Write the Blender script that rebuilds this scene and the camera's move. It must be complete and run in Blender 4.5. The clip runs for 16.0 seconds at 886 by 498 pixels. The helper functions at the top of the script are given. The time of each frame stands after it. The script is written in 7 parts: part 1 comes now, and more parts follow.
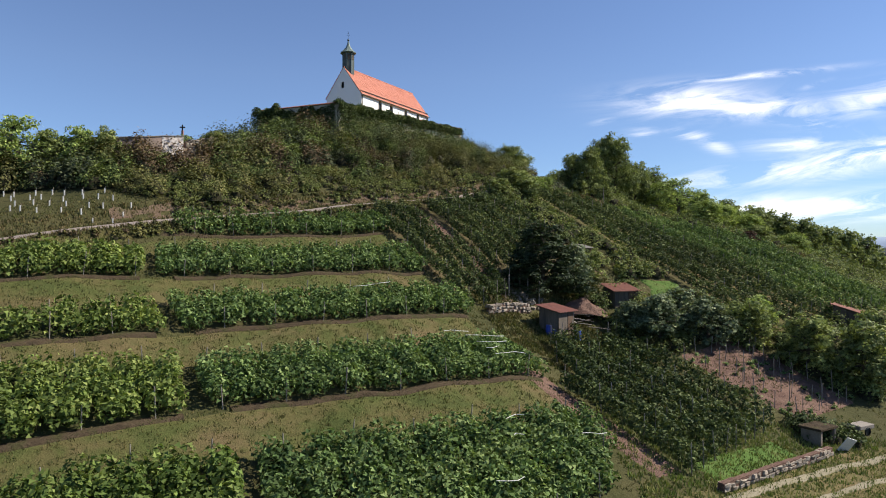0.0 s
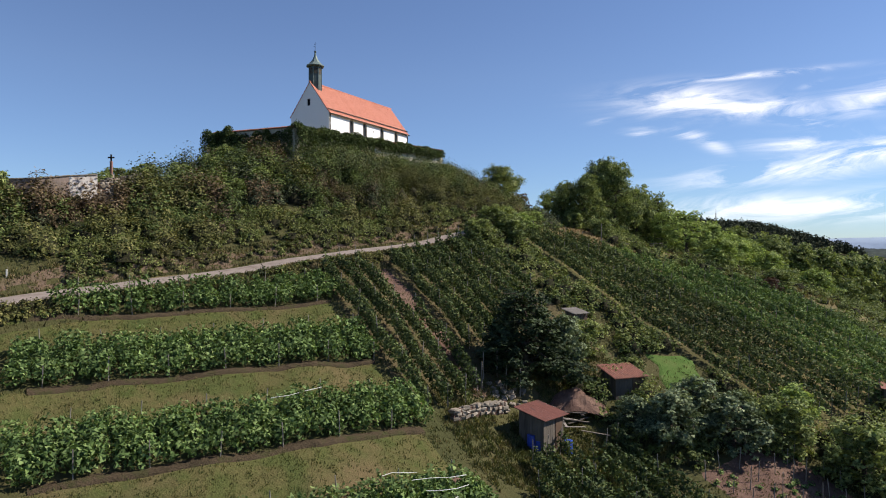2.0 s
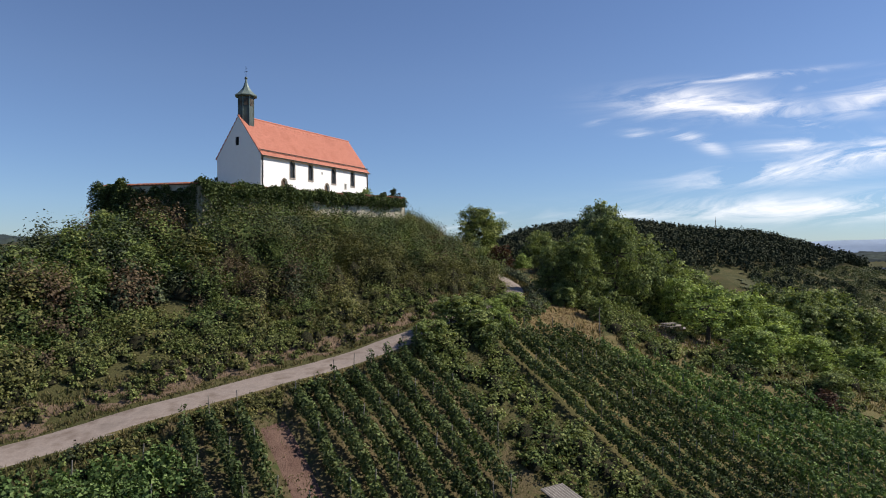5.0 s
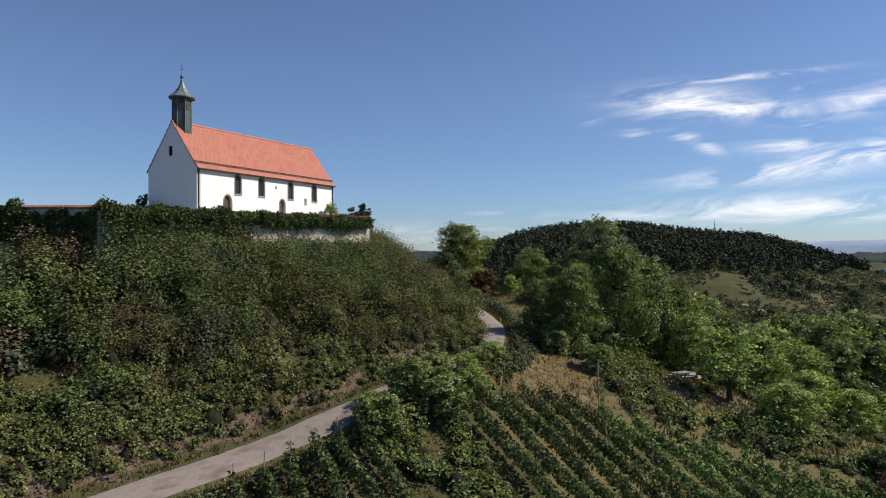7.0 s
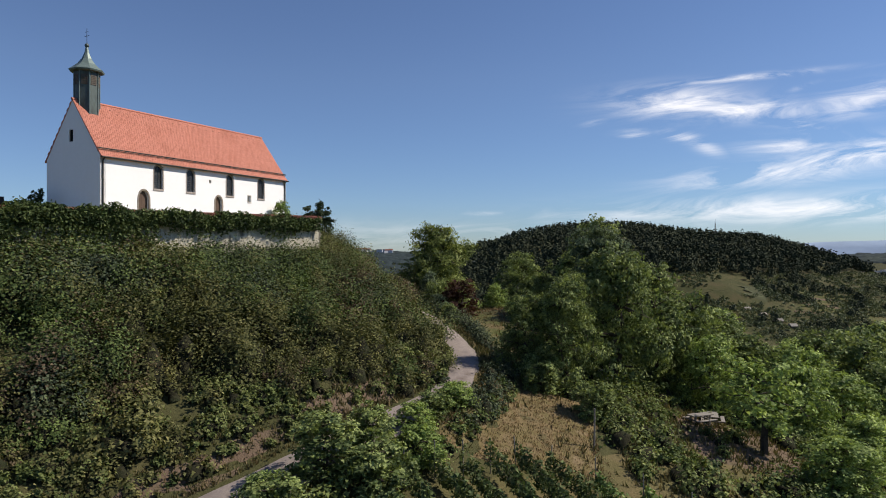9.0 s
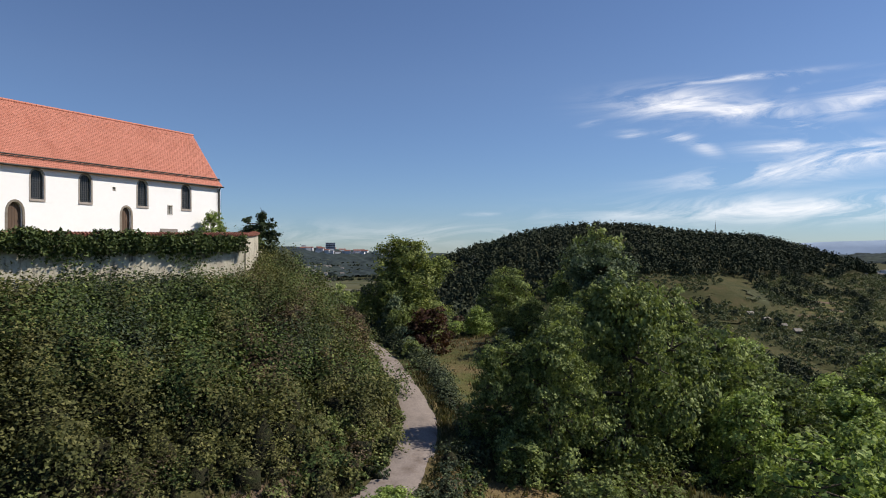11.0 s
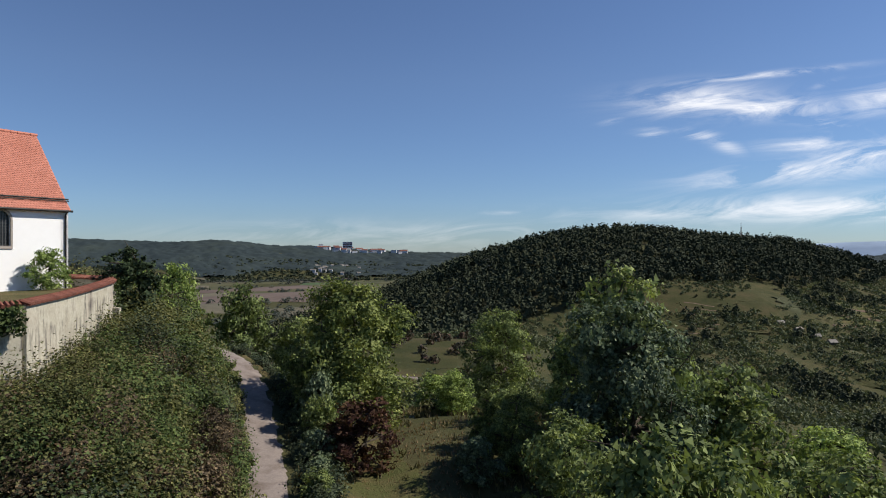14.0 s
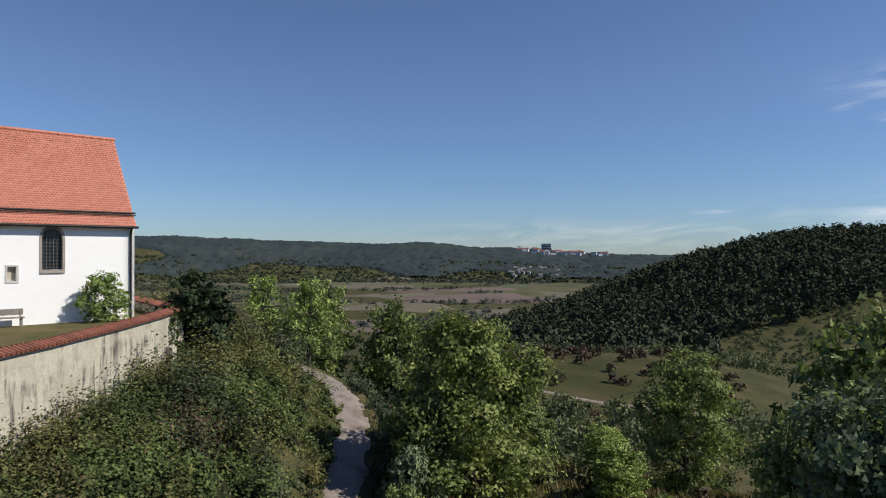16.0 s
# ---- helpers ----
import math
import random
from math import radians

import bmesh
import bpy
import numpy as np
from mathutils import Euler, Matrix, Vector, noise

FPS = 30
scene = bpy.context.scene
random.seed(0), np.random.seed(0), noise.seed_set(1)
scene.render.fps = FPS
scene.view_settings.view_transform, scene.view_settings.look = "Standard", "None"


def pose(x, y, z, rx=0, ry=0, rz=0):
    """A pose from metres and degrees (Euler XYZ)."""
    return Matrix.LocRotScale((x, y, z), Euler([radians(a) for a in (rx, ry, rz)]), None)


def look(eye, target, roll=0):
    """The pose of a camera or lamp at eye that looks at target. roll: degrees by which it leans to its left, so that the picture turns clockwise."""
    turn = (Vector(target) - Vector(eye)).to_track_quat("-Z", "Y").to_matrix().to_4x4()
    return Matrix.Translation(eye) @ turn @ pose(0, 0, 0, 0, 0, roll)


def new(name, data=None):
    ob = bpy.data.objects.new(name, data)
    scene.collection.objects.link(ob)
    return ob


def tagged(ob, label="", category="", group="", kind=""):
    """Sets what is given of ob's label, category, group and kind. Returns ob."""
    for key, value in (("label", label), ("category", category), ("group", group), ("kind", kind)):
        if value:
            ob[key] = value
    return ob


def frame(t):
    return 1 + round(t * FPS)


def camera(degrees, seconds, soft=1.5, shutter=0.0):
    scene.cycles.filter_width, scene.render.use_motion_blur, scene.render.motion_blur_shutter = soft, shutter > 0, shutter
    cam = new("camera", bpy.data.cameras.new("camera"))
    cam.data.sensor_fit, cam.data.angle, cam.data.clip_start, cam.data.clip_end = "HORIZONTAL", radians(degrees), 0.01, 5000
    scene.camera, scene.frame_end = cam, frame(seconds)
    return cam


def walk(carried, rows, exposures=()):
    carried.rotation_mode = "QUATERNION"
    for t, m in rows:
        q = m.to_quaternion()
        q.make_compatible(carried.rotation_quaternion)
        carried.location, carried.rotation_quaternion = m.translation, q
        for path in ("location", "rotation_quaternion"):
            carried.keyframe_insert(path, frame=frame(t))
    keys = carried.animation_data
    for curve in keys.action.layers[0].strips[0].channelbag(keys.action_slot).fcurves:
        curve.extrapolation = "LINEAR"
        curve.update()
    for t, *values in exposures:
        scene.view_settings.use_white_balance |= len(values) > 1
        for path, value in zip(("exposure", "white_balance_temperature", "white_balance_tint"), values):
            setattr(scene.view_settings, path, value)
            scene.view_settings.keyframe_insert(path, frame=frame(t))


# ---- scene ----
cam = camera(68.2, 16.0, soft=1.0)
METRES, EYE, TILT, LEAN, TURN = 110.0, 20.0, 0.0, 0.0, 0.0
ROWS = [
    (0.0, 0.0, 0.0, 0.0, -0.0, 0.0, 0.0),
    (0.5, 0.0068, 0.0259, 0.0118, -0.02, 0.01, 0.01),
    (1.0, 0.0143, 0.0557, 0.0258, -0.05, 0.01, 0.03),
    (1.5, 0.021, 0.0833, 0.0389, -0.1, 0.0, 0.04),
    (2.0, 0.028, 0.1127, 0.053, -0.15, -0.03, 0.05),
    (2.5, 0.0345, 0.141, 0.0668, -0.21, -0.05, 0.05),
    (3.0, 0.042, 0.1718, 0.082, -0.24, -0.05, 0.07),
    (3.5, 0.0488, 0.2002, 0.0952, -0.28, -0.04, 0.08),
    (4.0, 0.0562, 0.23, 0.1094, -0.31, -0.01, 0.11),
    (4.5, 0.0629, 0.2582, 0.1223, -0.37, 0.04, 0.14),
    (5.0, 0.0703, 0.2886, 0.1345, -0.4, 0.1, 0.16),
    (7.5, 0.1046, 0.4299, 0.1655, -0.67, 0.08, 0.13),
    (8.0, 0.1122, 0.459, 0.1661, -0.7, 0.1, 0.13),
    (8.5, 0.1193, 0.4867, 0.1671, -0.71, 0.11, 0.12),
    (9.0, 0.1273, 0.5177, 0.1692, -0.72, 0.1, 0.08),
    (11.5, 0.1618, 0.6646, 0.1912, -0.89, 0.18, 0.26),
    (12.0, 0.1688, 0.6952, 0.1972, -0.9, 0.16, 0.23),
    (12.5, 0.1762, 0.7238, 0.2028, -0.92, 0.15, 0.23),
    (13.0, 0.1846, 0.7561, 0.2088, -0.93, 0.1, 0.2),
    (13.5, 0.1915, 0.7854, 0.2138, -0.61, 0.09, 0.17),
    (14.0, 0.1984, 0.8167, 0.218, 0.74, 0.06, 0.08),
    (14.5, 0.205, 0.8462, 0.2214, 3.54, 0.09, 0.1),
    (15.0, 0.2113, 0.8793, 0.2244, 9.08, 0.13, 0.03),
    (15.5, 0.2159, 0.9087, 0.2266, 13.04, 0.18, -0.01),
    (16.0, 0.2201, 0.937, 0.2291, 18.08, 0.2, -0.06),
]
walk(cam, [(t, pose(0, 0, EYE, TILT, LEAN, TURN) @ pose(METRES * x, METRES * y, METRES * z, 90 + pitch, roll, yaw)) for t, x, y, z, yaw, pitch, roll in ROWS],
     exposures=[(0.0, 0.65, 7000, 12.0), (2.5, 0.45, 6900, 12.5), (5.0, 0.28, 6850, 12.5), (9.0, 0.16, 6800, 12.0), (12.5, 0.10, 6700, 11.0), (16.0, 0.06, 6600, 10.0)])

# ---- daylight ----
SUN_AZ, SUN_EL = 82.0, 44.0          # degrees clockwise from +y, and above the horizon
world = bpy.data.worlds.new("sky")
scene.world = world
world.use_nodes = True
wn, wl = world.node_tree.nodes, world.node_tree.links
wn.clear()
w_out = wn.new("ShaderNodeOutputWorld")
w_bg = wn.new("ShaderNodeBackground")
w_sky = wn.new("ShaderNodeTexSky")
w_sky.sky_type = "NISHITA"
w_sky.sun_disc = False
w_sky.sun_elevation, w_sky.sun_rotation = radians(SUN_EL), radians(SUN_AZ)
w_sky.altitude, w_sky.air_density, w_sky.dust_density, w_sky.ozone_density = 450, 1.0, 0.0, 4.0
w_bg.inputs["Strength"].default_value = 0.083


def wmath(op, a, b=None, clamp=False):
    n = wn.new("ShaderNodeMath")
    n.operation, n.use_clamp = op, clamp
    for k, v in enumerate((a, b)):
        if v is None:
            continue
        if isinstance(v, (int, float)):
            n.inputs[k].default_value = v
        else:
            wl.new(v, n.inputs[k])
    return n.outputs[0]


# thin cirrus: streaks of stretched noise round a few bearings (tangent of bearing, tangent of height)
w_co = wn.new("ShaderNodeTexCoord")
w_sep = wn.new("ShaderNodeSeparateXYZ")
wl.new(w_co.outputs["Generated"], w_sep.inputs[0])
w_fwd = wmath("MAXIMUM", w_sep.outputs["Y"], 0.02)
w_u = wmath("DIVIDE", w_sep.outputs["X"], w_fwd)
w_v = wmath("DIVIDE", w_sep.outputs["Z"], w_fwd)
w_cmb = wn.new("ShaderNodeCombineXYZ")
wl.new(wmath("ADD", wmath("MULTIPLY", w_u, 4.5), wmath("MULTIPLY", w_v, 6.0)), w_cmb.inputs[0])
wl.new(wmath("SUBTRACT", wmath("MULTIPLY", w_v, 26.0), wmath("MULTIPLY", w_u, 4.0)), w_cmb.inputs[1])
w_noise = wn.new("ShaderNodeTexNoise")
w_noise.inputs["Scale"].default_value, w_noise.inputs["Detail"].default_value = 1.1, 9.0
w_noise.inputs["Roughness"].default_value, w_noise.inputs["Distortion"].default_value = 0.62, 0.9
wl.new(w_cmb.outputs[0], w_noise.inputs["Vector"])
cloud = None
for cu, cv, ru, rv, tilt, amount in ((0.385, 0.226, 0.095, 0.022, 0.02, 1.05), (0.48, 0.216, 0.13, 0.016, -0.02, 1.05), (0.545, 0.197, 0.07, 0.012, -0.25, 0.7), (0.47, 0.264, 0.14, 0.0045, 0.10, 0.75), (0.66, 0.232, 0.09, 0.02, 0.24, 0.85),
                                     (0.305, 0.178, 0.022, 0.009, 0.0, 0.75), (0.385, 0.172, 0.034, 0.008, -0.2, 0.9), (0.415, 0.160, 0.024, 0.010, -0.3, 0.9), (0.245, 0.195, 0.018, 0.004, 0.2, 0.5),
                                     (0.545, 0.160, 0.065, 0.012, 0.03, 0.8), (0.50, 0.118, 0.12, 0.015, 0.12, 1.05), (0.64, 0.140, 0.13, 0.022, 0.17, 1.25), (0.62, 0.066, 0.32, 0.020, 0.03, 0.95), (0.36, 0.058, 0.14, 0.010, 0.05, 0.6), (0.565, 0.250, 0.02, 0.004, 0.3, 0.5),
                                     (0.08, 0.056, 0.03, 0.003, 0.0, 0.5), (0.05, 0.030, 0.16, 0.010, 0.0, 0.35), (-0.1, 0.022, 0.30, 0.02, 0.0, 0.3)):
    du = wmath("DIVIDE", wmath("SUBTRACT", w_u, cu), ru)
    dv = wmath("DIVIDE", wmath("SUBTRACT", wmath("SUBTRACT", w_v, cv), wmath("MULTIPLY", wmath("SUBTRACT", w_u, cu), tilt)), rv)
    r2 = wmath("ADD", wmath("MULTIPLY", du, du), wmath("MULTIPLY", dv, dv))
    m = wmath("MULTIPLY", wmath("POWER", 2.718, wmath("MULTIPLY", r2, -1.0)), amount)
    cloud = m if cloud is None else wmath("MAXIMUM", cloud, m)
w_edge = wmath("ADD", wmath("MULTIPLY", wmath("SUBTRACT", w_noise.outputs["Fac"], 0.40), 4.2, True), -0.06, True)
w_fac = wmath("MULTIPLY", cloud, w_edge, True)
w_fac = wmath("MULTIPLY", w_fac, wmath("GREATER_THAN", w_sep.outputs["Y"], 0.05))
w_mix = wn.new("ShaderNodeMixRGB")
wl.new(wmath("MULTIPLY", w_fac, 0.9), w_mix.inputs["Fac"])
w_tone = wn.new("ShaderNodeMixRGB")
w_tone.blend_type = "MULTIPLY"
w_tone.inputs["Fac"].default_value = 1.0
w_grad = wn.new("ShaderNodeValToRGB")
w_grad.color_ramp.elements.new(0.07)
for e_, p_, c_ in zip(w_grad.color_ramp.elements, (0.0, 0.07, 0.25), ((0.56, 0.72, 0.98, 1), (0.70, 0.84, 1.08, 1), (0.90, 0.95, 1.10, 1))):
    e_.position, e_.color = p_, c_
wl.new(w_sep.outputs["Z"], w_grad.inputs[0])
wl.new(w_grad.outputs[0], w_tone.inputs["Color2"])
wl.new(w_sky.outputs[0], w_tone.inputs["Color1"])
wl.new(w_tone.outputs[0], w_mix.inputs["Color1"])
w_mix.inputs["Color2"].default_value = (12.2, 12.4, 12.9, 1)
wl.new(w_mix.outputs[0], w_bg.inputs["Color"])
wl.new(w_bg.outputs[0], w_out.inputs["Surface"])

sun = new("sun", bpy.data.lights.new("sun", "SUN"))
sun.data.energy, sun.data.angle, sun.data.color = 5.0, radians(0.55), (1.0, 0.95, 0.87)
sun_way = Vector((math.sin(radians(SUN_AZ)) * math.cos(radians(SUN_EL)), math.cos(radians(SUN_AZ)) * math.cos(radians(SUN_EL)), math.sin(radians(SUN_EL))))
sun.matrix_world = look(sun_way * 300, (0, 0, 0))


# ---- materials ----
def ramp(nt, fac, stops):
    n = nt.nodes.new("ShaderNodeValToRGB")
    while len(n.color_ramp.elements) < len(stops):
        n.color_ramp.elements.new(0.5)
    for e, (p, c) in zip(n.color_ramp.elements, stops):
        e.position, e.color = p, (*c, 1)
    nt.links.new(fac, n.inputs[0])
    return n.outputs[0]


def noise_out(nt, scale, detail=4.0, rough=0.6, stretch=(1, 1, 1), coords="Object"):
    co, mp, nz = (nt.nodes.new("ShaderNode" + k) for k in ("TexCoord", "Mapping", "TexNoise"))
    nt.links.new(co.outputs[coords], mp.inputs["Vector"])
    mp.inputs["Scale"].default_value = stretch
    nt.links.new(mp.outputs[0], nz.inputs["Vector"])
    nz.inputs["Scale"].default_value, nz.inputs["Detail"].default_value, nz.inputs["Roughness"].default_value = scale, detail, rough
    return nz.outputs["Fac"]


def mixed(nt, fac, a, b, how="MIX"):
    n = nt.nodes.new("ShaderNodeMixRGB")
    n.blend_type = how
    for k, v in (("Fac", fac), ("Color1", a), ("Color2", b)):
        if isinstance(v, (int, float)):
            n.inputs[k].default_value = v
        elif isinstance(v, tuple):
            n.inputs[k].default_value = (*v, 1)
        else:
            nt.links.new(v, n.inputs[k])
    return n.outputs[0]


def surface(name, tones, scale=2.0, fine=20.0, rough=0.8, metal=0.0, bump=0.3, depth=0.02, stretch=(1, 1, 1), stain=None, piece=0.0, speckle=0.55):
    """A weathered surface: tones run over broad noise, fine grain breaks them up; stain: (colour, scale, stretch, amount)."""
    m = bpy.data.materials.new(name)
    m.use_nodes = True
    nt = m.node_tree
    p = nt.nodes["Principled BSDF"]
    broad, grain = noise_out(nt, scale, 5, 0.6, stretch), noise_out(nt, fine, 5, 0.7, stretch)
    n = len(tones)
    col = ramp(nt, broad, [(0.3 + 0.4 * k / max(n - 1, 1), c) for k, c in enumerate(tones)])
    col = mixed(nt, speckle, col, ramp(nt, grain, [(0.25, (0.45, 0.45, 0.45)), (0.75, (1.0, 1.0, 1.0))]), "MULTIPLY")
    if stain:
        s = noise_out(nt, stain[1], 6, 0.65, stain[2])
        mask = ramp(nt, s, [(0.5, (0, 0, 0)), (0.68, (stain[3],) * 3)])
        if len(stain) > 4:
            mask = mixed(nt, 1.0, mask, ramp(nt, noise_out(nt, stain[4], 4, 0.6, stain[5]), [(0.44, (0, 0, 0)), (0.56, (1, 1, 1))]), "MULTIPLY")
        col = mixed(nt, mask, col, stain[0])
    if piece:
        oi = nt.nodes.new("ShaderNodeObjectInfo")
        col = mixed(nt, 1.0, col, ramp(nt, oi.outputs["Random"], [(0, (1 - piece,) * 3), (1, (1, 1, 1))]), "MULTIPLY")
    nt.links.new(col, p.inputs["Base Color"])
    p.inputs["Roughness"].default_value, p.inputs["Metallic"].default_value = rough, metal
    p.inputs["Specular IOR Level"].default_value = 0.12 if rough > 0.88 else 0.4
    if bump:
        b = nt.nodes.new("ShaderNodeBump")
        b.inputs["Strength"].default_value, b.inputs["Distance"].default_value = bump, depth
        nt.links.new(grain, b.inputs["Height"])
        nt.links.new(b.outputs[0], p.inputs["Normal"])
    return m


def leaf_material(name, tones, patch=0.15, glow=0.35, patch_tones=None, vary=1.0):
    """Leaves: each leaf its own tone, broad patches over the plants, light passing through the blade."""
    m = bpy.data.materials.new(name)
    m.use_nodes = True
    nt = m.node_tree
    p = nt.nodes["Principled BSDF"]
    geo = nt.nodes.new("ShaderNodeNewGeometry")
    tones = [(r * 1.06, g * 0.98, b * 1.22) for r, g, b in tones]
    n = len(tones)
    plant = noise_out(nt, patch * 3.5, 3, 0.6)
    lot = nt.nodes.new("ShaderNodeMath")
    lot.operation = "MULTIPLY_ADD"
    lot.inputs[1].default_value, lot.inputs[2].default_value = 0.38, -0.16
    nt.links.new(geo.outputs["Random Per Island"], lot.inputs[0])
    add = nt.nodes.new("ShaderNodeMath")
    nt.links.new(plant, add.inputs[0])
    nt.links.new(lot.outputs[0], add.inputs[1])
    col = ramp(nt, add.outputs[0], [(0.30 + 0.42 * k / max(n - 1, 1), c) for k, c in enumerate(tones)])
    if patch_tones:
        a, b = patch_tones
        col = mixed(nt, ramp(nt, noise_out(nt, patch * 1.6, 4, 0.65), [(0.50, (0, 0, 0)), (0.62, (0.85, 0.85, 0.85))]), col, mixed(nt, geo.outputs["Random Per Island"], a, b))
        col = mixed(nt, ramp(nt, noise_out(nt, patch * 2.3, 3, 0.6, (1, 1.3, 1)), [(0.54, (0, 0, 0)), (0.66, (0.7, 0.7, 0.7))]), col, (0.045, 0.075, 0.03))
    oi = nt.nodes.new("ShaderNodeObjectInfo")
    col = mixed(nt, 1.0, col, ramp(nt, oi.outputs["Random"], [(0, (0.78, 0.8, 0.75)), (1, (1.1, 1.08, 1.0))]), "MULTIPLY")
    col = mixed(nt, 1.0, col, ramp(nt, noise_out(nt, patch * 5, 3, 0.6), [(0.32, (0.62, 0.64, 0.64)), (0.5, (0.94, 0.94, 0.92)), (0.68, (1.26, 1.22, 1.1))]), "MULTIPLY")
    col = mixed(nt, 1.0, col, ramp(nt, geo.outputs["Random Per Island"], [(q, (1 + vary * d,) * 3) for q, d in ((0, -0.36), (0.55, -0.03), (0.85, 0.12), (1, 0.32))]), "MULTIPLY")
    nt.links.new(col, p.inputs["Base Color"])
    p.inputs["Roughness"].default_value = 0.65
    p.inputs["Specular IOR Level"].default_value = 0.12
    tr = nt.nodes.new("ShaderNodeBsdfTranslucent")
    nt.links.new(mixed(nt, 1.0, col, (1.2, 1.22, 0.75), "MULTIPLY"), tr.inputs["Color"])
    mx = nt.nodes.new("ShaderNodeMixShader")
    mx.inputs[0].default_value = glow * 0.68
    nt.links.new(p.outputs[0], mx.inputs[1])
    nt.links.new(tr.outputs[0], mx.inputs[2])
    nt.links.new(mx.outputs[0], nt.nodes["Material Output"].inputs["Surface"])
    return m


M_GROUND = surface("grassy_ground", [(0.042, 0.048, 0.018), (0.062, 0.064, 0.025), (0.10, 0.085, 0.04)], 0.12, 3.0, 0.95, bump=0.8, depth=0.15, stain=((0.085, 0.078, 0.034), 0.012, (1, 1, 1), 0.8))
M_DRY = surface("dry_grass", [(0.085, 0.088, 0.034), (0.135, 0.115, 0.05), (0.175, 0.135, 0.068)], 0.5, 8.0, 0.95, bump=0.8, depth=0.08)
M_STRIP = surface("terrace_grass", [(0.056, 0.076, 0.022), (0.084, 0.096, 0.03), (0.112, 0.1, 0.04), (0.068, 0.088, 0.024)], 0.35, 7.0, 0.95, bump=0.9, depth=0.1, stain=((0.15, 0.105, 0.058), 0.16, (1, 1, 1), 0.7))
M_OLIVE = surface("olive_meadow", [(0.036, 0.043, 0.014), (0.058, 0.058, 0.021), (0.088, 0.07, 0.033)], 0.07, 0.9, 0.95, bump=0.5, depth=0.2)
M_STRAW = surface("straw_meadow", [(0.10, 0.088, 0.04), (0.20, 0.145, 0.075), (0.15, 0.12, 0.05), (0.23, 0.17, 0.095)], 0.7, 6.0, 0.95, bump=0.8, depth=0.06)
M_LAWN = surface("mown_grass", [(0.06, 0.12, 0.025), (0.085, 0.15, 0.035), (0.12, 0.155, 0.05)], 0.6, 9.0, 0.95, bump=0.7, depth=0.06)
M_SOIL = surface("red_soil", [(0.115, 0.068, 0.054), (0.16, 0.10, 0.078), (0.20, 0.13, 0.10)], 0.8, 9.0, 0.95, bump=0.9, depth=0.08)
M_VSOIL = surface("vineyard_soil", [(0.085, 0.08, 0.035), (0.12, 0.095, 0.052), (0.065, 0.085, 0.027)], 0.9, 7.0, 0.95, bump=0.8, depth=0.08)
# dark earth; on the terrace banks it also paints their shadow line
M_SOIL_SHADE = surface("earth_and_shade", [(0.045, 0.035, 0.022), (0.075, 0.055, 0.035), (0.05, 0.055, 0.02)], 0.9, 7.0, 0.95, bump=0.9, depth=0.1)
M_ROAD = surface("pale_track", [(0.22, 0.185, 0.162), (0.30, 0.252, 0.222), (0.18, 0.142, 0.118)], 0.6, 9.0, 0.9, bump=0.4, depth=0.03)
M_BANK = surface("earth_bank", [(0.12, 0.085, 0.055), (0.17, 0.12, 0.085), (0.09, 0.08, 0.04)], 0.7, 8.0, 0.95, bump=0.8, depth=0.08)
M_RUT = surface("worn_track", [(0.22, 0.20, 0.13), (0.28, 0.25, 0.18)], 0.8, 9.0, 0.95, bump=0.4, depth=0.03)
M_PLASTER = surface("white_lime_plaster", [(0.86, 0.85, 0.83), (0.89, 0.88, 0.86)], 0.4, 2.5, 0.85, bump=0.05, depth=0.01, speckle=0.08)
M_WALLP = surface("weathered_plaster", [(0.44, 0.40, 0.31), (0.56, 0.52, 0.41), (0.40, 0.35, 0.28)], 0.5, 7.0, 0.92, bump=0.5, depth=0.03, stain=((0.085, 0.075, 0.07), 3.6, (1, 1, 0.14), 0.95, 0.42, (0.5, 0.5, 1.6)))
M_STONE = surface("sandstone", [(0.24, 0.20, 0.16), (0.36, 0.31, 0.25), (0.45, 0.40, 0.34)], 1.2, 12.0, 0.95, bump=0.6, depth=0.03, piece=0.45)
M_DSTONE = surface("window_stone", [(0.33, 0.29, 0.25), (0.42, 0.37, 0.33)], 2.0, 15.0, 0.9)
M_TILE = surface("red_clay_tile", [(0.57, 0.205, 0.135), (0.62, 0.235, 0.16), (0.53, 0.185, 0.12)], 0.5, 16.0, 0.8, bump=0.4, depth=0.02)
M_TILE_OLD = surface("weathered_clay_tile", [(0.22, 0.085, 0.06), (0.28, 0.115, 0.08), (0.155, 0.075, 0.058)], 1.5, 14.0, 0.85, bump=0.4, depth=0.02)
M_RUST = surface("rusty_sheet", [(0.15, 0.055, 0.04), (0.22, 0.08, 0.06), (0.10, 0.05, 0.045)], 2.0, 12.0, 0.8, bump=0.3, stretch=(1, 0.3, 1))
M_COPPER = surface("patinated_copper", [(0.05, 0.055, 0.05), (0.10, 0.13, 0.12), (0.06, 0.06, 0.055)], 1.2, 12.0, 0.55, 0.3, stretch=(1, 1, 0.3), bump=0.2)
M_COPPER_G = surface("green_copper", [(0.13, 0.18, 0.165), (0.20, 0.26, 0.24)], 1.2, 12.0, 0.5, 0.2, bump=0.2)
M_IRON = surface("dark_iron", [(0.02, 0.02, 0.02), (0.04, 0.038, 0.035)], 3.0, 20.0, 0.6, 0.5, bump=0.1)
M_LATTICE = surface("grey_lattice", [(0.10, 0.10, 0.10), (0.15, 0.15, 0.15)], 3.0, 20.0, 0.6, 0.3, bump=0.1)
# near-black colour standing for unlit insides
M_DARK = surface("dark_interior", [(0.012, 0.012, 0.013), (0.02, 0.02, 0.02)], 1.0, 9.0, 0.9, bump=0.0)
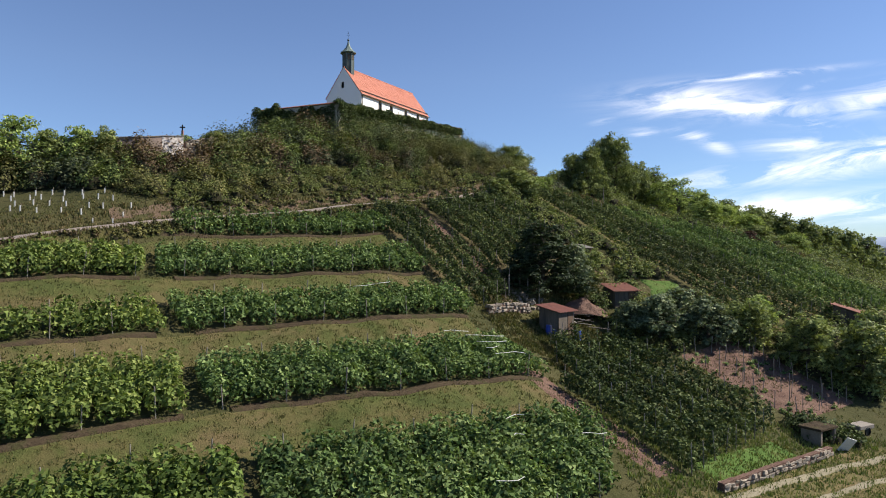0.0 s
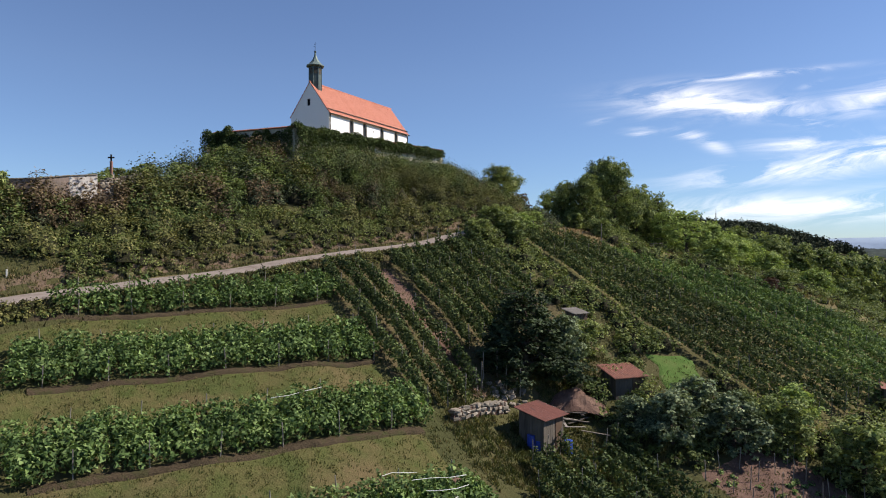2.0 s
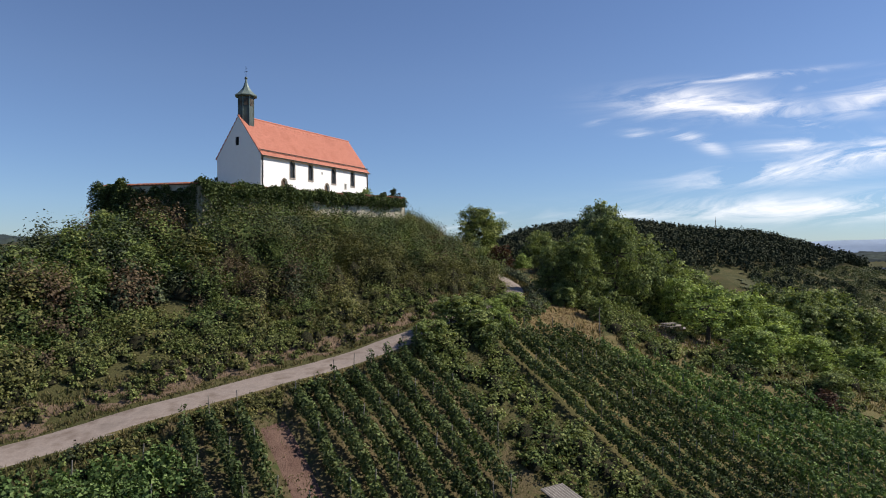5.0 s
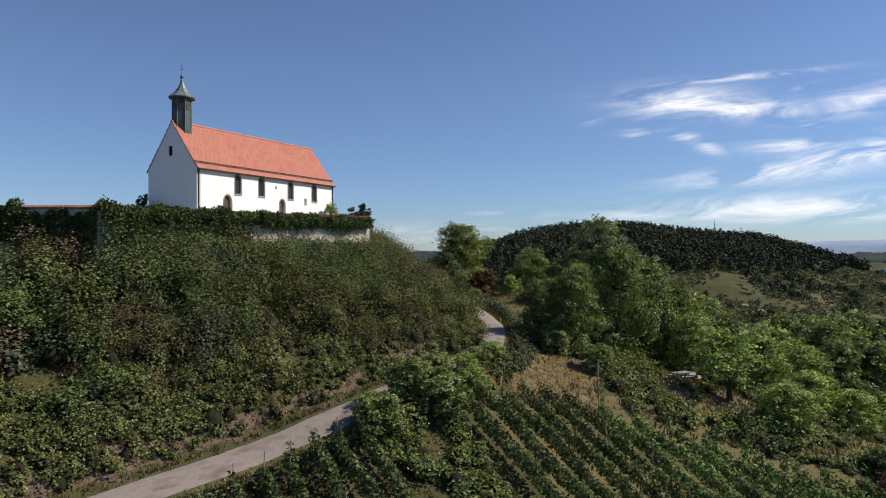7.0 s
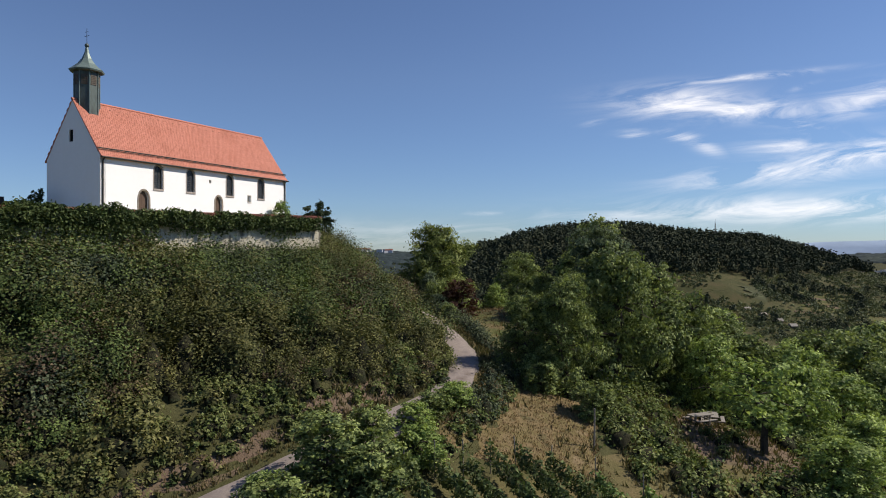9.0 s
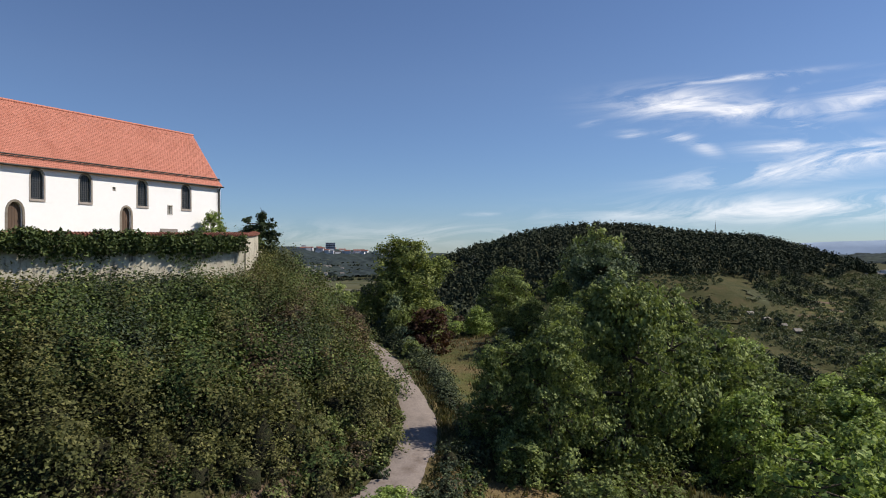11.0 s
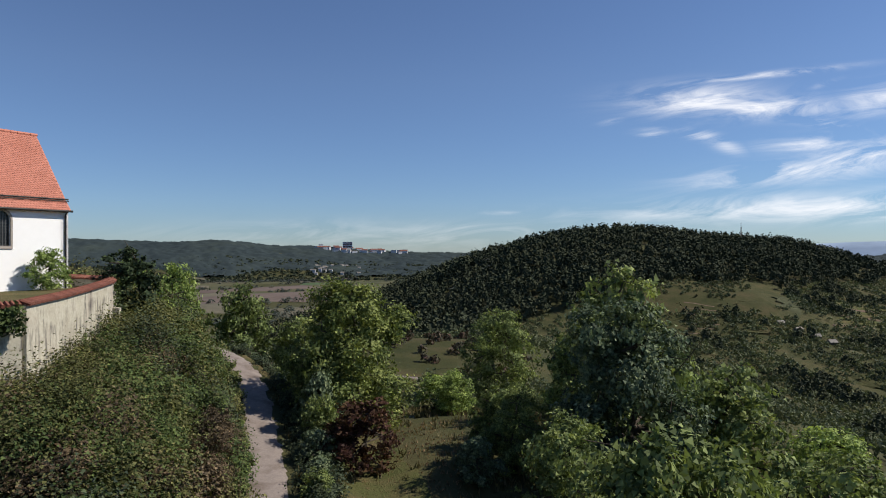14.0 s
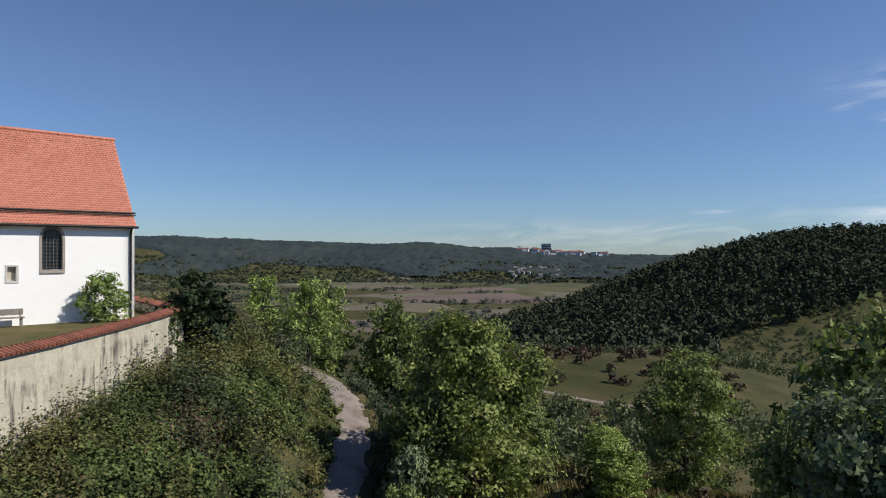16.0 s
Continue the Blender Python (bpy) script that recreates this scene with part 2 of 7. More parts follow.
M_GLASS = surface("old_window_glass", [(0.02, 0.024, 0.028), (0.035, 0.04, 0.045)], 3.0, 20.0, 0.12, bump=0.0)
M_WOOD = surface("weathered_boards", [(0.10, 0.085, 0.07), (0.16, 0.135, 0.11), (0.075, 0.06, 0.05)], 1.5, 14.0, 0.85, stretch=(1, 1, 0.15), bump=0.4, piece=0.35)
M_DOOR = surface("oak_door", [(0.09, 0.055, 0.035), (0.13, 0.08, 0.05)], 2.0, 14.0, 0.7, stretch=(1, 1, 0.2))
M_POST = surface("grey_post", [(0.20, 0.18, 0.155), (0.30, 0.27, 0.235)], 3.0, 20.0, 0.85)
# twig brown taken near black, painting the shade inside the bushes
M_BUSH_SHADE = surface("bush_inner_shade", [(0.022, 0.021, 0.013), (0.034, 0.033, 0.018), (0.028, 0.036, 0.016)], 2.0, 14.0, 0.95, bump=0.9, depth=0.1)
M_BARK = surface("bark", [(0.06, 0.05, 0.04), (0.11, 0.09, 0.07)], 3.0, 15.0, 0.95, stretch=(1, 1, 0.3), bump=0.8)
M_WHITE = surface("white_plastic", [(0.62, 0.62, 0.58), (0.75, 0.75, 0.72)], 2.0, 15.0, 0.6)
M_BLUE = surface("blue_plastic", [(0.02, 0.06, 0.33), (0.03, 0.08, 0.42)], 2.0, 15.0, 0.45)
M_VINE = leaf_material("vine_leaf", [(0.069, 0.129, 0.038), (0.121, 0.213, 0.06), (0.2, 0.288, 0.096)], 0.12, 0.35)
M_VINE_L = leaf_material("young_vine_leaf", [(0.086, 0.148, 0.033), (0.153, 0.237, 0.053), (0.237, 0.303, 0.084)], 0.12, 0.4)
M_VINE_D = leaf_material("dark_vine_leaf", [(0.042, 0.072, 0.025), (0.075, 0.118, 0.038), (0.124, 0.165, 0.057)], 0.12, 0.3)
M_SH_DARK = leaf_material("blackthorn_leaf", [(0.038, 0.059, 0.032), (0.061, 0.088, 0.043), (0.095, 0.123, 0.055)], 0.12, 0.2)
M_SH_MID = leaf_material("bramble_leaf", [(0.052, 0.089, 0.027), (0.084, 0.133, 0.037), (0.13, 0.181, 0.051)], 0.12, 0.25)
M_SH_OLIVE = leaf_material("hazel_leaf", [(0.077, 0.097, 0.028), (0.12, 0.137, 0.042), (0.167, 0.173, 0.061)], 0.12, 0.3)
M_SH_BROWN = leaf_material("dry_bramble_leaf", [(0.078, 0.059, 0.035), (0.113, 0.089, 0.048), (0.152, 0.124, 0.064)], 0.12, 0.25)
M_HERB = leaf_material("tall_herb_leaf", [(0.104, 0.151, 0.041), (0.164, 0.213, 0.059), (0.229, 0.27, 0.089)], 0.2, 0.3)
M_WALNUT = leaf_material("walnut_leaf", [(0.074, 0.114, 0.058), (0.122, 0.179, 0.087), (0.196, 0.256, 0.125)], 0.15, 0.28)
M_TREE = leaf_material("tree_leaf", [(0.104, 0.153, 0.051), (0.173, 0.24, 0.075), (0.256, 0.325, 0.104)], 0.15, 0.38)
M_TREE_B = leaf_material("bright_tree_leaf", [(0.141, 0.223, 0.057), (0.237, 0.348, 0.088), (0.338, 0.448, 0.125)], 0.15, 0.4)
M_TREE_D = leaf_material("dark_tree_leaf", [(0.022, 0.042, 0.019), (0.04, 0.067, 0.029), (0.056, 0.088, 0.035)], 0.2, 0.2)
M_TREE_R = leaf_material("copper_leaf", [(0.05, 0.025, 0.018), (0.072, 0.036, 0.022), (0.086, 0.058, 0.025)], 0.2, 0.3)
M_IVY = leaf_material("ivy_leaf", [(0.039, 0.065, 0.023), (0.065, 0.104, 0.033), (0.104, 0.143, 0.046)], 0.3, 0.25)
M_FOREST = surface("forest_canopy", [(0.040, 0.052, 0.031), (0.056, 0.067, 0.039), (0.075, 0.082, 0.048)], 0.03, 0.25, 1.0, bump=0.0, speckle=0.35)
M_SCRUB_FAR = leaf_material("hill_scrub_leaf", [(0.061, 0.087, 0.043), (0.093, 0.127, 0.058), (0.149, 0.174, 0.078)], 0.012, 0.25, vary=0.4)
M_STRIP_BLADE = leaf_material("terrace_grass_blade", [(0.077, 0.104, 0.031), (0.113, 0.135, 0.041), (0.153, 0.135, 0.054)], 0.3, 0.3)
M_GRASS = leaf_material("grass_blade", [(0.085, 0.10, 0.034), (0.14, 0.135, 0.05), (0.20, 0.165, 0.08)], 0.3, 0.3)

# ---- the lie of the land ----
LANE_X = np.array([-70, -35, -15, 0, 12, 25, 45, 80.0])
LANE_Y = np.array([-20, 20, 40, 55, 70, 85, 100, 115, 130, 150, 190.0])
RELIEF = np.array([
    [-0.0, -2.0, -2.0, -1.8, -2.5, -3.6, -5.3, -8.0],
    [7.0, 8.0, 7.1, 5.3, 4.1, 2.3, -0.5, -1.8],
    [12.7, 16.9, 13.3, 11.2, 8.5, 5.9, 3.0, -0.1],
    [19.8, 22.3, 18.9, 15.8, 11.6, 10.4, 7.2, -1.0],
    [25.5, 28.5, 24.7, 22.3, 19.1, 17.1, 13.3, 1.4],
    [29.1, 33.4, 30.9, 27.4, 25.9, 22.4, 18.5, 6.1],
    [31.7, 34.6, 38.2, 33.5, 30.4, 27.2, 22.3, 9.8],
    [30.7, 37.8, 40.1, 37.9, 32.6, 28.9, 22.5, 11.3],
    [27.9, 35.6, 41.4, 39.4, 31.8, 31.7, 25.5, 14.5],
    [23.4, 33.4, 37.7, 34.6, 29.6, 29.0, 26.1, 12.1],
    [12.0, 18.0, 23.0, 19.0, 17.0, 16.0, 13.0, 8.0],
])


def spline_weights(knots, v):
    v = np.clip(v, knots[0], knots[-1])
    n = len(knots)
    i = np.clip(np.searchsorted(knots, v, side="right") - 1, 0, n - 2)
    h = knots[i + 1] - knots[i]
    t = (v - knots[i]) / h
    w, r = np.zeros((len(v), n)), np.arange(len(v))
    w[r, i] += 2 * t**3 - 3 * t * t + 1
    w[r, i + 1] += -2 * t**3 + 3 * t * t
    for off, c in ((0, (t**3 - 2 * t * t + t) * h), (1, (t**3 - t * t) * h)):
        a, b = np.clip(i + off - 1, 0, n - 1), np.clip(i + off + 1, 0, n - 1)
        np.add.at(w, (r, b), c / (knots[b] - knots[a]))
        np.add.at(w, (r, a), -c / (knots[b] - knots[a]))
    return w


def smooth(v):
    v = np.clip(v, 0, 1)
    return v * v * (3 - 2 * v)


def waves(x, y, size, seed):
    """Cheap rolling unevenness, about -1 to 1."""
    r = np.random.RandomState(seed)
    s = 0
    for k in range(7):
        a, f, p = r.uniform(0, 6.28), r.uniform(0.6, 1.9) / size, r.uniform(0, 6.28)
        s = s + np.sin((x * math.cos(a) + y * math.sin(a)) * f * 6.28 + p) / (1 + 0.25 * k)
    return s / 3.2


def mottle(x, y, size, seed):
    """Smooth random blotches of that size, about -1 to 1."""
    r = np.random.RandomState(seed).uniform(-1, 1, (64, 64))
    fx, fy = x / size, y / size
    ix, iy = np.floor(fx).astype(int), np.floor(fy).astype(int)
    tx, ty = smooth(fx - ix), smooth(fy - iy)
    c = [r[(iy + b) % 64, (ix + a) % 64] for b in (0, 1) for a in (0, 1)]
    return (c[0] * (1 - tx) + c[1] * tx) * (1 - ty) + (c[2] * (1 - tx) + c[3] * tx) * ty


def wooded_ridge(x, y):
    """The long wooded hill beyond the saddle: along and across its crest."""
    a = (x - 170) * 0.88 + (y - 712) * 0.47
    b = -(x - 170) * 0.47 + (y - 712) * 0.88
    fall = np.where(a < 0, np.exp(-(a / 180) ** 2 / 2), np.interp(a, (0, 100, 200, 244, 297, 340, 400, 480, 600), (1, 0.965, 0.925, 0.84, 0.73, 0.52, 0.29, 0.12, 0.03)))
    return fall * np.exp(-(b / 180) ** 2 / 2), a, b


def relief(x, y):
    x, y = np.atleast_1d(np.asarray(x, float)), np.atleast_1d(np.asarray(y, float))
    near = np.einsum("ki,ij,kj->k", spline_weights(LANE_Y, y), RELIEF, spline_weights(LANE_X, x))
    dx, dy = np.maximum(np.maximum(-70 - x, x - 80), 0), np.maximum(np.maximum(-20 - y, y - 190), 0)
    d = np.hypot(dx, dy)
    ridge, a, b = wooded_ridge(x, y)
    r = np.hypot(x, y)
    az = np.arctan2(x, y)
    far = -58 + 114 * ridge + 70 * np.exp(-(((x - 10) / 110) ** 2 + ((y - 270) / 110) ** 2) / 2)
    rim = np.interp(np.degrees(az), (-180, -90, -41, -32, -22, -18, -14.7, -11.5, -7.4, 1.7, 25, 40, 90, 180), (120, 150, 160, 144, 126, 137, 112, 112, 92, 74, 50, 84, 60, 120))
    far = far + rim * smooth((r - 2300) / 800) + 4 * waves(x, y, 160, 5) * smooth((d - 60) / 200)
    w = smooth(d / 130)
    return near * (1 - w) + far * w + 0.16 * waves(x, y, 9, 3) * (1 - w)


def line_curve(points, n):
    """A smooth line through a few points of the plan."""
    p = np.array(points, float)
    s = np.concatenate([[0], np.cumsum(np.hypot(*np.diff(p, axis=0).T))])
    q = np.linspace(0, s[-1], n)
    w = spline_weights(s, q)
    return w @ p


ROAD = [(-75, 18), (-50, 36.6), (-29.5, 55.0), (-15.5, 67.4), (-2.5, 79.2), (10.4, 92.4), (15.0, 99.6), (16.2, 107), (14.7, 114.5), (12.6, 122.5), (9.7, 131), (7.2, 137.6), (3.8, 143.8), (-2.1, 149.2), (-12, 153)]
ROAD_LINE = line_curve(ROAD, 400)
ROAD_RUN = np.concatenate([[0], np.cumsum(np.hypot(*np.diff(ROAD_LINE, axis=0).T))])
ROAD_Z = relief(ROAD_LINE[:, 0], ROAD_LINE[:, 1])
ROAD_Z = np.convolve(np.pad(ROAD_Z, 7, "edge"), np.ones(15) / 15, "valid")


def ground(x, y):
    """The relief with the track cut level into the slope."""
    x, y = np.atleast_1d(np.asarray(x, float)), np.atleast_1d(np.asarray(y, float))
    z = relief(x, y)
    close = np.where((x > -80) & (x < 24) & (y > 12) & (y < 160))[0]
    if len(close):
        far_off = np.full(len(close), 1e9)
        for px, py in ROAD_LINE[::8]:
            far_off = np.minimum(far_off, (x[close] - px) ** 2 + (y[close] - py) ** 2)
        close = close[far_off < 30]
    if len(close):
        best, level = np.full(len(close), 1e9), np.zeros(len(close))
        for k in range(0, len(ROAD_LINE) - 4, 4):
            a, d = ROAD_LINE[k], ROAD_LINE[k + 4] - ROAD_LINE[k]
            t = np.clip(((x[close] - a[0]) * d[0] + (y[close] - a[1]) * d[1]) / (d @ d), 0, 1)
            dist = np.hypot(x[close] - a[0] - d[0] * t, y[close] - a[1] - d[1] * t)
            near = dist < best
            best = np.where(near, dist, best)
            level = np.where(near, ROAD_Z[k] * (1 - t) + ROAD_Z[k + 4] * t, level)
        w = 0.82 * (1 - smooth((best - np.interp(y[close], (90, 106), (2.2, 1.4))) / 2.0))
        z[close] = z[close] * (1 - w) + level * w
    return z


def ground1(x, y):
    return float(ground(x, y)[0])


def mesh_from(name, verts, faces, material):
    """verts (n, 3) and faces (m, k) arrays to mesh data."""
    me = bpy.data.meshes.new(name)
    verts, faces = np.asarray(verts, np.float32), np.asarray(faces, np.int32)
    k = faces.shape[1]
    me.vertices.add(len(verts))
    me.vertices.foreach_set("co", verts.ravel())
    me.loops.add(faces.size)
    me.loops.foreach_set("vertex_index", faces.ravel())
    me.polygons.add(len(faces))
    me.polygons.foreach_set("loop_start", np.arange(0, faces.size, k, dtype=np.int32))
    me.update(calc_edges=True)
    me.validate()
    me.materials.append(material)
    return me


def grid_faces(nx, ny):
    i = (np.arange(ny - 1)[:, None] * nx + np.arange(nx - 1)[None, :]).ravel()
    return np.stack([i, i + 1, i + nx + 1, i + nx], 1)


def smooth_shaded(me):
    me.polygons.foreach_set("use_smooth", np.ones(len(me.polygons), bool))
    return me


def part(name, bm, material, parent, label=""):
    me = bpy.data.meshes.new(name)
    bm.to_mesh(me)
    bm.free()
    me.materials.append(material)
    ob = new(name, me)
    ob.parent = parent
    return tagged(ob, label)


def mesh_part(name, me, parent, label=""):
    ob = new(name, me)
    ob.parent = parent
    return tagged(ob, label)


def thing(name, m, label, category, group="", kind=""):
    ob = new(name)
    ob.matrix_world = m
    return tagged(ob, label, category, group, kind)


# one sheet of ground out to the horizon, finer on the hill
def axis(lo, hi, step, reach):
    mid = np.arange(lo, hi + step / 2, step)
    out, s, v = [], step, 0.0
    while v < reach:
        s *= 1.06
        v += s
        out.append(v)
    out = np.array(out)
    return np.concatenate([lo - out[::-1], mid, hi + out])


gx, gy = axis(-75, 85, 1.35, 4300), axis(-12, 195, 1.35, 4300)
GX, GY = np.meshgrid(gx, gy)
gz = ground(GX.ravel(), GY.ravel())
land = mesh_from("ground", np.stack([GX.ravel(), GY.ravel(), gz], 1), grid_faces(len(gx), len(gy)), M_GROUND)
tagged(new("ground", smooth_shaded(land)), "grassy hillside running out to the valley and far hills", "ground", kind="structure")


def sheet_height(x, y):
    """Height of the ground sheet itself, between its own corners."""
    i, j = np.clip(np.searchsorted(gx, x) - 1, 0, len(gx) - 2), np.clip(np.searchsorted(gy, y) - 1, 0, len(gy) - 2)
    tx, ty = (x - gx[i]) / (gx[i + 1] - gx[i]), (y - gy[j]) / (gy[j + 1] - gy[j])
    q = gz.reshape(len(gy), len(gx))
    return (q[j, i] * (1 - tx) + q[j, i + 1] * tx) * (1 - ty) + (q[j + 1, i] * (1 - tx) + q[j + 1, i + 1] * tx) * ty


def draped(name, u, v, where, material, lift, label, category, kind="structure"):
    """A sheet laid over the ground; where(u, v) gives x, y; it closes down into the soil round its rim."""
    uu, vv = np.meshgrid(u, v)
    x, y = where(uu.ravel(), vv.ravel())
    z = (ground(x, y) if np.hypot(x, y).max() < 260 else sheet_height(x, y)) + lift
    edge = np.zeros(uu.shape, bool)
    edge[0], edge[-1], edge[:, 0], edge[:, -1] = True, True, True, True
    z = np.where(edge.ravel(), z - lift - 0.12, z)
    me = mesh_from(name, np.stack([x, y, z], 1), grid_faces(len(u), len(v)), material)
    return tagged(new(name, smooth_shaded(me)), label, category, kind=kind)


# the vineyards' own axes: u along the contour, v up the slope
UX, UY, VX, VY, OX, OY = 0.844, 0.536, -0.536, 0.844, 3.0, 53.3


def plot_xy(u, v):
    return OX + UX * u + VX * v, OY + UY * u + VY * v


def ribbon(name, points, width, material, lift, label, category, n=160, across=6, ragged=0.07):
    line = line_curve(points, n)
    t = np.gradient(line, axis=0)
    t /= np.hypot(t[:, 0], t[:, 1])[:, None]
    side = np.stack([t[:, 1], -t[:, 0]], 1)
    rag = [ragged * waves(line[:, 0], line[:, 1], 3.0, 40 + k) for k in (0, 1)]
    pos, cols = [], np.linspace(-0.5, 0.5, across)
    for c in cols:
        off = c * np.asarray(width if not callable(width) else width(line[:, 1])) + (rag[0] if c < 0 else rag[1])
        pos.append(line + side * np.asarray(off)[:, None])
    pos = np.stack(pos, 1)
    x, y = pos[..., 0].ravel(), pos[..., 1].ravel()
    z = ground(x, y).reshape(n, across)
    level = z * 0.9 + z.mean(1, keepdims=True) * 0.1
    level = np.maximum(level, z) + lift
    level[:, 0] = z[:, 0] - 0.1
    level[:, -1] = z[:, -1] - 0.1
    me = mesh_from(name, np.stack([x, y, level.ravel()], 1), grid_faces(across, n), material)
    return tagged(new(name, smooth_shaded(me)), label, category, kind="structure")



def road_side(x, y):
    """Distance from the track's middle, positive uphill of it."""
    best, side = np.full(len(x), 1e9), np.zeros(len(x))
    for a, b in zip(ROAD_LINE[:-1:4], ROAD_LINE[4::4]):
        d = b - a
        t = np.clip(((x - a[0]) * d[0] + (y - a[1]) * d[1]) / (d @ d), 0, 1)
        ex, ey = x - a[0] - d[0] * t, y - a[1] - d[1] * t
        dist = np.hypot(ex, ey)
        near = dist < best
        best = np.where(near, dist, best)
        side = np.where(near, np.sign(d[0] * ey - d[1] * ex), side)
    return best * side


ribbon("road", ROAD, lambda y: np.interp(y, (90, 106), (4.3, 2.5)), M_ROAD, 0.06, "pale gravel farm track climbing the hill", "track", n=240)

# ---- foliage ----
def leaf_cards(c, size, rng, up=0.35, length=1.25, bend=0.25, out=None, corners=3):
    """Leaves at the places c, turned at random and rather upwards: pointed, or bent with four corners."""
    n = len(c)
    nrm = rng.normal(size=(n, 3)) * (0.95 if out is None else 0.62)
    nrm[:, 2] += up * (2 if out is None else 1)
    if out is not None:
        nrm += out
    nrm /= np.linalg.norm(nrm, axis=1)[:, None]
    t = np.cross(nrm, rng.normal(size=(n, 3)))
    t /= np.linalg.norm(t, axis=1)[:, None] + 1e-9
    b = np.cross(nrm, t)
    s = np.asarray(size)[:, None] * rng.uniform(0.65, 1.3, (n, 1)) * 0.5
    if corners == 3:
        v = np.stack([c + t * s * 1.5, c - t * s * 0.7 + b * s * 1.15, c - t * s * 0.7 - b * s * 1.15], 1).reshape(-1, 3)
        return v, np.arange(3 * n).reshape(n, 3)
    dip = nrm * s * bend
    v = np.stack([c - t * s * length, c + b * s + dip, c + t * s * length, c - b * s + dip], 1).reshape(-1, 3)
    return v, np.arange(4 * n).reshape(n, 4)


def foliage(name, c, size, material, rng, **how):
    v, f = leaf_cards(c, np.broadcast_to(size, len(c)), rng, **how)
    return mesh_from(name, v, f, material)


def limb(bm, a, b, r0, r1, n=6):
    a, b = Vector(a), Vector(b)
    q = (b - a).to_track_quat("Z", "Y").to_matrix()
    rings = []
    for p, r in ((a, r0), (b, r1)):
        rings.append([bm.verts.new(p + q @ Vector((r * math.cos(6.2832 * k / n), r * math.sin(6.2832 * k / n), 0))) for k in range(n)])
    for k in range(n):
        bm.faces.new((rings[0][k], rings[0][(k + 1) % n], rings[1][(k + 1) % n], rings[1][k]))
    bm.faces.new(rings[1])


def tree_meshes(seed, height, radius, base, leaves, leaf, material, lobes=11, open_=0.0, cone=0.0):
    """A trunk with limbs and a crown of leaves gathered round many uneven lobes."""
    rng = np.random.RandomState(seed)
    bm = bmesh.new()
    trunk_r = 0.028 * height + 0.05
    p = Vector((0, 0, -0.4))
    mid = []
    for k in range(4):
        q = Vector((rng.normal() * 0.06 * height, rng.normal() * 0.06 * height, height * (0.2 + 0.2 * k)))
        q.x, q.y = q.x * k * 0.4, q.y * k * 0.4
        limb(bm, p, q, trunk_r * (1 - 0.22 * k), trunk_r * (0.78 - 0.22 * k) + 0.02)
        p = q
        mid.append(q)
    cs, rs = [], []
    for k in range(lobes):
        h = base + (1 - base) * (k + 0.5) / lobes
        a = k * 2.4 + rng.uniform(-0.5, 0.5)
        wide = radius * (math.sin(math.pi * (0.18 + 0.72 * (h - base) / (1 - base))) if not cone else (1 - cone * (h - base) / (1 - base)))
        d = wide * rng.uniform(0.35, 0.8)
        c = Vector((d * math.cos(a), d * math.sin(a), height * (h * 0.92)))
        cs.append(c)
        rs.append(radius * rng.uniform(0.27, 0.43) * (15 / lobes) ** 0.25 * (1 if not cone else 0.4 + 0.6 * wide / radius))
        limb(bm, mid[min(3, int(h * 4))], c, trunk_r * 0.34, 0.025, 5)
        for j in range(2):
            e = c + Vector(rng.normal(size=3)) * rs[-1] * 0.55
            limb(bm, c, e, 0.03, 0.012, 4)
    w = np.array(rs) ** 2
    sprays = lobes * 13
    pick = rng.choice(lobes, sprays, p=w / w.sum())
    d = rng.normal(size=(sprays, 3)) + np.array([0, 0, 0.25])
    d /= np.linalg.norm(d, axis=1)[:, None]
    at = np.array(cs)[pick] + d * (np.array(rs)[pick] * rng.uniform(0.55, 1.12, sprays))[:, None]
    sr = np.array(rs)[pick] * rng.uniform(0.20, 0.40, sprays)
    sw = sr ** 2
    k = rng.choice(sprays, leaves, p=sw / sw.sum())
    c = at[k] + rng.normal(size=(leaves, 3)) * sr[k][:, None] * np.array([0.7, 0.7, 0.42])
    c[:, 2] -= 0.25 * np.hypot(c[:, 0] - at[k][:, 0], c[:, 1] - at[k][:, 1])
    away = d[k]
    keep = c[:, 2] > height * base * 0.6
    c, away = c[keep], away[keep]
    if open_:
        hole = np.sin(c[:, 0] * 2.1 + seed) * np.sin(c[:, 1] * 2.3) * np.sin(c[:, 2] * 1.9 + 1)
        c, away = c[hole < 1 - open_], away[hole < 1 - open_]
    me_t = bpy.data.meshes.new("trunk")
    bm.to_mesh(me_t)
    bm.free()
    me_t.materials.append(M_BARK)
    return me_t, foliage("crown", c, leaf, material, rng, up=0.3, out=away * 1.35)


def tree(name, x, y, meshes, s=(1, 1, 1), turn=0, label="", category="tree", group="", sink=0.0):
    ob = thing(name, Matrix.Translation((x, y, ground1(x, y) - sink)) @ Matrix.Rotation(radians(turn), 4, "Z") @ Matrix.Diagonal((*s, 1)), label, category, group)
    mesh_part("trunk", meshes[0], ob)
    mesh_part("crown", meshes[1], ob)
    return ob


OAK = [tree_meshes(11 + k, 10.0, 4.2, 0.05, 19000, 0.175, M_TREE, 44) for k in range(2)]
LIME = tree_meshes(12, 10.0, 4.2, 0.04, 30000, 0.15, leaf_material("lime_leaf", [(0.095, 0.143, 0.04), (0.163, 0.221, 0.06), (0.239, 0.292, 0.086)], 0.15, 0.38), 46)
WALNUT = tree_meshes(15, 10.0, 4.6, 0.06, 30000, 0.16, M_WALNUT, 46)
FAR_OAK = tree_meshes(19, 10.0, 4.2, 0.06, 6000, 0.33, M_TREE, 34)
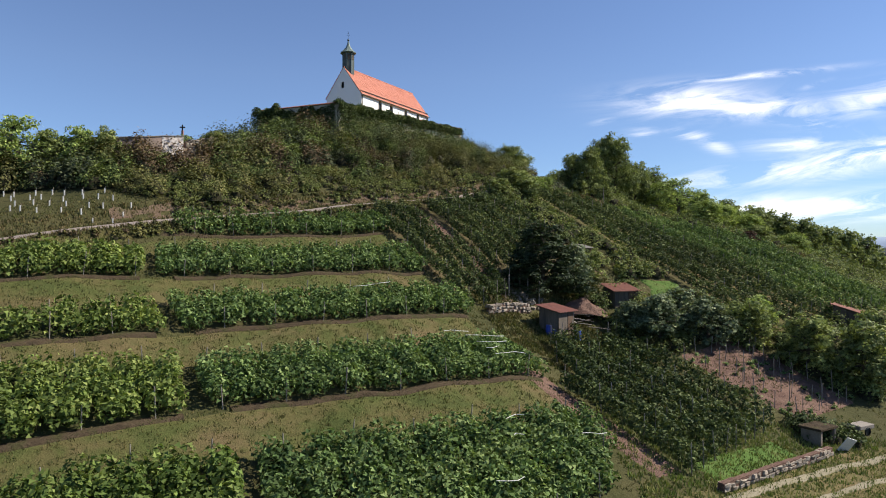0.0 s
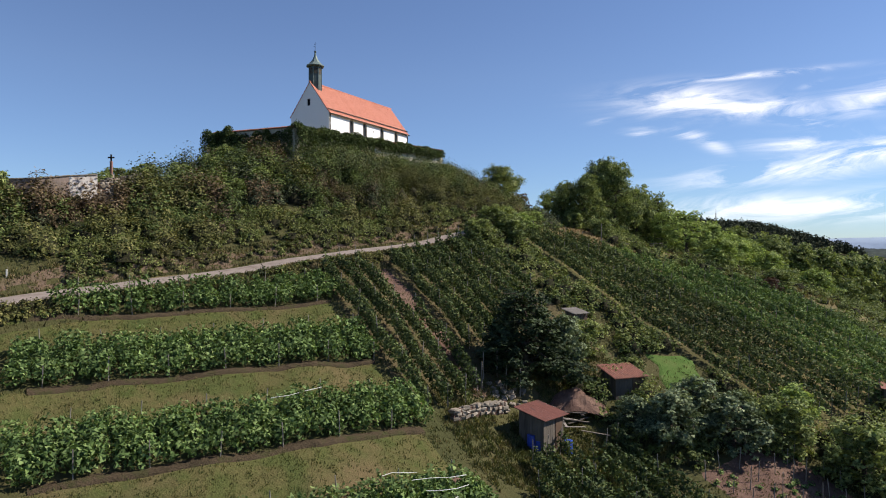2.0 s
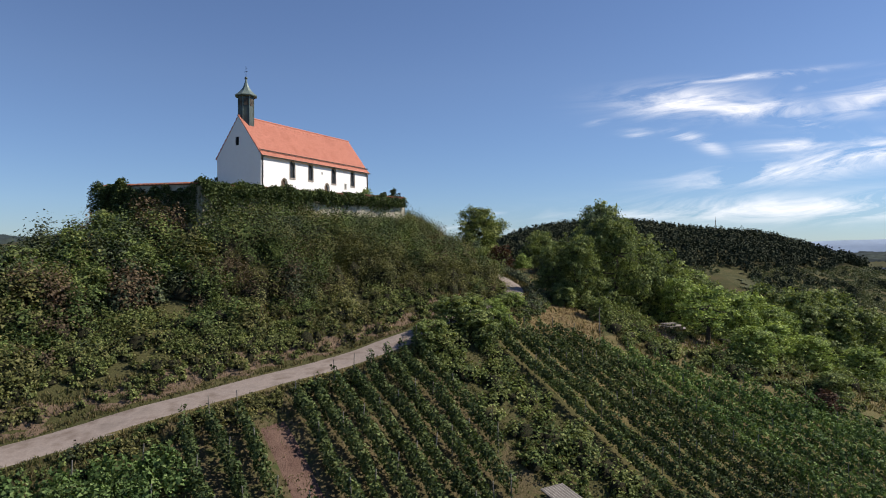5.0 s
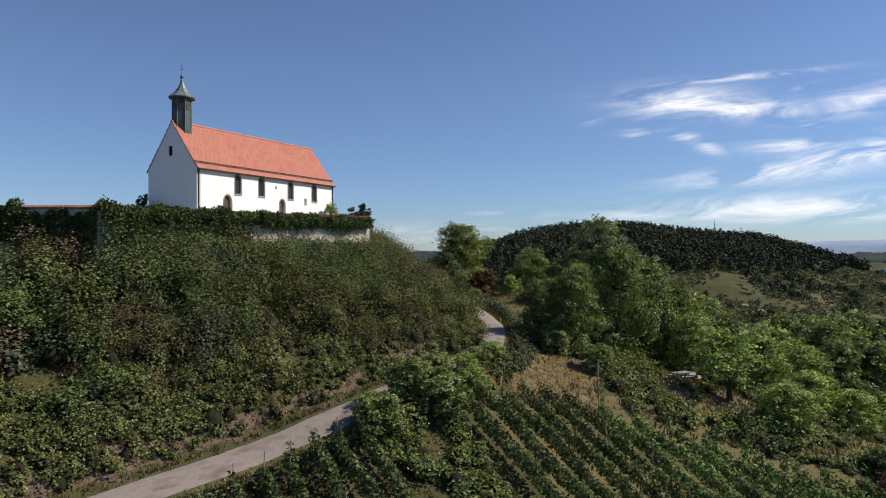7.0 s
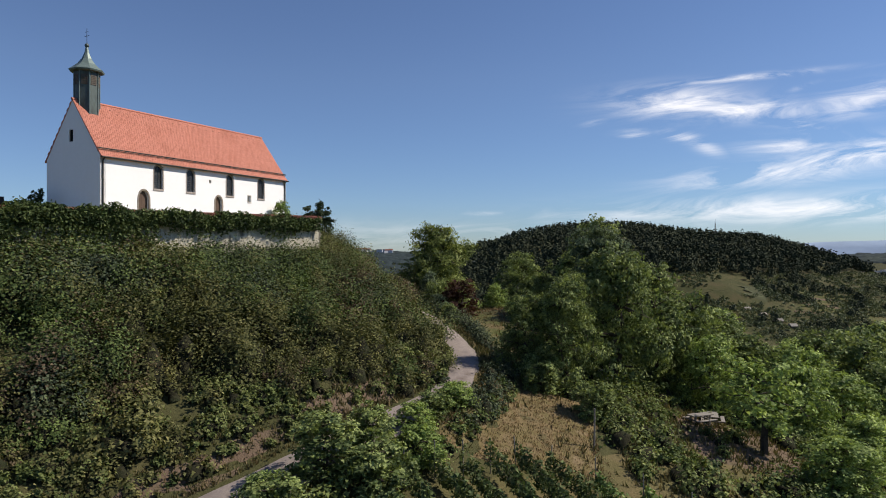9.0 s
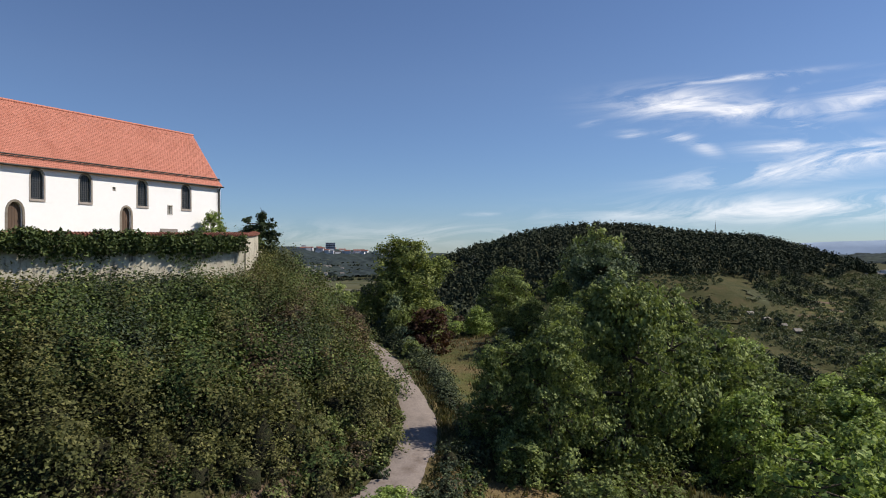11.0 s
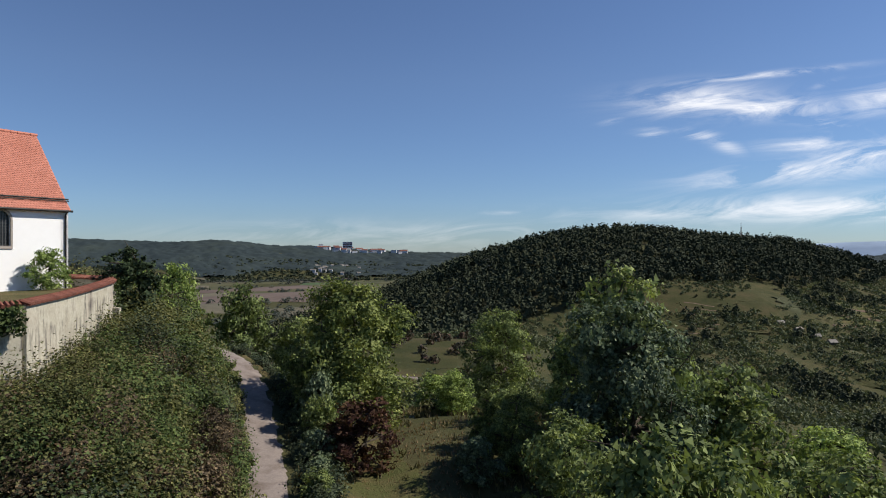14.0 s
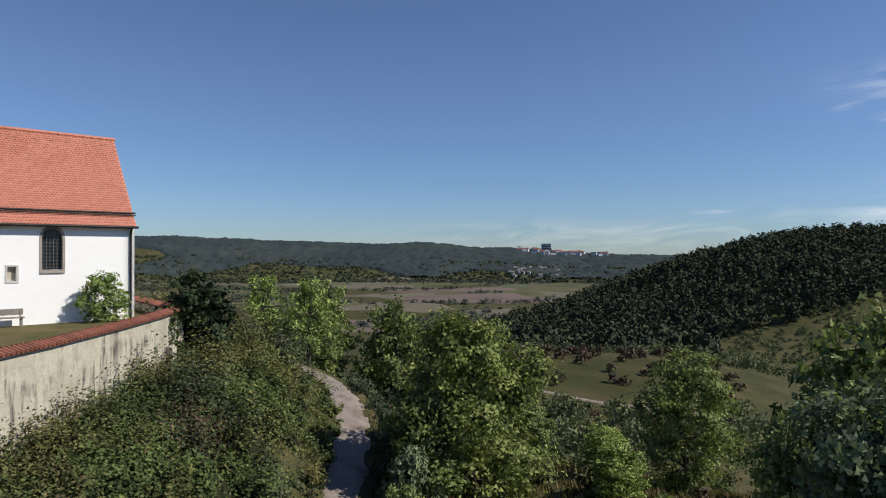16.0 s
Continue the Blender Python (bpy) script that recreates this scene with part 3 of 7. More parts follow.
MID_OAK = tree_meshes(17, 10.0, 4.2, 0.06, 9500, 0.25, M_TREE, 40)
BRIGHT = [tree_meshes(21 + k, 7.0, 3.6, 0.05, 10000, 0.195, M_TREE_B, 34) for k in range(2)]
SMALL = [tree_meshes(31 + k, 5.0, 2.6, 0.04, 5200, 0.195, m, 24) for k, m in enumerate((M_TREE, M_TREE_B, M_WALNUT))]
DARK = tree_meshes(41, 7.5, 3.4, 0.04, 20000, 0.15, M_TREE_D, 60, cone=0.7)
COPPER = tree_meshes(43, 3.0, 1.8, 0.05, 4000, 0.14, M_TREE_R, 9)
BROWN = tree_meshes(45, 5.0, 2.3, 0.04, 9000, 0.12, M_SH_BROWN, 22)
AIRY = tree_meshes(47, 6.5, 2.6, 0.28, 2800, 0.19, M_TREE_B, 14, open_=0.4)
CONIFER = tree_meshes(49, 5.0, 2.1, 0.03, 9000, 0.17, M_TREE_D, 14, cone=0.35)

# trees: x, y, kind, height factor, width factor, turn
HILLTOP = ((14.4, 137.6, LIME, 1.12, 1.26, 20), (31.5, 126.0, WALNUT, 1.22, 1.05, 70), (34.0, 138.5, MID_OAK, 1.4, 1.15, 150), (28.4, 108.6, OAK[0], 1.2, 0.98, 100), (23.4, 105.2, OAK[1], 0.82, 0.72, 200),
           (20.9, 105.8, OAK[0], 0.66, 0.6, 310), (26.2, 151.0, OAK[1], 0.98, 0.9, 250), (38.0, 118.0, MID_OAK, 1.0, 0.95, 10), (45.0, 128.5, MID_OAK, 0.72, 0.9, 310), (45.0, 121.0, MID_OAK, 0.72, 0.9, 15),
           (-5.2, 174.5, MID_OAK, 1.35, 1.1, 33), (1.5, 176.0, MID_OAK, 1.15, 1.0, 120), (-10.5, 166.0, MID_OAK, 1.0, 0.8, 75), (8.5, 160.0, MID_OAK, 0.45, 0.55, 60), (-14.0, 173.0, MID_OAK, 1.3, 1.1, 200), (-16.0, 165.0, MID_OAK, 0.7, 0.9, 20), (4.0, 184.0, MID_OAK, 1.35, 1.1, 290), (10.5, 172.0, MID_OAK, 0.7, 0.9, 350),
           (33.5, 114.5, MID_OAK, 0.95, 0.85, 260), (27.0, 118.0, OAK[0], 0.82, 0.75, 340), (38.5, 129.0, MID_OAK, 1.0, 0.95, 55), (30.5, 133.0, OAK[1], 0.9, 0.85, 190), (25.5, 127.0, OAK[0], 0.5, 0.5, 285))
for x, y, kind, h, w, turn in HILLTOP:
    tree("tree", x, y, kind, (w, w, h), turn, "broad green deciduous tree on the grassy hilltop", group="hilltop trees", sink=0.2)
for x, y, kind, h, w, turn in (
    (43.0, 109.0, BRIGHT[0], 0.95, 1.05, 20), (50.5, 116.0, BRIGHT[1], 0.95, 1.2, 80), (38.5, 96.3, BRIGHT[1], 0.55, 0.85, 140), (44.5, 103.0, BRIGHT[0], 0.6, 0.85, 200), (52.0, 124.0, BRIGHT[0], 0.9, 1.1, 60),
    (37.0, 111.0, BRIGHT[1], 0.95, 0.9, 240), (60.0, 112.0, BRIGHT[0], 0.75, 1.2, 290), (48.0, 136.0, BRIGHT[1], 0.9, 1.1, 170), (56.0, 133.0, BRIGHT[0], 0.8, 1.15, 350), (40.0, 144.0, BRIGHT[1], 0.9, 1.1, 30),
    (33.0, 150.0, BRIGHT[0], 0.8, 0.9, 110), (63.0, 124.0, BRIGHT[1], 0.75, 1.2, 220), (22.0, 143.0, BRIGHT[0], 0.5, 0.6, 5), (20.0, 158.0, BRIGHT[1], 0.6, 0.7, 95), (47.5, 102.0, BRIGHT[1], 0.55, 0.8, 145)):
    tree("tree", x, y, kind, (w, w, h), turn, "bright yellow-green deciduous tree on the slope", group="slope trees", sink=0.2)
for x, y, h, w, turn in ((58, 121, 0.8, 0.9, 15), (64, 124, 0.85, 0.95, 75), (70, 127, 0.9, 1.0, 155), (55, 127, 0.8, 0.9, 220), (63, 132, 0.9, 1.0, 260), (77, 132, 0.95, 1.0, 310), (72, 150, 1.2, 1.2, 10), (80, 160, 1.55, 1.3, 60), (88, 168, 1.65, 1.4, 120), (97, 176, 1.7, 1.5, 200), (103, 160, 1.6, 1.4, 250), (92, 150, 1.4, 1.3, 300), (112, 172, 1.7, 1.5, 340), (68, 138, 1.0, 1.0, 90), (118, 158, 1.6, 1.5, 45), (106, 146, 1.4, 1.4, 15)):
    tree("tree", x, y, FAR_OAK, (w, w, h), turn, "tall broad tree in the wood below the hill", group="wood below the hill", sink=0.3)
for x, y, h, w, turn in ((-6.5, 157.0, 1.35, 1.0, 30), (-10.0, 155.5, 1.2, 0.9, 140)):
    tree("birch", x, y, AIRY, (w, w, h), turn, "slim airy light-green tree past the bend", "tree", "trees past the bend", sink=0.1)
tree("orchard_tree", 36.4, 101.2, AIRY, (1.3, 1.3, 1.0), 0, "open-crowned yellow-green fruit tree in the picnic clearing", "tree", "orchard trees", sink=0.1)
for x, y, k, h, w in ((-35.6, 69.2, 0, 0.95, 0.75), (-38.0, 68.4, 1, 1.0, 0.85), (-40.6, 67.4, 0, 1.0, 0.9), (-45.0, 66.5, 0, 1.05, 1.0), (-49.0, 66.0, 0, 1.0, 1.0), (-53.0, 65.0, 0, 1.1, 1.1), (-34.8, 67.0, 0, 0.5, 0.6), (-25.5, 84.0, 0, 0.6, 0.7), (-24.0, 88.5, 0, 0.65, 0.75), (-22.0, 86.0, 1, 0.5, 0.65), (-23.5, 93.0, 0, 0.7, 0.75), (-38.5, 96.0, 0, 0.5, 0.8), (-28.0, 80.0, 0, 0.6, 0.85), (-25.5, 78.0, 0, 0.5, 0.8), (-22.5, 81.0, 0, 0.55, 0.85), (-19.5, 84.0, 0, 0.5, 0.8), (-30.5, 77.0, 0, 0.55, 0.8), (-18.0, 88.5, 0, 0.5, 0.8), (-21.0, 90.0, 0, 0.6, 0.8), (-33.5, 74.0, 0, 0.6, 0.8), (-36.5, 72.0, 0, 0.5, 0.8), (-29.0, 84.0, 0, 0.5, 0.8)):
    tree("hawthorn", x, y, SMALL[k], (w, w, h), x * 31, "scrubby green hawthorn below the cemetery wall", "bush", "hawthorns", sink=0.3)
tree("locust_tree", -42.5, 65.5, AIRY, (1.25, 1.25, 1.1), 40, "airy light-crowned tree above the young vines", "tree", sink=0.1)
for x, y, k, h, w, turn in ((8.8, 88.0, 0, 0.64, 0.9, 10), (6.6, 85.4, 1, 0.4, 0.5, 80), (10.8, 90.0, 0, 0.55, 0.7, 170), (11.4, 87.6, 0, 0.6, 0.8, 290), (13.2, 90.4, 1, 0.42, 0.6, 20), (12.9, 93.0, 1, 0.34, 0.5, 15), (13.9, 94.6, 0, 0.36, 0.5, 75), (14.9, 96.0, 1, 0.36, 0.5, 215), (14.4, 126.3, 2, 0.5, 0.55, 10), (15.0, 123.4, 2, 0.36, 0.42, 120), (13.9, 129.0, 0, 0.8, 0.55, 40), (23.2, 125.0, 2, 0.55, 0.55, 50), (24.6, 129.6, 0, 0.8, 0.75, 160), (13.4, 131.4, 2, 1.0, 0.7, 95), (15.4, 121.2, 0, 0.36, 0.4, 200), (12.9, 134.8, 0, 1.35, 0.9, 140), (15.4, 97.2, 1, 0.32, 0.5, 20), (14.6, 96.2, 0, 0.28, 0.42, 130), (7.2, 84.6, 0, 0.5, 0.7, 240), (24.4, 100.3, 0, 0.55, 0.7, 30), (21.5, 103.0, 0, 0.5, 0.6, 200), (44.5, 92.5, 0, 0.55, 0.9, 60)):
    tree("bush", x, y, SMALL[k], (w, w, h), turn, "dense rounded green bush beside the track", "bush", "track bushes", sink=0.35)
tree("conifer", 9.5, 62.8, DARK, (1.5, 1.4, 0.98), 0, "dark dense evergreen tree above the garden shed", "tree", sink=0.3)
tree("copper_bush", 16.9, 127.2, COPPER, (1.4, 1.4, 1.3), 0, "dark copper-leaved bush in the orchard meadow", "bush")
for x, y, h, w, turn in ((11.5, 117.4, 0.60, 0.55, 0), (10.8, 119.8, 0.66, 0.6, 80), (10.0, 122.3, 0.68, 0.6, 160), (7.6, 113.0, 0.55, 0.75, 40), (9.6, 115.2, 0.5, 0.6, 220), (10.6, 109.0, 0.5, 0.65, 300)):
    tree("brown_bush", x, y, BROWN, (w, w, h), turn, "browning twiggy bush above the gravel track", "bush", "browning bushes", sink=0.2)
tree("copper_bush", 41.3, 88.6, COPPER, (1.0, 1.0, 0.62), 60, "red-brown autumn bush on the grassy slope", "bush")
tree("juniper", 0.3, 132.8, CONIFER, (1.15, 1.15, 1.14), 0, "dark evergreen beside the churchyard wall", "tree", sink=0.6)
for x, y, k, h, w in ((19.2, 58.0, 2, 0.78, 1.05), (17.0, 59.0, 2, 0.55, 0.8), (21.6, 60.2, 2, 0.72, 1.0), (12.8, 64.8, 2, 0.85, 0.85), (15.0, 66.8, 0, 0.6, 0.7), (23.5, 58.0, 2, 0.8, 1.0), (27.0, 58.5, 0, 0.8, 1.0), (31.0, 55.5, 0, 0.95, 1.1), (34.5, 53.5, 0, 1.15, 1.2), (29.5, 61.5, 1, 0.6, 0.8), (38.0, 57.0, 0, 1.1, 1.2)):
    tree("orchard_tree", x, y, SMALL[k], (w, w, h), x * 40, "rounded green fruit tree beside the vineyard", "tree", "orchard trees", sink=0.2)

# ---- the chapel on the summit ----
CH_L, CH_W, FLOOR_Z = 22.7, 7.5, 41.55
EAVE, KNEE, APEX = 5.05, 5.6, 10.2          # heights over the floor
CHAPEL = pose(-14.0, 112.06, FLOOR_Z, 0, 0, 61.05)
chapel = thing("chapel", CHAPEL, "white plastered hilltop chapel with red tiled roof and copper turret", "chapel")


def arch(cx, z0, w, h, pointed=0.15, n=8):
    """Outline of an opening: upright sides and a round or slightly pointed head."""
    r, pts = w / 2, []
    rise = r * (1 + pointed)
    spring = z0 + h - rise
    for k in range(n + 1):
        a = math.pi * k / n
        pts.append((cx + r * math.cos(a), spring + rise * math.sin(a) ** (0.9 if pointed else 1)))
    return [(cx + r, z0)] + pts + [(cx - r, z0)]


def sheet_with_holes(outer, holes, y0, y1):
    """An upright wall in the x-z plane with openings right through it, from y0 to y1."""
    bm = bmesh.new()
    edges = []
    for loop in [outer] + holes:
        vs = [bm.verts.new((x, y0, z)) for x, z in loop]
        edges += [bm.edges.new((vs[k], vs[(k + 1) % len(vs)])) for k in range(len(vs))]
    bmesh.ops.triangle_fill(bm, use_beauty=True, use_dissolve=False, edges=edges)
    res = bmesh.ops.extrude_face_region(bm, geom=bm.faces[:])
    bmesh.ops.translate(bm, verts=[v for v in res["geom"] if isinstance(v, bmesh.types.BMVert)], vec=(0, y1 - y0, 0))
    bmesh.ops.recalc_face_normals(bm, faces=bm.faces)
    return bm


def band(inner, outer, y0, y1):
    """A surround between two outlines of equal length."""
    bm = bmesh.new()
    rows = []
    for loop, y in ((outer, y1), (outer, y0), (inner, y0), (inner, y1)):
        rows.append([bm.verts.new((x, y, z)) for x, z in loop])
    n = len(inner)
    for a, b in ((0, 1), (1, 2), (2, 3)):
        for k in range(n):
            j = (k + 1) % n
            bm.faces.new((rows[a][k], rows[a][j], rows[b][j], rows[b][k]))
    bmesh.ops.recalc_face_normals(bm, faces=bm.faces)
    return bm


def box(bm, x0, x1, y0, y1, z0, z1, bevel=0.0):
    r = bmesh.ops.create_cube(bm, size=1)
    bmesh.ops.scale(bm, vec=(x1 - x0, y1 - y0, z1 - z0), verts=r["verts"])
    bmesh.ops.translate(bm, vec=((x0 + x1) / 2, (y0 + y1) / 2, (z0 + z1) / 2), verts=r["verts"])
    if bevel:
        bmesh.ops.bevel(bm, geom=list({e for v in r["verts"] for e in v.link_edges}), offset=bevel, segments=1, affect="EDGES")
    return bm


def boxes(*dims, bevel=0.0):
    bm = bmesh.new()
    for d in dims:
        box(bm, *d, bevel=bevel)
    return bm


M_NICHE = surface("pale_limestone", [(0.58, 0.55, 0.50), (0.68, 0.65, 0.60)], 1.5, 12.0, 0.9, bump=0.3)
WINDOWS = (5.7, 9.33, 14.3, 18.75)
DOORS = ((4.18, 2.4, 1.0), (12.8, 2.5, 0.85))
holes = [arch(c, 2.7, 0.92, 2.1) for c in WINDOWS] + [arch(c, 0.02, w, h, 0.55) for c, h, w in DOORS]
holes += [[(11.58, 3.75), (11.86, 3.75), (11.86, 4.05), (11.58, 4.05)], [(16.82, 2.18), (17.2, 2.18), (17.2, 2.88), (16.82, 2.88)]]
part("south_wall", sheet_with_holes([(0, -0.6), (CH_L, -0.6), (CH_L, EAVE), (0, EAVE)], holes, 0, 0.55), M_PLASTER, chapel)
part("north_wall", boxes((0, CH_L, CH_W - 0.55, CH_W, -0.6, EAVE)), M_PLASTER, chapel)


def gable(x0, x1, hole):
    bm = sheet_with_holes([(0, -0.6), (CH_W, -0.6), (CH_W, EAVE + 0.05), (CH_W - 0.42, KNEE), (CH_W / 2, APEX - 0.04), (0.42, KNEE), (0, EAVE + 0.05)], hole, x0, x1)
    bmesh.ops.transform(bm, matrix=Matrix(((0, 1, 0, 0), (1, 0, 0, 0), (0, 0, 1, 0), (0, 0, 0, 1))), verts=bm.verts)
    bmesh.ops.recalc_face_normals(bm, faces=bm.faces)
    return bm


part("west_gable", gable(-0.003, 0.5, [[(3.68, 6.5), (4.28, 6.5), (4.28, 7.55), (3.68, 7.55)]]), M_PLASTER, chapel)
part("east_gable", gable(CH_L - 0.5, CH_L + 0.003, []), M_PLASTER, chapel)
# near-black panel and sheets painted as the unlit inside of the chapel
gw = part("gable_window", boxes((0.12, 0.2, 3.66, 4.3, 6.48, 7.57)), M_DARK, chapel, "near-black panel for the unlit gable window")
part("dark_fill", boxes((0.6, CH_L - 0.6, 0.62, 0.66, -0.4, 5.0), (0.6, CH_L - 0.6, 0.66, 6.9, -0.3, -0.2)), M_DARK, chapel)
for c in WINDOWS:
    win = part("window", band(arch(c, 2.7, 0.92, 2.1), arch(c, 2.58, 1.16, 2.34), -0.015, 0.06), M_DSTONE, chapel, "arched stone window surround")
    part("window_sill", boxes((c - 0.56, c + 0.56, -0.06, 0.1, 2.5, 2.6), bevel=0.015), M_DSTONE, win)
    part("pane", boxes((c - 0.5, c + 0.5, 0.2, 0.22, 2.68, 4.85)), M_GLASS, win)
    bars = bmesh.new()
    for k in range(6):
        x = c - 0.39 + 0.156 * k
        box(bars, x - 0.012, x + 0.012, 0.12, 0.144, 2.68, 4.8 - 0.9 * abs(x - c) ** 1.6)
    for k in range(11):
        z = 2.8 + 0.18 * k
        w = 0.46 if z < 4.3 else 0.46 * math.sqrt(max(0.02, 1 - ((z - 4.3) / 0.52) ** 2))
        box(bars, c - w, c + w, 0.146, 0.166, z - 0.01, z + 0.01)
    part("lattice", bars, M_LATTICE, win)
for c, h, w in DOORS:
    frame_ = part("door", band(arch(c, 0.02, w, h, 0.55), arch(c, -0.1, w + 0.34, h + 0.28, 0.5), -0.02, 0.05), M_STONE, chapel, "pointed sandstone doorway")
    planks = bmesh.new()
    for k in range(5):
        x = c - w / 2 + w * k / 5
        box(planks, x + 0.006, x + w / 5 - 0.006, 0.22, 0.27, 0.0, h + 0.02)
    part("door_leaf", planks, M_DOOR, frame_)
    part("door_handle", boxes((c + w * 0.3, c + w * 0.3 + 0.03, 0.17, 0.22, 1.0, 1.15)), M_IRON, frame_)
part("vent", boxes((11.58, 11.86, 0.12, 0.16, 3.75, 4.05)), M_POST, chapel)
nb = part("niche", band([(16.82, 2.18), (17.2, 2.18), (17.2, 2.88), (16.82, 2.88)], [(16.74, 2.08), (17.3, 2.08), (17.3, 2.96), (16.74, 2.96)], -0.03, 0.04), M_NICHE, chapel)
part("niche_back", boxes((16.8, 17.22, 0.2, 0.24, 2.15, 2.9)), M_WALLP, nb)


def tiled_slope(y_lo, z_lo, y_hi, z_hi, x0, x1, step, name, material, parent):
    """Plain tiles in courses: every course stands a little proud of the one below, with a scalloped lower edge."""
    run = math.hypot(y_hi - y_lo, z_hi - z_lo)
    dy, dz = (y_hi - y_lo) / run, (z_hi - z_lo) / run
    ny, nz = (-dz, dy) if y_hi > y_lo else (dz, -dy)
    ny, nz = (ny, nz) if nz > 0 else (-ny, -nz)
    n = max(1, int(run / step))
    wid = 0.18
    cols = int((x1 - x0) / wid)
    rng = np.random.RandomState(5)
    verts, faces = [], []
    for i in range(n):
        a = run * i / n
        shift = (i % 2) * wid / 2
        xs = x0 + shift + wid * np.arange(cols)
        for x in xs:
            b0 = 0.020 + rng.uniform(-0.003, 0.005)
            b = len(verts)
            top = a + run / n + 0.02
            lows = ((0.004, 0.028), (wid * 0.3, 0.0), (wid * 0.7, 0.0), (wid - 0.004, 0.028))
            for ex, ea in lows:
                verts.append((min(x + ex, x1), y_lo + dy * (a + ea) + ny * b0, z_lo + dz * (a + ea) + nz * b0))
            for ex in (wid - 0.004, 0.004):
                verts.append((min(x + ex, x1), y_lo + dy * top + ny * 0.006, z_lo + dz * top + nz * 0.006))
            for ex, ea in lows:
                verts.append((min(x + ex, x1), y_lo + dy * (a + ea) + ny * 0.004, z_lo + dz * (a + ea) + nz * 0.004))
            faces += [(b, b + 1, b + 4, b + 5), (b + 1, b + 2, b + 3, b + 4), (b, b + 6, b + 7, b + 1), (b + 1, b + 7, b + 8, b + 2), (b + 2, b + 8, b + 9, b + 3)]
    return mesh_part(name, mesh_from(name, np.array(verts), np.array(faces), material), parent)


def tile_material():
    m = M_TILE.copy()
    m.name = "plain_roof_tile"
    nt = m.node_tree
    p = nt.nodes["Principled BSDF"]
    old = p.inputs["Base Color"].links[0].from_socket
    geo = nt.nodes.new("ShaderNodeNewGeometry")
    nt.links.new(mixed(nt, 1.0, old, ramp(nt, geo.outputs["Random Per Island"], [(0, (0.91, 0.90, 0.90)), (0.5, (0.98, 0.98, 0.98)), (1, (1.05, 1.05, 1.06))]), "MULTIPLY"), p.inputs["Base Color"])
    return m


M_PLAIN_TILE = tile_material()
roof = part("roof", boxes((-0.02, CH_L + 0.02, 0.3, 0.34, KNEE - 0.2, KNEE - 0.1)), M_WOOD, chapel, "steep roof of red plain tiles")
rb = bmesh.new()
for x0, x1 in ((-0.03, CH_L + 0.03),):
    prof = [(-0.28, EAVE - 0.06), (0.22, KNEE - 0.04), (CH_W / 2, APEX), (CH_W - 0.22, KNEE - 0.04), (CH_W + 0.28, EAVE - 0.06), (CH_W + 0.24, EAVE - 0.16), (CH_W - 0.27, KNEE - 0.16), (CH_W / 2, APEX - 0.12), (0.27, KNEE - 0.16), (-0.24, EAVE - 0.16)]
    a = [rb.verts.new((x0, y, z)) for y, z in prof]
    b = [rb.verts.new((x1, y, z)) for y, z in prof]
    for k in range(len(prof)):
        j = (k + 1) % len(prof)
        rb.faces.new((a[k], a[j], b[j], b[k]))
    for s, flip in ((a, False), (b, True)):
        for q in ((0, 1, 8, 9), (1, 2, 7, 8), (2, 3, 6, 7), (3, 4, 5, 6)):
            rb.faces.new([s[i] for i in q])
bmesh.ops.recalc_face_normals(rb, faces=rb.faces)
part("roof_deck", rb, M_TILE, roof)
tiled_slope(-0.28, EAVE - 0.06, 0.22, KNEE - 0.04, -0.03, CH_L + 0.03, 0.155, "tile_field", M_PLAIN_TILE, roof)
tiled_slope(0.22, KNEE - 0.04, CH_W / 2, APEX, -0.03, CH_L + 0.03, 0.155, "tile_field", M_PLAIN_TILE, roof)
tiled_slope(CH_W - 0.22, KNEE - 0.04, CH_W / 2, APEX, -0.08, CH_L + 0.08, 0.31, "tile_field", M_PLAIN_TILE, roof)
for k in range(55):
    x = -0.08 + k * 0.415
    rt = bmesh.new()
    limb(rt, (x, CH_W / 2, APEX + 0.0), (x + 0.45, CH_W / 2, APEX + 0.02), 0.12, 0.10, 8)
    part("ridge_tile", rt, M_TILE, roof)
for k in range(26):
    vt = boxes((0.6 + k * 0.85, 0.78 + k * 0.85, 3.36, 3.46, APEX - 0.55, APEX - 0.44))
    part("vent_tile", vt, M_TILE_OLD, roof)
gut = bmesh.new()
limb(gut, (-0.1, 0.17, KNEE + 0.12), (CH_L + 0.1, 0.17, KNEE + 0.12), 0.055, 0.055, 8)
limb(gut, (-0.1, 0.12, KNEE - 0.0), (CH_L + 0.1, 0.12, KNEE - 0.0), 0.035, 0.035, 6)
part("snow_guard", gut, M_IRON, roof, "black snow guard rail")
gut = bmesh.new()
limb(gut, (-0.1, -0.34, EAVE - 0.12), (CH_L + 0.1, -0.34, EAVE - 0.12), 0.07, 0.07, 8)
part("gutter", gut, M_IRON, roof)
for x in (0.22, CH_L - 0.2):
    dp = bmesh.new()
    limb(dp, (x, -0.07, -0.5), (x, -0.07, EAVE - 0.35), 0.05, 0.05, 8)
    limb(dp, (x, -0.07, EAVE - 0.35), (x, -0.34, EAVE - 0.14), 0.05, 0.05, 8)
    part("downpipe", dp, M_IRON, chapel)

# ridge turret, eight-sided
TX, TY = 1.3, CH_W / 2
turret = part("turret", bmesh.new(), M_COPPER, chapel, "eight-sided copper-clad ridge turret")


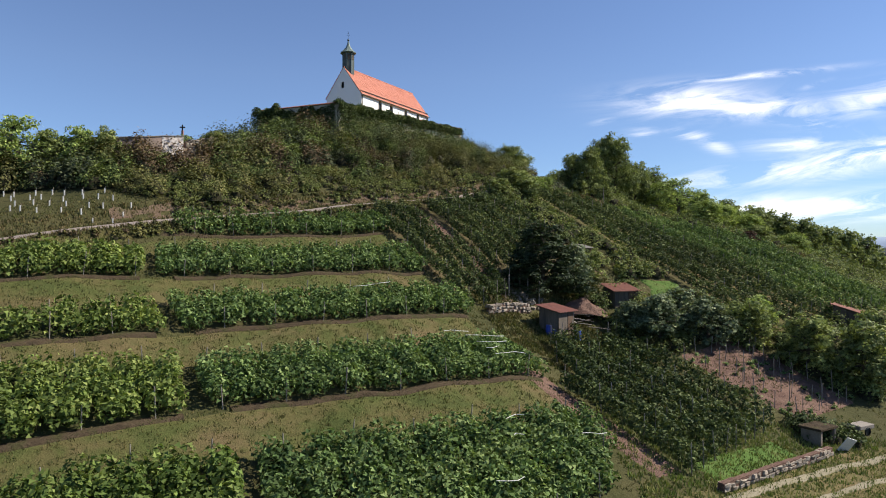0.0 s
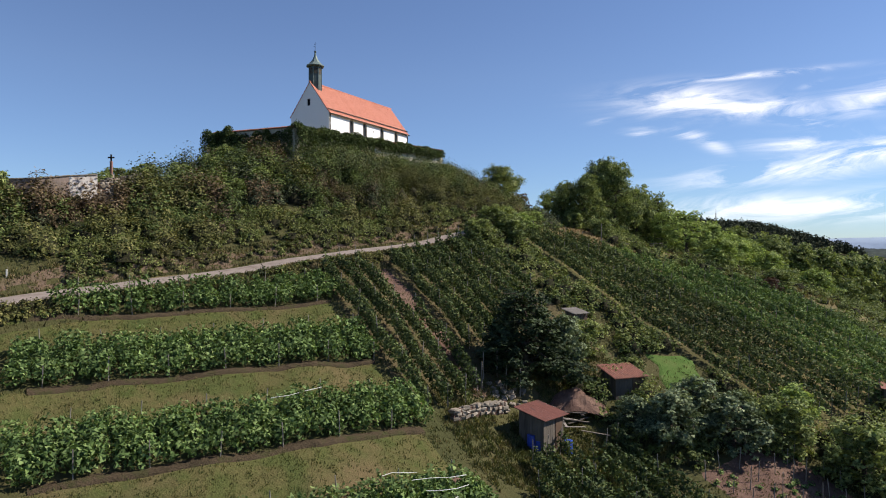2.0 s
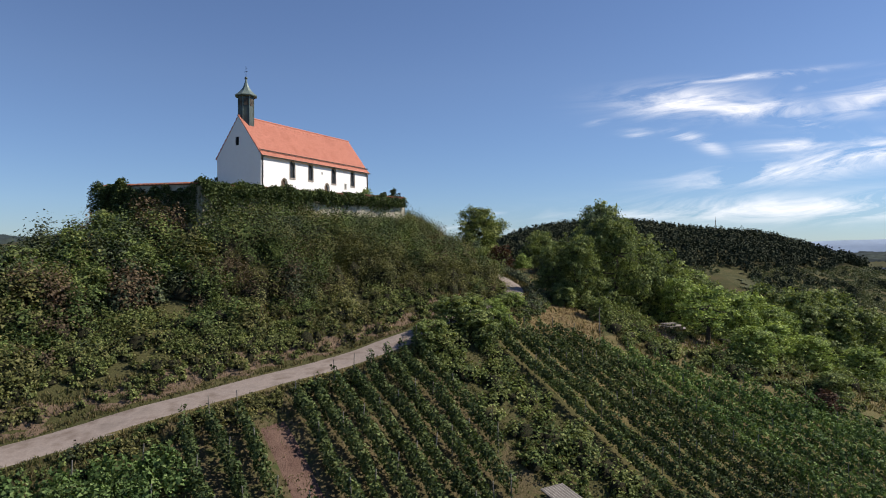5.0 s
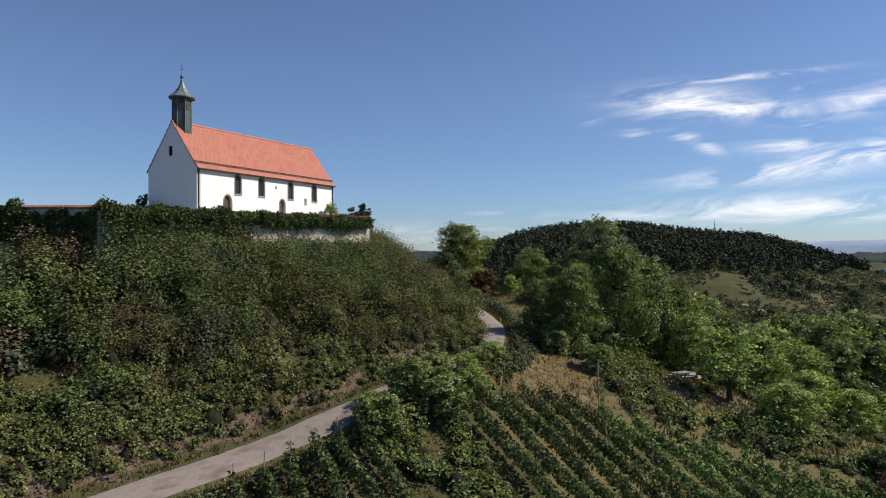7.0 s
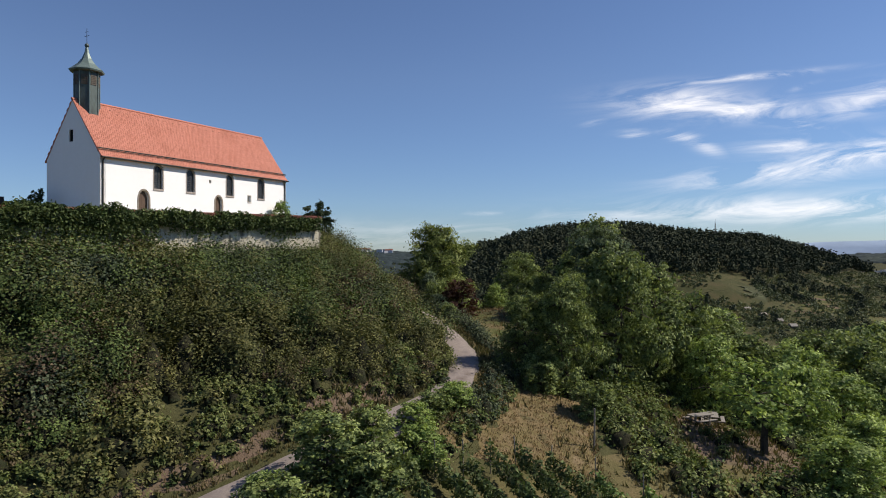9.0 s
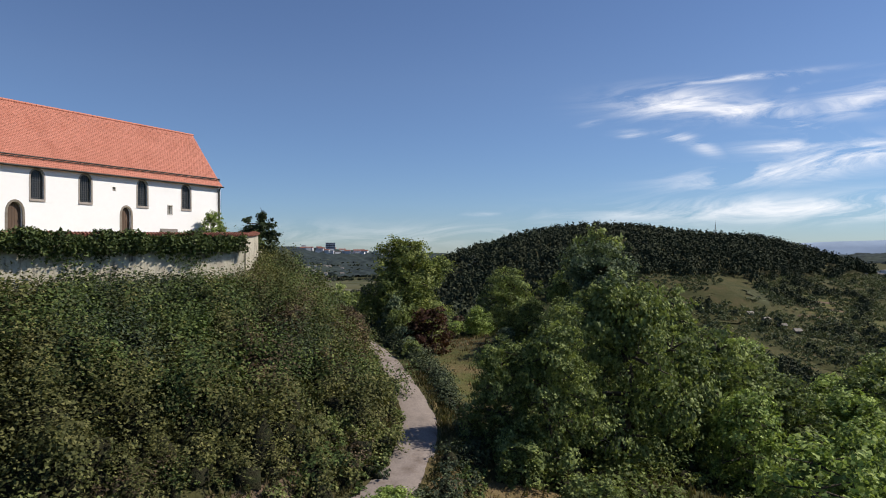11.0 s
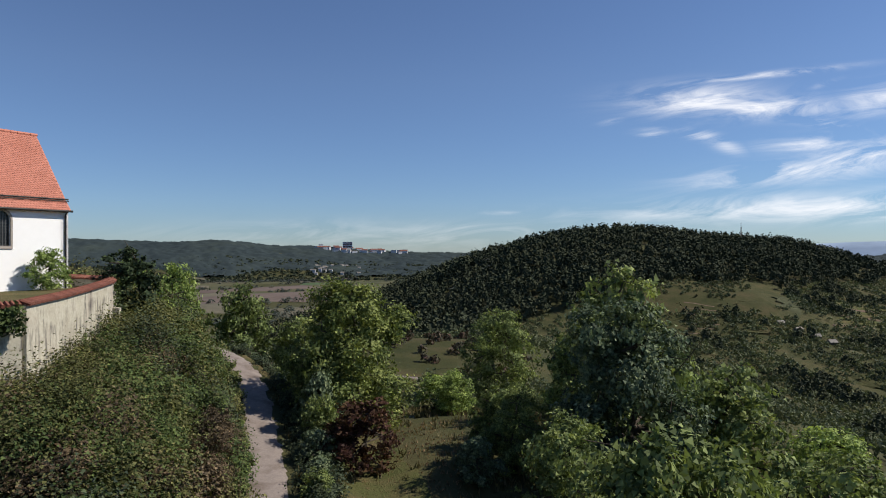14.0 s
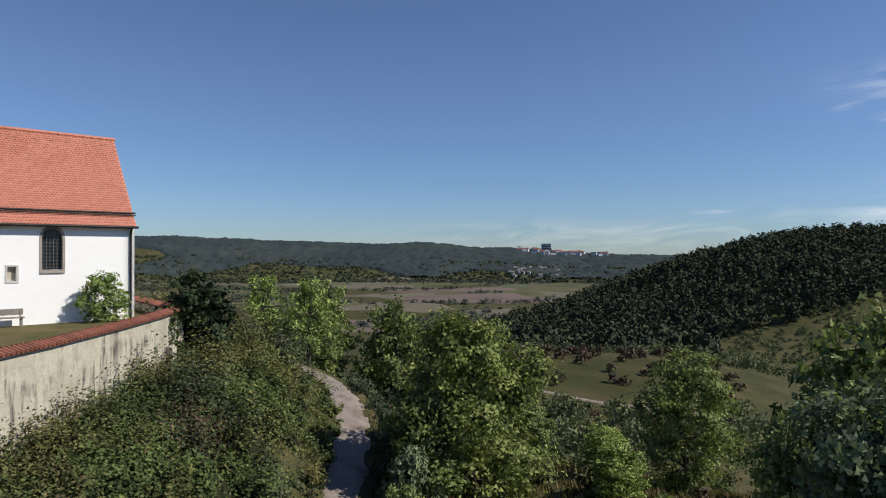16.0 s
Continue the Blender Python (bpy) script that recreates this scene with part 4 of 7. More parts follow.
def octagon(bm, levels, turn=22.5, cap=True):
    rings = []
    for z, r in levels:
        rings.append([bm.verts.new((TX + r * math.cos(radians(turn + 45 * k)), TY + r * math.sin(radians(turn + 45 * k)), z)) for k in range(8)])
    for a, b in zip(rings, rings[1:]):
        for k in range(8):
            bm.faces.new((a[k], a[(k + 1) % 8], b[(k + 1) % 8], b[k]))
    if cap:
        bm.faces.new(rings[-1])
    bmesh.ops.recalc_face_normals(bm, faces=bm.faces)
    return bm


part("shaft", octagon(bmesh.new(), [(8.3, 1.02), (12.85, 1.02)]), M_COPPER, turret)
for k in range(8):
    a = radians(22.5 + 45 * k)
    sb = bmesh.new()
    limb(sb, (TX + 1.03 * math.cos(a), TY + 1.03 * math.sin(a), 8.4), (TX + 1.03 * math.cos(a), TY + 1.03 * math.sin(a), 12.85), 0.045, 0.045, 5)
    part("corner_seam", sb, M_COPPER_G, turret)
    b = a + radians(22.5)
    lv = bmesh.new()
    for j in range(6):
        box(lv, -0.02, 0.03, -0.25, 0.25, 11.55 + 0.15 * j, 11.66 + 0.15 * j)
    bmesh.ops.transform(lv, matrix=Matrix.Translation((TX + 0.955 * math.cos(b), TY + 0.955 * math.sin(b), 0)) @ Matrix.Rotation(b, 4, "Z"), verts=lv.verts)
    part("louvre", lv, M_WOOD, turret)
part("spire", octagon(bmesh.new(), [(12.72, 1.0), (12.76, 1.40), (12.88, 1.46), (13.12, 1.14), (13.48, 0.76), (13.95, 0.42), (14.5, 0.2), (15.05, 0.10)]), M_COPPER_G, turret, "bell-shaped green copper spire")
ball = bmesh.new()
bmesh.ops.create_uvsphere(ball, u_segments=12, v_segments=8, radius=0.19, matrix=Matrix.Translation((TX, TY, 15.15)))
part("ball", ball, M_COPPER, turret)
cr = bmesh.new()
limb(cr, (TX, TY, 15.2), (TX, TY, 16.65), 0.025, 0.02, 6)
limb(cr, (TX, TY - 0.32, 16.0), (TX, TY + 0.32, 16.0), 0.02, 0.02, 6)
limb(cr, (TX, TY - 0.2, 16.35), (TX, TY + 0.2, 16.35), 0.02, 0.02, 6)
part("finial_cross", cr, M_IRON, turret)

# ---- churchyard terrace: its floor and retaining walls, in the chapel's own axes ----
OUTLINE = ((-14.9, -6.5), (13.5, -12.0), (22.2, -4.86), (24.2, -2.4), (24.9, 6.0), (24.0, 12.5), (-2.0, 12.6), (-14.2, 9.1))
floor_bm = bmesh.new()
top = [floor_bm.verts.new((x, y, -0.03)) for x, y in OUTLINE]
low = [floor_bm.verts.new((x, y, -5.5)) for x, y in OUTLINE]
floor_bm.faces.new(top)
for k in range(len(top)):
    floor_bm.faces.new((top[k], low[k], low[(k + 1) % len(top)], top[(k + 1) % len(top)]))
bmesh.ops.recalc_face_normals(floor_bm, faces=floor_bm.faces)
terrace = part("terrace", floor_bm, M_DRY, None)
terrace.matrix_world = CHAPEL
tagged(terrace, "level gravel and grass churchyard terrace", "terrace", kind="structure")


def wall_line(a):
    """Where the churchyard's south wall stands across the chapel's axis."""
    return np.interp(a, (-14.9, 13.5, 22.2, 24.2, 24.9), (-6.5, -12.0, -4.86, -2.4, 6.0))


def wall_run(name, pts, thick, label, material=M_WALLP, cap=True, n=None):
    """A retaining wall along points (x, y, z of foot, z of top) in the chapel's axes, with a tiled cap."""
    ob = thing(name, CHAPEL, label, "wall", kind="structure")
    for p, q in zip(pts, pts[1:]):
        d = Vector((q[0] - p[0], q[1] - p[1], 0)).normalized()
        s = Vector((d.y, -d.x, 0)) * thick / 2
        bm = bmesh.new()
        vs = [[bm.verts.new((e[0] + sg * s.x, e[1] + sg * s.y, z)) for sg in (-1, 1) for z in (e[2], e[3])] for e in (p, q)]
        a, b = vs
        for f in ((a[0], a[1], b[1], b[0]), (a[2], b[2], b[3], a[3]), (a[1], a[3], b[3], b[1]), (a[0], a[2], a[3], a[1]), (b[0], b[1], b[3], b[2])):
            bm.faces.new(f)
        bmesh.ops.recalc_face_normals(bm, faces=bm.faces)
        bmesh.ops.subdivide_edges(bm, edges=bm.edges, cuts=3, use_grid_fill=True)
        part("wall_face", bm, material, ob)
        if cap:
            length = math.hypot(q[0] - p[0], q[1] - p[1])
            m = int(length / 0.21)
            cap_me = None
            for k in range(m):
                for side in (-1, 1):
                    f = (k + 0.5) / m
                    c = Vector((p[0] + (q[0] - p[0]) * f, p[1] + (q[1] - p[1]) * f, p[3] + (q[3] - p[3]) * f))
                    if cap_me is None:
                        tb = bmesh.new()
                        for i in range(2):
                            limb(tb, (0, 0.0, 0.2 + 0.01 * i), (0, thick / 2 + 0.16, 0.05), 0.075, 0.09, 6)
                        cap_me = bpy.data.meshes.new("cap_tile")
                        tb.to_mesh(cap_me)
                        tb.free()
                        cap_me.materials.append(M_CAP)
                    o = new("cap_tile", cap_me)
                    o.parent = ob
                    ang = math.atan2(s.y * side, s.x * side) - math.pi / 2
                    o.matrix_local = Matrix.Translation(c) @ Matrix.Rotation(ang, 4, "Z")
            cb = bmesh.new()
            vs = [[cb.verts.new((e[0] + o_ * s.x * 1.5, e[1] + o_ * s.y * 1.5, e[3] + h)) for o_, h in ((-1, -0.02), (0, 0.10), (1, -0.02))] for e in (p, q)]
            a, b = vs
            for i in (0, 1):
                cb.faces.new((a[i], a[i + 1], b[i + 1], b[i]))
            cb.faces.new((a[0], b[0], b[2], a[2]))
            part("cap_bed", cb, M_TILE_OLD, ob)
    return ob


M_CAP = surface("wall_cap_tile", [(0.26, 0.085, 0.055), (0.34, 0.125, 0.08), (0.18, 0.075, 0.055)], 1.5, 14.0, 0.85, bump=0.4, depth=0.02, piece=0.35)
wall_run("churchyard_wall_south", [(-14.9, -6.5, -5.0, -0.25), (-1.0, -9.2, -5.0, -0.2), (13.5, -12.0, -5.0, 0.0)], 0.55, "weathered plaster retaining wall below an ivy hedge")
wall_run("churchyard_wall_southeast", [(13.5, -12.0, -5.0, 0.02), (16.5, -9.6, -4.8, 0.1), (19.5, -7.1, -4.6, 0.25), (22.2, -4.86, -4.2, 0.45)], 0.55, "weathered pale plaster wall with a red tile cap")
wall_run("churchyard_wall_east", [(22.2, -4.86, -4.2, 0.45), (24.2, -2.4, -4.0, 0.5), (24.9, 6.0, -4.0, 0.5), (24.0, 12.5, -4.0, 0.5)], 0.5, "churchyard wall of pale plaster with a tile cap")
wall_run("churchyard_wall_west", [(-14.9, -6.5, -5.5, -0.25), (-14.2, 9.1, -5.5, 0.3)], 0.5, "churchyard wall with a red tile cap")
wall_run("churchyard_wall_north", [(-14.2, 9.1, -5.5, 0.3), (-2, 12.6, -5.5, 0.5), (24.0, 12.6, -4.0, 0.5)], 0.5, "churchyard wall of pale plaster with a tile cap")
butt = boxes((-0.22, 0.22, -0.5, 0.3, -4.5, -1.6), (-0.2, 0.2, -0.3, 0.3, -1.6, -0.8), bevel=0.03)
part("buttress", butt, M_WALLP, None).matrix_world = CHAPEL @ pose(22.9, -4.6, -0.3, 0, 0, 40)
tagged(bpy.data.objects["buttress"], "sloping plaster buttress at the corner of the wall", "buttress", kind="structure")


def ivy_bank(x0, x1, y, z_lo, z_hi, depth, n, seed, label, turn=False, slope=0.0):
    """A thick hedge of ivy hanging over a wall top."""
    rng = np.random.RandomState(seed)
    t = rng.uniform(0, 1, n)
    a = rng.uniform(-0.35, 1.25, n) * math.pi
    lump = 1 + 0.16 * np.sin(t * (x1 - x0) * 1.3 + 1) + 0.12 * np.sin(t * (x1 - x0) * 3.1)
    rad = (rng.uniform(0.3, 1, n) ** 0.4) * lump
    c = np.stack([x0 + (x1 - x0) * t, y + np.cos(a) * depth * rad - depth * 0.1, (z_lo + z_hi) / 2 + np.sin(a) * (z_hi - z_lo) / 2 * rad], 1)
    hang = rng.uniform(0, 1, n) < 0.25
    c[hang, 2] -= rng.uniform(0, 1.0, hang.sum()) * (0.5 + 0.5 * np.sin(c[hang, 0] * 0.9))
    c[hang, 1] = y - depth * rng.uniform(0.45, 0.7, hang.sum())
    c += rng.normal(size=c.shape) * 0.07
    c[:, 1] += slope * (c[:, 0] - x0)
    if turn:
        c = c[:, [1, 0, 2]]
    ob = tagged(new("ivy_hedge", foliage("ivy_hedge", c, 0.16, M_IVY, rng, up=0.3)), label, "hedge", kind="stuff")
    ob.matrix_world = CHAPEL
    return ob


WALL_SLOPE = (-12.0 + 6.5) / (13.5 + 14.9)
ivy_bank(-15.2, 13.3, -6.5, -1.4, 0.12, 0.85, 26000, 3, "dark green ivy hedge spilling over the churchyard wall", slope=WALL_SLOPE)
ivy_bank(-15.4, -2.0, -6.6, -3.6, 0.1, 0.75, 13000, 4, "ivy curtain covering the corner of the churchyard wall", slope=WALL_SLOPE)
ivy_bank(4.6, 9.7, -15.0, -3.2, 0.5, 0.8, 8000, 5, "ivy mound on the corner of the churchyard wall", True)
ivy_bank(-4.4, -3.2, 23.3, -2.6, 0.5, 0.3, 700, 8, "ivy climbing the end of the wall", True)

ivy_bank(-6.4, 5.0, -15.0, -4.1, -0.35, 0.5, 10000, 6, "ivy curtain over the churchyard wall", True)
# bench in front of the south wall
bench = thing("bench", CHAPEL @ pose(16.5, -0.75, 0), "grey weathered wooden bench against the chapel wall", "bench")
part("seat", boxes((-0.9, 0.9, -0.25, 0.2, 0.42, 0.47), bevel=0.01), M_POST, bench)
part("backrest", boxes((-0.9, 0.9, 0.22, 0.27, 0.55, 0.85), bevel=0.01), M_POST, bench)
for x in (-0.8, 0.75):
    part("leg", boxes((x, x + 0.06, -0.2, -0.14, -0.05, 0.42)), M_POST, bench)
    part("leg", boxes((x, x + 0.06, 0.2, 0.26, -0.05, 0.85)), M_POST, bench)

# ---- cemetery wall, wayside cross ----
def stone_wall(name, pts, height, thick, label, stone=(0.5, 0.26), seed=1, lift=0.0):
    """Rough courses of separate stones along a line of the plan."""
    ob = thing(name, Matrix(), label, "wall", kind="structure")
    rng = np.random.RandomState(seed)
    shapes = []
    for k in range(5):
        bm = bmesh.new()
        bmesh.ops.create_cube(bm, size=1)
        bmesh.ops.bevel(bm, geom=bm.edges[:], offset=0.12, segments=1, affect="EDGES")
        for v in bm.verts:
            v.co += Vector(rng.uniform(-0.07, 0.07, 3))
        me = bpy.data.meshes.new("stone")
        bm.to_mesh(me)
        bm.free()
        me.materials.append(M_STONE)
        shapes.append(me)
    core = bmesh.new()
    for p, q in zip(pts, pts[1:]):
        length = math.hypot(q[0] - p[0], q[1] - p[1])
        ang = math.atan2(q[1] - p[1], q[0] - p[0])
        rows = max(1, int(height / stone[1]))
        n = int(length / 1.5) + 1
        for k in range(n):
            x, y = p[0] + (q[0] - p[0]) * (k + 0.5) / n, p[1] + (q[1] - p[1]) * (k + 0.5) / n
            g = ground1(x, y)
            s = len(core.verts)
            box(core, -length / n / 2, length / n / 2, -thick * 0.34, thick * 0.34, -0.5, height * 0.8)
            core.verts.ensure_lookup_table()
            bmesh.ops.transform(core, matrix=pose(x, y, g + lift, 0, 0, math.degrees(ang)), verts=core.verts[s:])
        for r in range(rows):
            d = rng.uniform(0, stone[0])
            while d < length:
                w = stone[0] * rng.uniform(0.45, 1.35)
                x, y = p[0] + (q[0] - p[0]) * d / length, p[1] + (q[1] - p[1]) * d / length
                o = new("stone", shapes[rng.randint(5)])
                o.parent = ob
                o.matrix_local = pose(x, y, ground1(x, y) + lift + stone[1] * (r + 0.5) + rng.uniform(-0.03, 0.03), rng.uniform(-11, 11), rng.uniform(-11, 11), math.degrees(ang) + rng.uniform(-16, 16)) @ Matrix.Diagonal((w * 0.97, thick * rng.uniform(0.75, 1.15), stone[1] * rng.uniform(0.6, 1.25), 1))
                d += w
    part("wall_core", core, M_SOIL, ob)
    return ob


M_OLDRENDER = surface("old_cement_render", [(0.27, 0.20, 0.17), (0.34, 0.26, 0.22), (0.23, 0.185, 0.155)], 0.6, 9.0, 0.95, bump=0.5, depth=0.03, stain=((0.16, 0.13, 0.11), 1.1, (1, 1, 0.3), 0.7))
M_FLAKE = surface("flaking_limewash", [(0.55, 0.50, 0.45), (0.66, 0.62, 0.58), (0.33, 0.25, 0.21)], 1.3, 6.0, 0.95, bump=0.8, depth=0.04, stain=((0.25, 0.18, 0.15), 1.7, (1, 1, 1), 0.95))
CEMETERY = ((-46.0, 73.0, 2.6), (-42.0, 71.8, 2.9), (-36.5, 70.6, 3.2), (-33.6, 71.6, 3.25), (-31.6, 73.4, 3.05), (-29.9, 75.1, 2.85))
cemetery = thing("cemetery_wall", Matrix(), "rendered cemetery wall with a flaking whitewashed stretch", "wall", kind="structure")
for k, ((x0, y0, h0), (x1, y1, h1)) in enumerate(zip(CEMETERY, CEMETERY[1:])):
    ang = math.atan2(y1 - y0, x1 - x0)
    sx_, sy_ = -math.sin(ang) * 0.25, math.cos(ang) * 0.25
    bm = bmesh.new()
    ends = [[bm.verts.new((x + sg * sx_, y + sg * sy_, ground1(x, y) + z)) for sg, z in ((-1, -0.6), (-1, h), (1, h), (1, -0.6))] for x, y, h in ((x0, y0, h0), (x1, y1, h1))]
    for j in range(4):
        bm.faces.new((ends[0][j], ends[0][(j + 1) % 4], ends[1][(j + 1) % 4], ends[1][j]))
    bm.faces.new(ends[0])
    bm.faces.new(ends[1][::-1])
    bmesh.ops.recalc_face_normals(bm, faces=bm.faces)
    part("wall_face", bm, M_FLAKE if k == 4 else M_OLDRENDER, cemetery, "flaking whitewashed face" if k == 4 else "")
    cb = bmesh.new()
    ends = [[cb.verts.new((x + sg * sx_ * 1.35, y + sg * sy_ * 1.35, ground1(x, y) + h + z)) for sg, z in ((-1, 0.004), (-1, 0.09), (1, 0.09), (1, 0.004))] for x, y, h in ((x0, y0, h0), (x1, y1, h1))]
    for j in range(4):
        cb.faces.new((ends[0][j], ends[0][(j + 1) % 4], ends[1][(j + 1) % 4], ends[1][j]))
    cb.faces.new(ends[0])
    cb.faces.new(ends[1][::-1])
    bmesh.ops.recalc_face_normals(cb, faces=cb.faces)
    part("coping", cb, M_STONE, cemetery)
stone_wall("rubble_wall", [(-29.8, 75.2), (-27.4, 79.5)], 2.5, 0.6, "rubble stone end of the cemetery wall", (0.55, 0.3), 3)

cx, cy = -35.2, 88.4
M_REDSTONE = surface("red_sandstone", [(0.26, 0.13, 0.10), (0.34, 0.18, 0.14)], 1.5, 12.0, 0.9, bump=0.3)
cross = thing("wayside_cross", Matrix.Translation((cx, cy, 33.5)), "red sandstone wayside cross with a dark crucifix", "cross")
part("pedestal", boxes((-0.26, 0.26, -0.26, 0.26, -1.0, 1.0), bevel=0.04), M_STONE, cross)
part("shaft", boxes((-0.13, 0.13, -0.12, 0.12, 1.0, 2.5), bevel=0.03), M_REDSTONE, cross)
part("upright", boxes((-0.08, 0.08, -0.07, 0.07, 2.5, 3.3), bevel=0.02), M_IRON, cross)
part("arm", boxes((-0.36, 0.36, -0.07, 0.07, 2.85, 3.02), bevel=0.02), M_IRON, cross)

# ---- vineyards ----
post_bm = bmesh.new()
limb(post_bm, (0, 0, -0.3), (0, 0, 1.0), 0.035, 0.03, 6)
POST_ME = bpy.data.meshes.new("post")
post_bm.to_mesh(POST_ME)
post_bm.free()
POST_ME.materials.append(M_POST)


def vine_row(u, v0, v1, material, height, dense, width, label, group, seed, gap=0.0, posts=4.5, leaf=0.24, drift=0.0):
    """One row of vines up the slope, from v0 to v1, with its stakes."""
    rng = np.random.RandomState(seed)
    n = int((v1 - v0) * dense)
    v = rng.uniform(v0, v1, n)
    if gap:
        keep = np.sin(v * 2.3 + seed) + np.sin(v * 5.7 + seed * 2) > -2 + gap
        v = v[keep]
        n = len(v)
    px, py = plot_xy(u + drift * (v - v0), v)
    v = v[road_side(px, py) < -2.7]
    n = len(v)
    if n < 60:
        return None
    v1 = float(v.max())
    # one bushy clump a plant, dark gaps between them
    space = 0.95
    k = np.round(v / space)
    tall = 0.72 + 0.4 * np.abs(np.sin(k * 12.9898 + seed * 4.1))
    v = np.clip(k * space + rng.normal(size=n) * 0.27, v0, v1)
    way = rng.normal(size=(n, 3)) * np.array([1.0, 1.0, 0.9])
    way /= np.linalg.norm(way, axis=1)[:, None]
    shell = rng.uniform(0.45, 1.0, n) ** 0.5
    off = way[:, 0] * shell * width * 2.3 + np.sin(k * 7.1 + seed * 3.3) * width * 0.7
    h = 0.5 + 0.5 * way[:, 2] * shell
    x, y = plot_xy(u + drift * (v - v0) + off, v + way[:, 1] * shell * 0.22)
    z = ground(x, y) + 0.2 + h * (height - 0.1) * tall
    lean = np.stack([UX * way[:, 0] + VX * way[:, 1], UY * way[:, 0] + VY * way[:, 1], way[:, 2] + 0.15], 1)
    bx, by = plot_xy(u, v0)
    base = np.array([float(bx), float(by), ground1(bx, by)])
    c = np.stack([x, y, z], 1) - base
    ob = thing("vine_row", Matrix.Translation(base), label, "vines", group)
    mesh_part("foliage", foliage("foliage", c, leaf, material, rng, up=0.2, out=lean * 0.9), ob)
    if posts:
        m = max(2, int((v1 - v0) / posts) + 1)
        for k in range(m):
            vv = v0 + (v1 - v0) * k / (m - 1)
            px, py = plot_xy(u + drift * (vv - v0), vv)
            o = new("stake", POST_ME)
            o.parent = ob
            o.matrix_local = Matrix.Translation(Vector((float(px), float(py), ground1(px, py))) - Vector(base)) @ pose(0, 0, 0, rng.uniform(-5, 5), rng.uniform(-5, 5), 0) @ Matrix.Diagonal((1, 1, height * rng.uniform(1.0, 1.25), 1))
    return ob


seed = 100
# terraced field: bands of rows between grass strips; the foot and head of each band along the contour
BAND_U = (-46, -32, -22, -12, 0)
BANDS = (((-24, -23.5, -22.5, -21, -18.8), (-10.6, -10.9, -12.0, -13.6, -14.0)), ((-6.4, -6.8, -7.1, -8.7, -8.4), (-0.8, -1.7, -3.0, -4.3, -4.3)), ((2.0, 1.7, 1.8, 0.6, 0.6), (5.6, 5.2, 5.0, 3.9, 3.5)),
         ((10.5, 9.7, 9.2, 8.5, 7.3), (14.0, 13.3, 12.6, 12.0, 10.8)), ((16.6, 16.5, 16.4, 16.2, 15.2), (17.0, 17.0, 17.1, 17.9, 18.6)))


def band_edge(bi, side, u):
    return np.interp(u, BAND_U, BANDS[bi][side])


for bi in range(len(BANDS)):
    u = -0.9 if bi > 0 else -2.6
    while u > -46:
        seed += 1
        left = u < -23
        lo, hi = float(band_edge(bi, 0, u)), float(band_edge(bi, 1, u))
        if bi == 0:
            lo += max(0.0, (u + 6) * 1.0)
        patchy = left and bi == 2
        if patchy:
            hi = lo + (2.3 if u > -30 else 1.4)
        if not -23.5 < u < -22.2 and not (bi == 4 and u < -20.0):
            vine_row(u, lo, hi, M_VINE_L if left else M_VINE, 1.4 if left else 1.3, 195 if left else 210, 0.33, "bright green bushy vine row on a grassy terrace" if left else "green bushy vine row on a grassy terrace",
                     "vine rows on the terraces", seed, posts=6.0 if seed % 3 == 0 else 0, gap=0.7 if patchy else 0.3 if left else 0.15, leaf=0.21 if left else 0.19)
        u -= 1.12
# steep parcel with open red soil
for u, v0, v1 in ((0.3, 2.0, 19.6), (2.0, 2.2, 19.9), (3.7, 2.6, 20.2), (5.3, 3.4, 12.0)):
    seed += 1
    vine_row(u, v0, v1, M_VINE_D, 1.75, 185, 0.17, "dark green trellised vine row running up the slope", "steep vine rows", seed, gap=0.3, posts=3.0, leaf=0.18)
for k in range(8):
    u = 7.6 + 1.6 * k
    seed += 1
    vine_row(u, 7.7 + 0.4 * k + (3 if k > 6 else 0), 20.6 + 0.5 * k, M_VINE_D, 1.75, 200, 0.17, "dark green trellised vine row running up the slope", "steep vine rows", seed, gap=0.15, posts=4.0, leaf=0.18)
# parcel below the shed
for k in range(9):
    u = 0.2 + 1.55 * k
    seed += 1
    vine_row(u, -20.0 + 0.35 * k, -6.5 + 0.45 * k - (3.2 if k < 2 else 0) + (2.0 if 2 < k < 6 else 0), M_VINE_D, 1.6, 160, 0.15, "dark green trellised vine row below the garden shed", "lower vine rows", seed, gap=0.1, posts=3.0, leaf=0.18)
# broad parcel beyond the scrub
for k in range(15):
    u = 27.0 + 1.75 * k
    top = 24.8 - max(0, u - 35) * 1.0
    seed += 1
    vine_row(u, -8.0 - 0.1 * k, max(top, 5), M_VINE_D if k < 6 else M_VINE, 1.65, 200, 0.15, "green trellised vine row on the broad slope", "upper vine rows", seed, gap=0.2, posts=5.0, leaf=0.17)

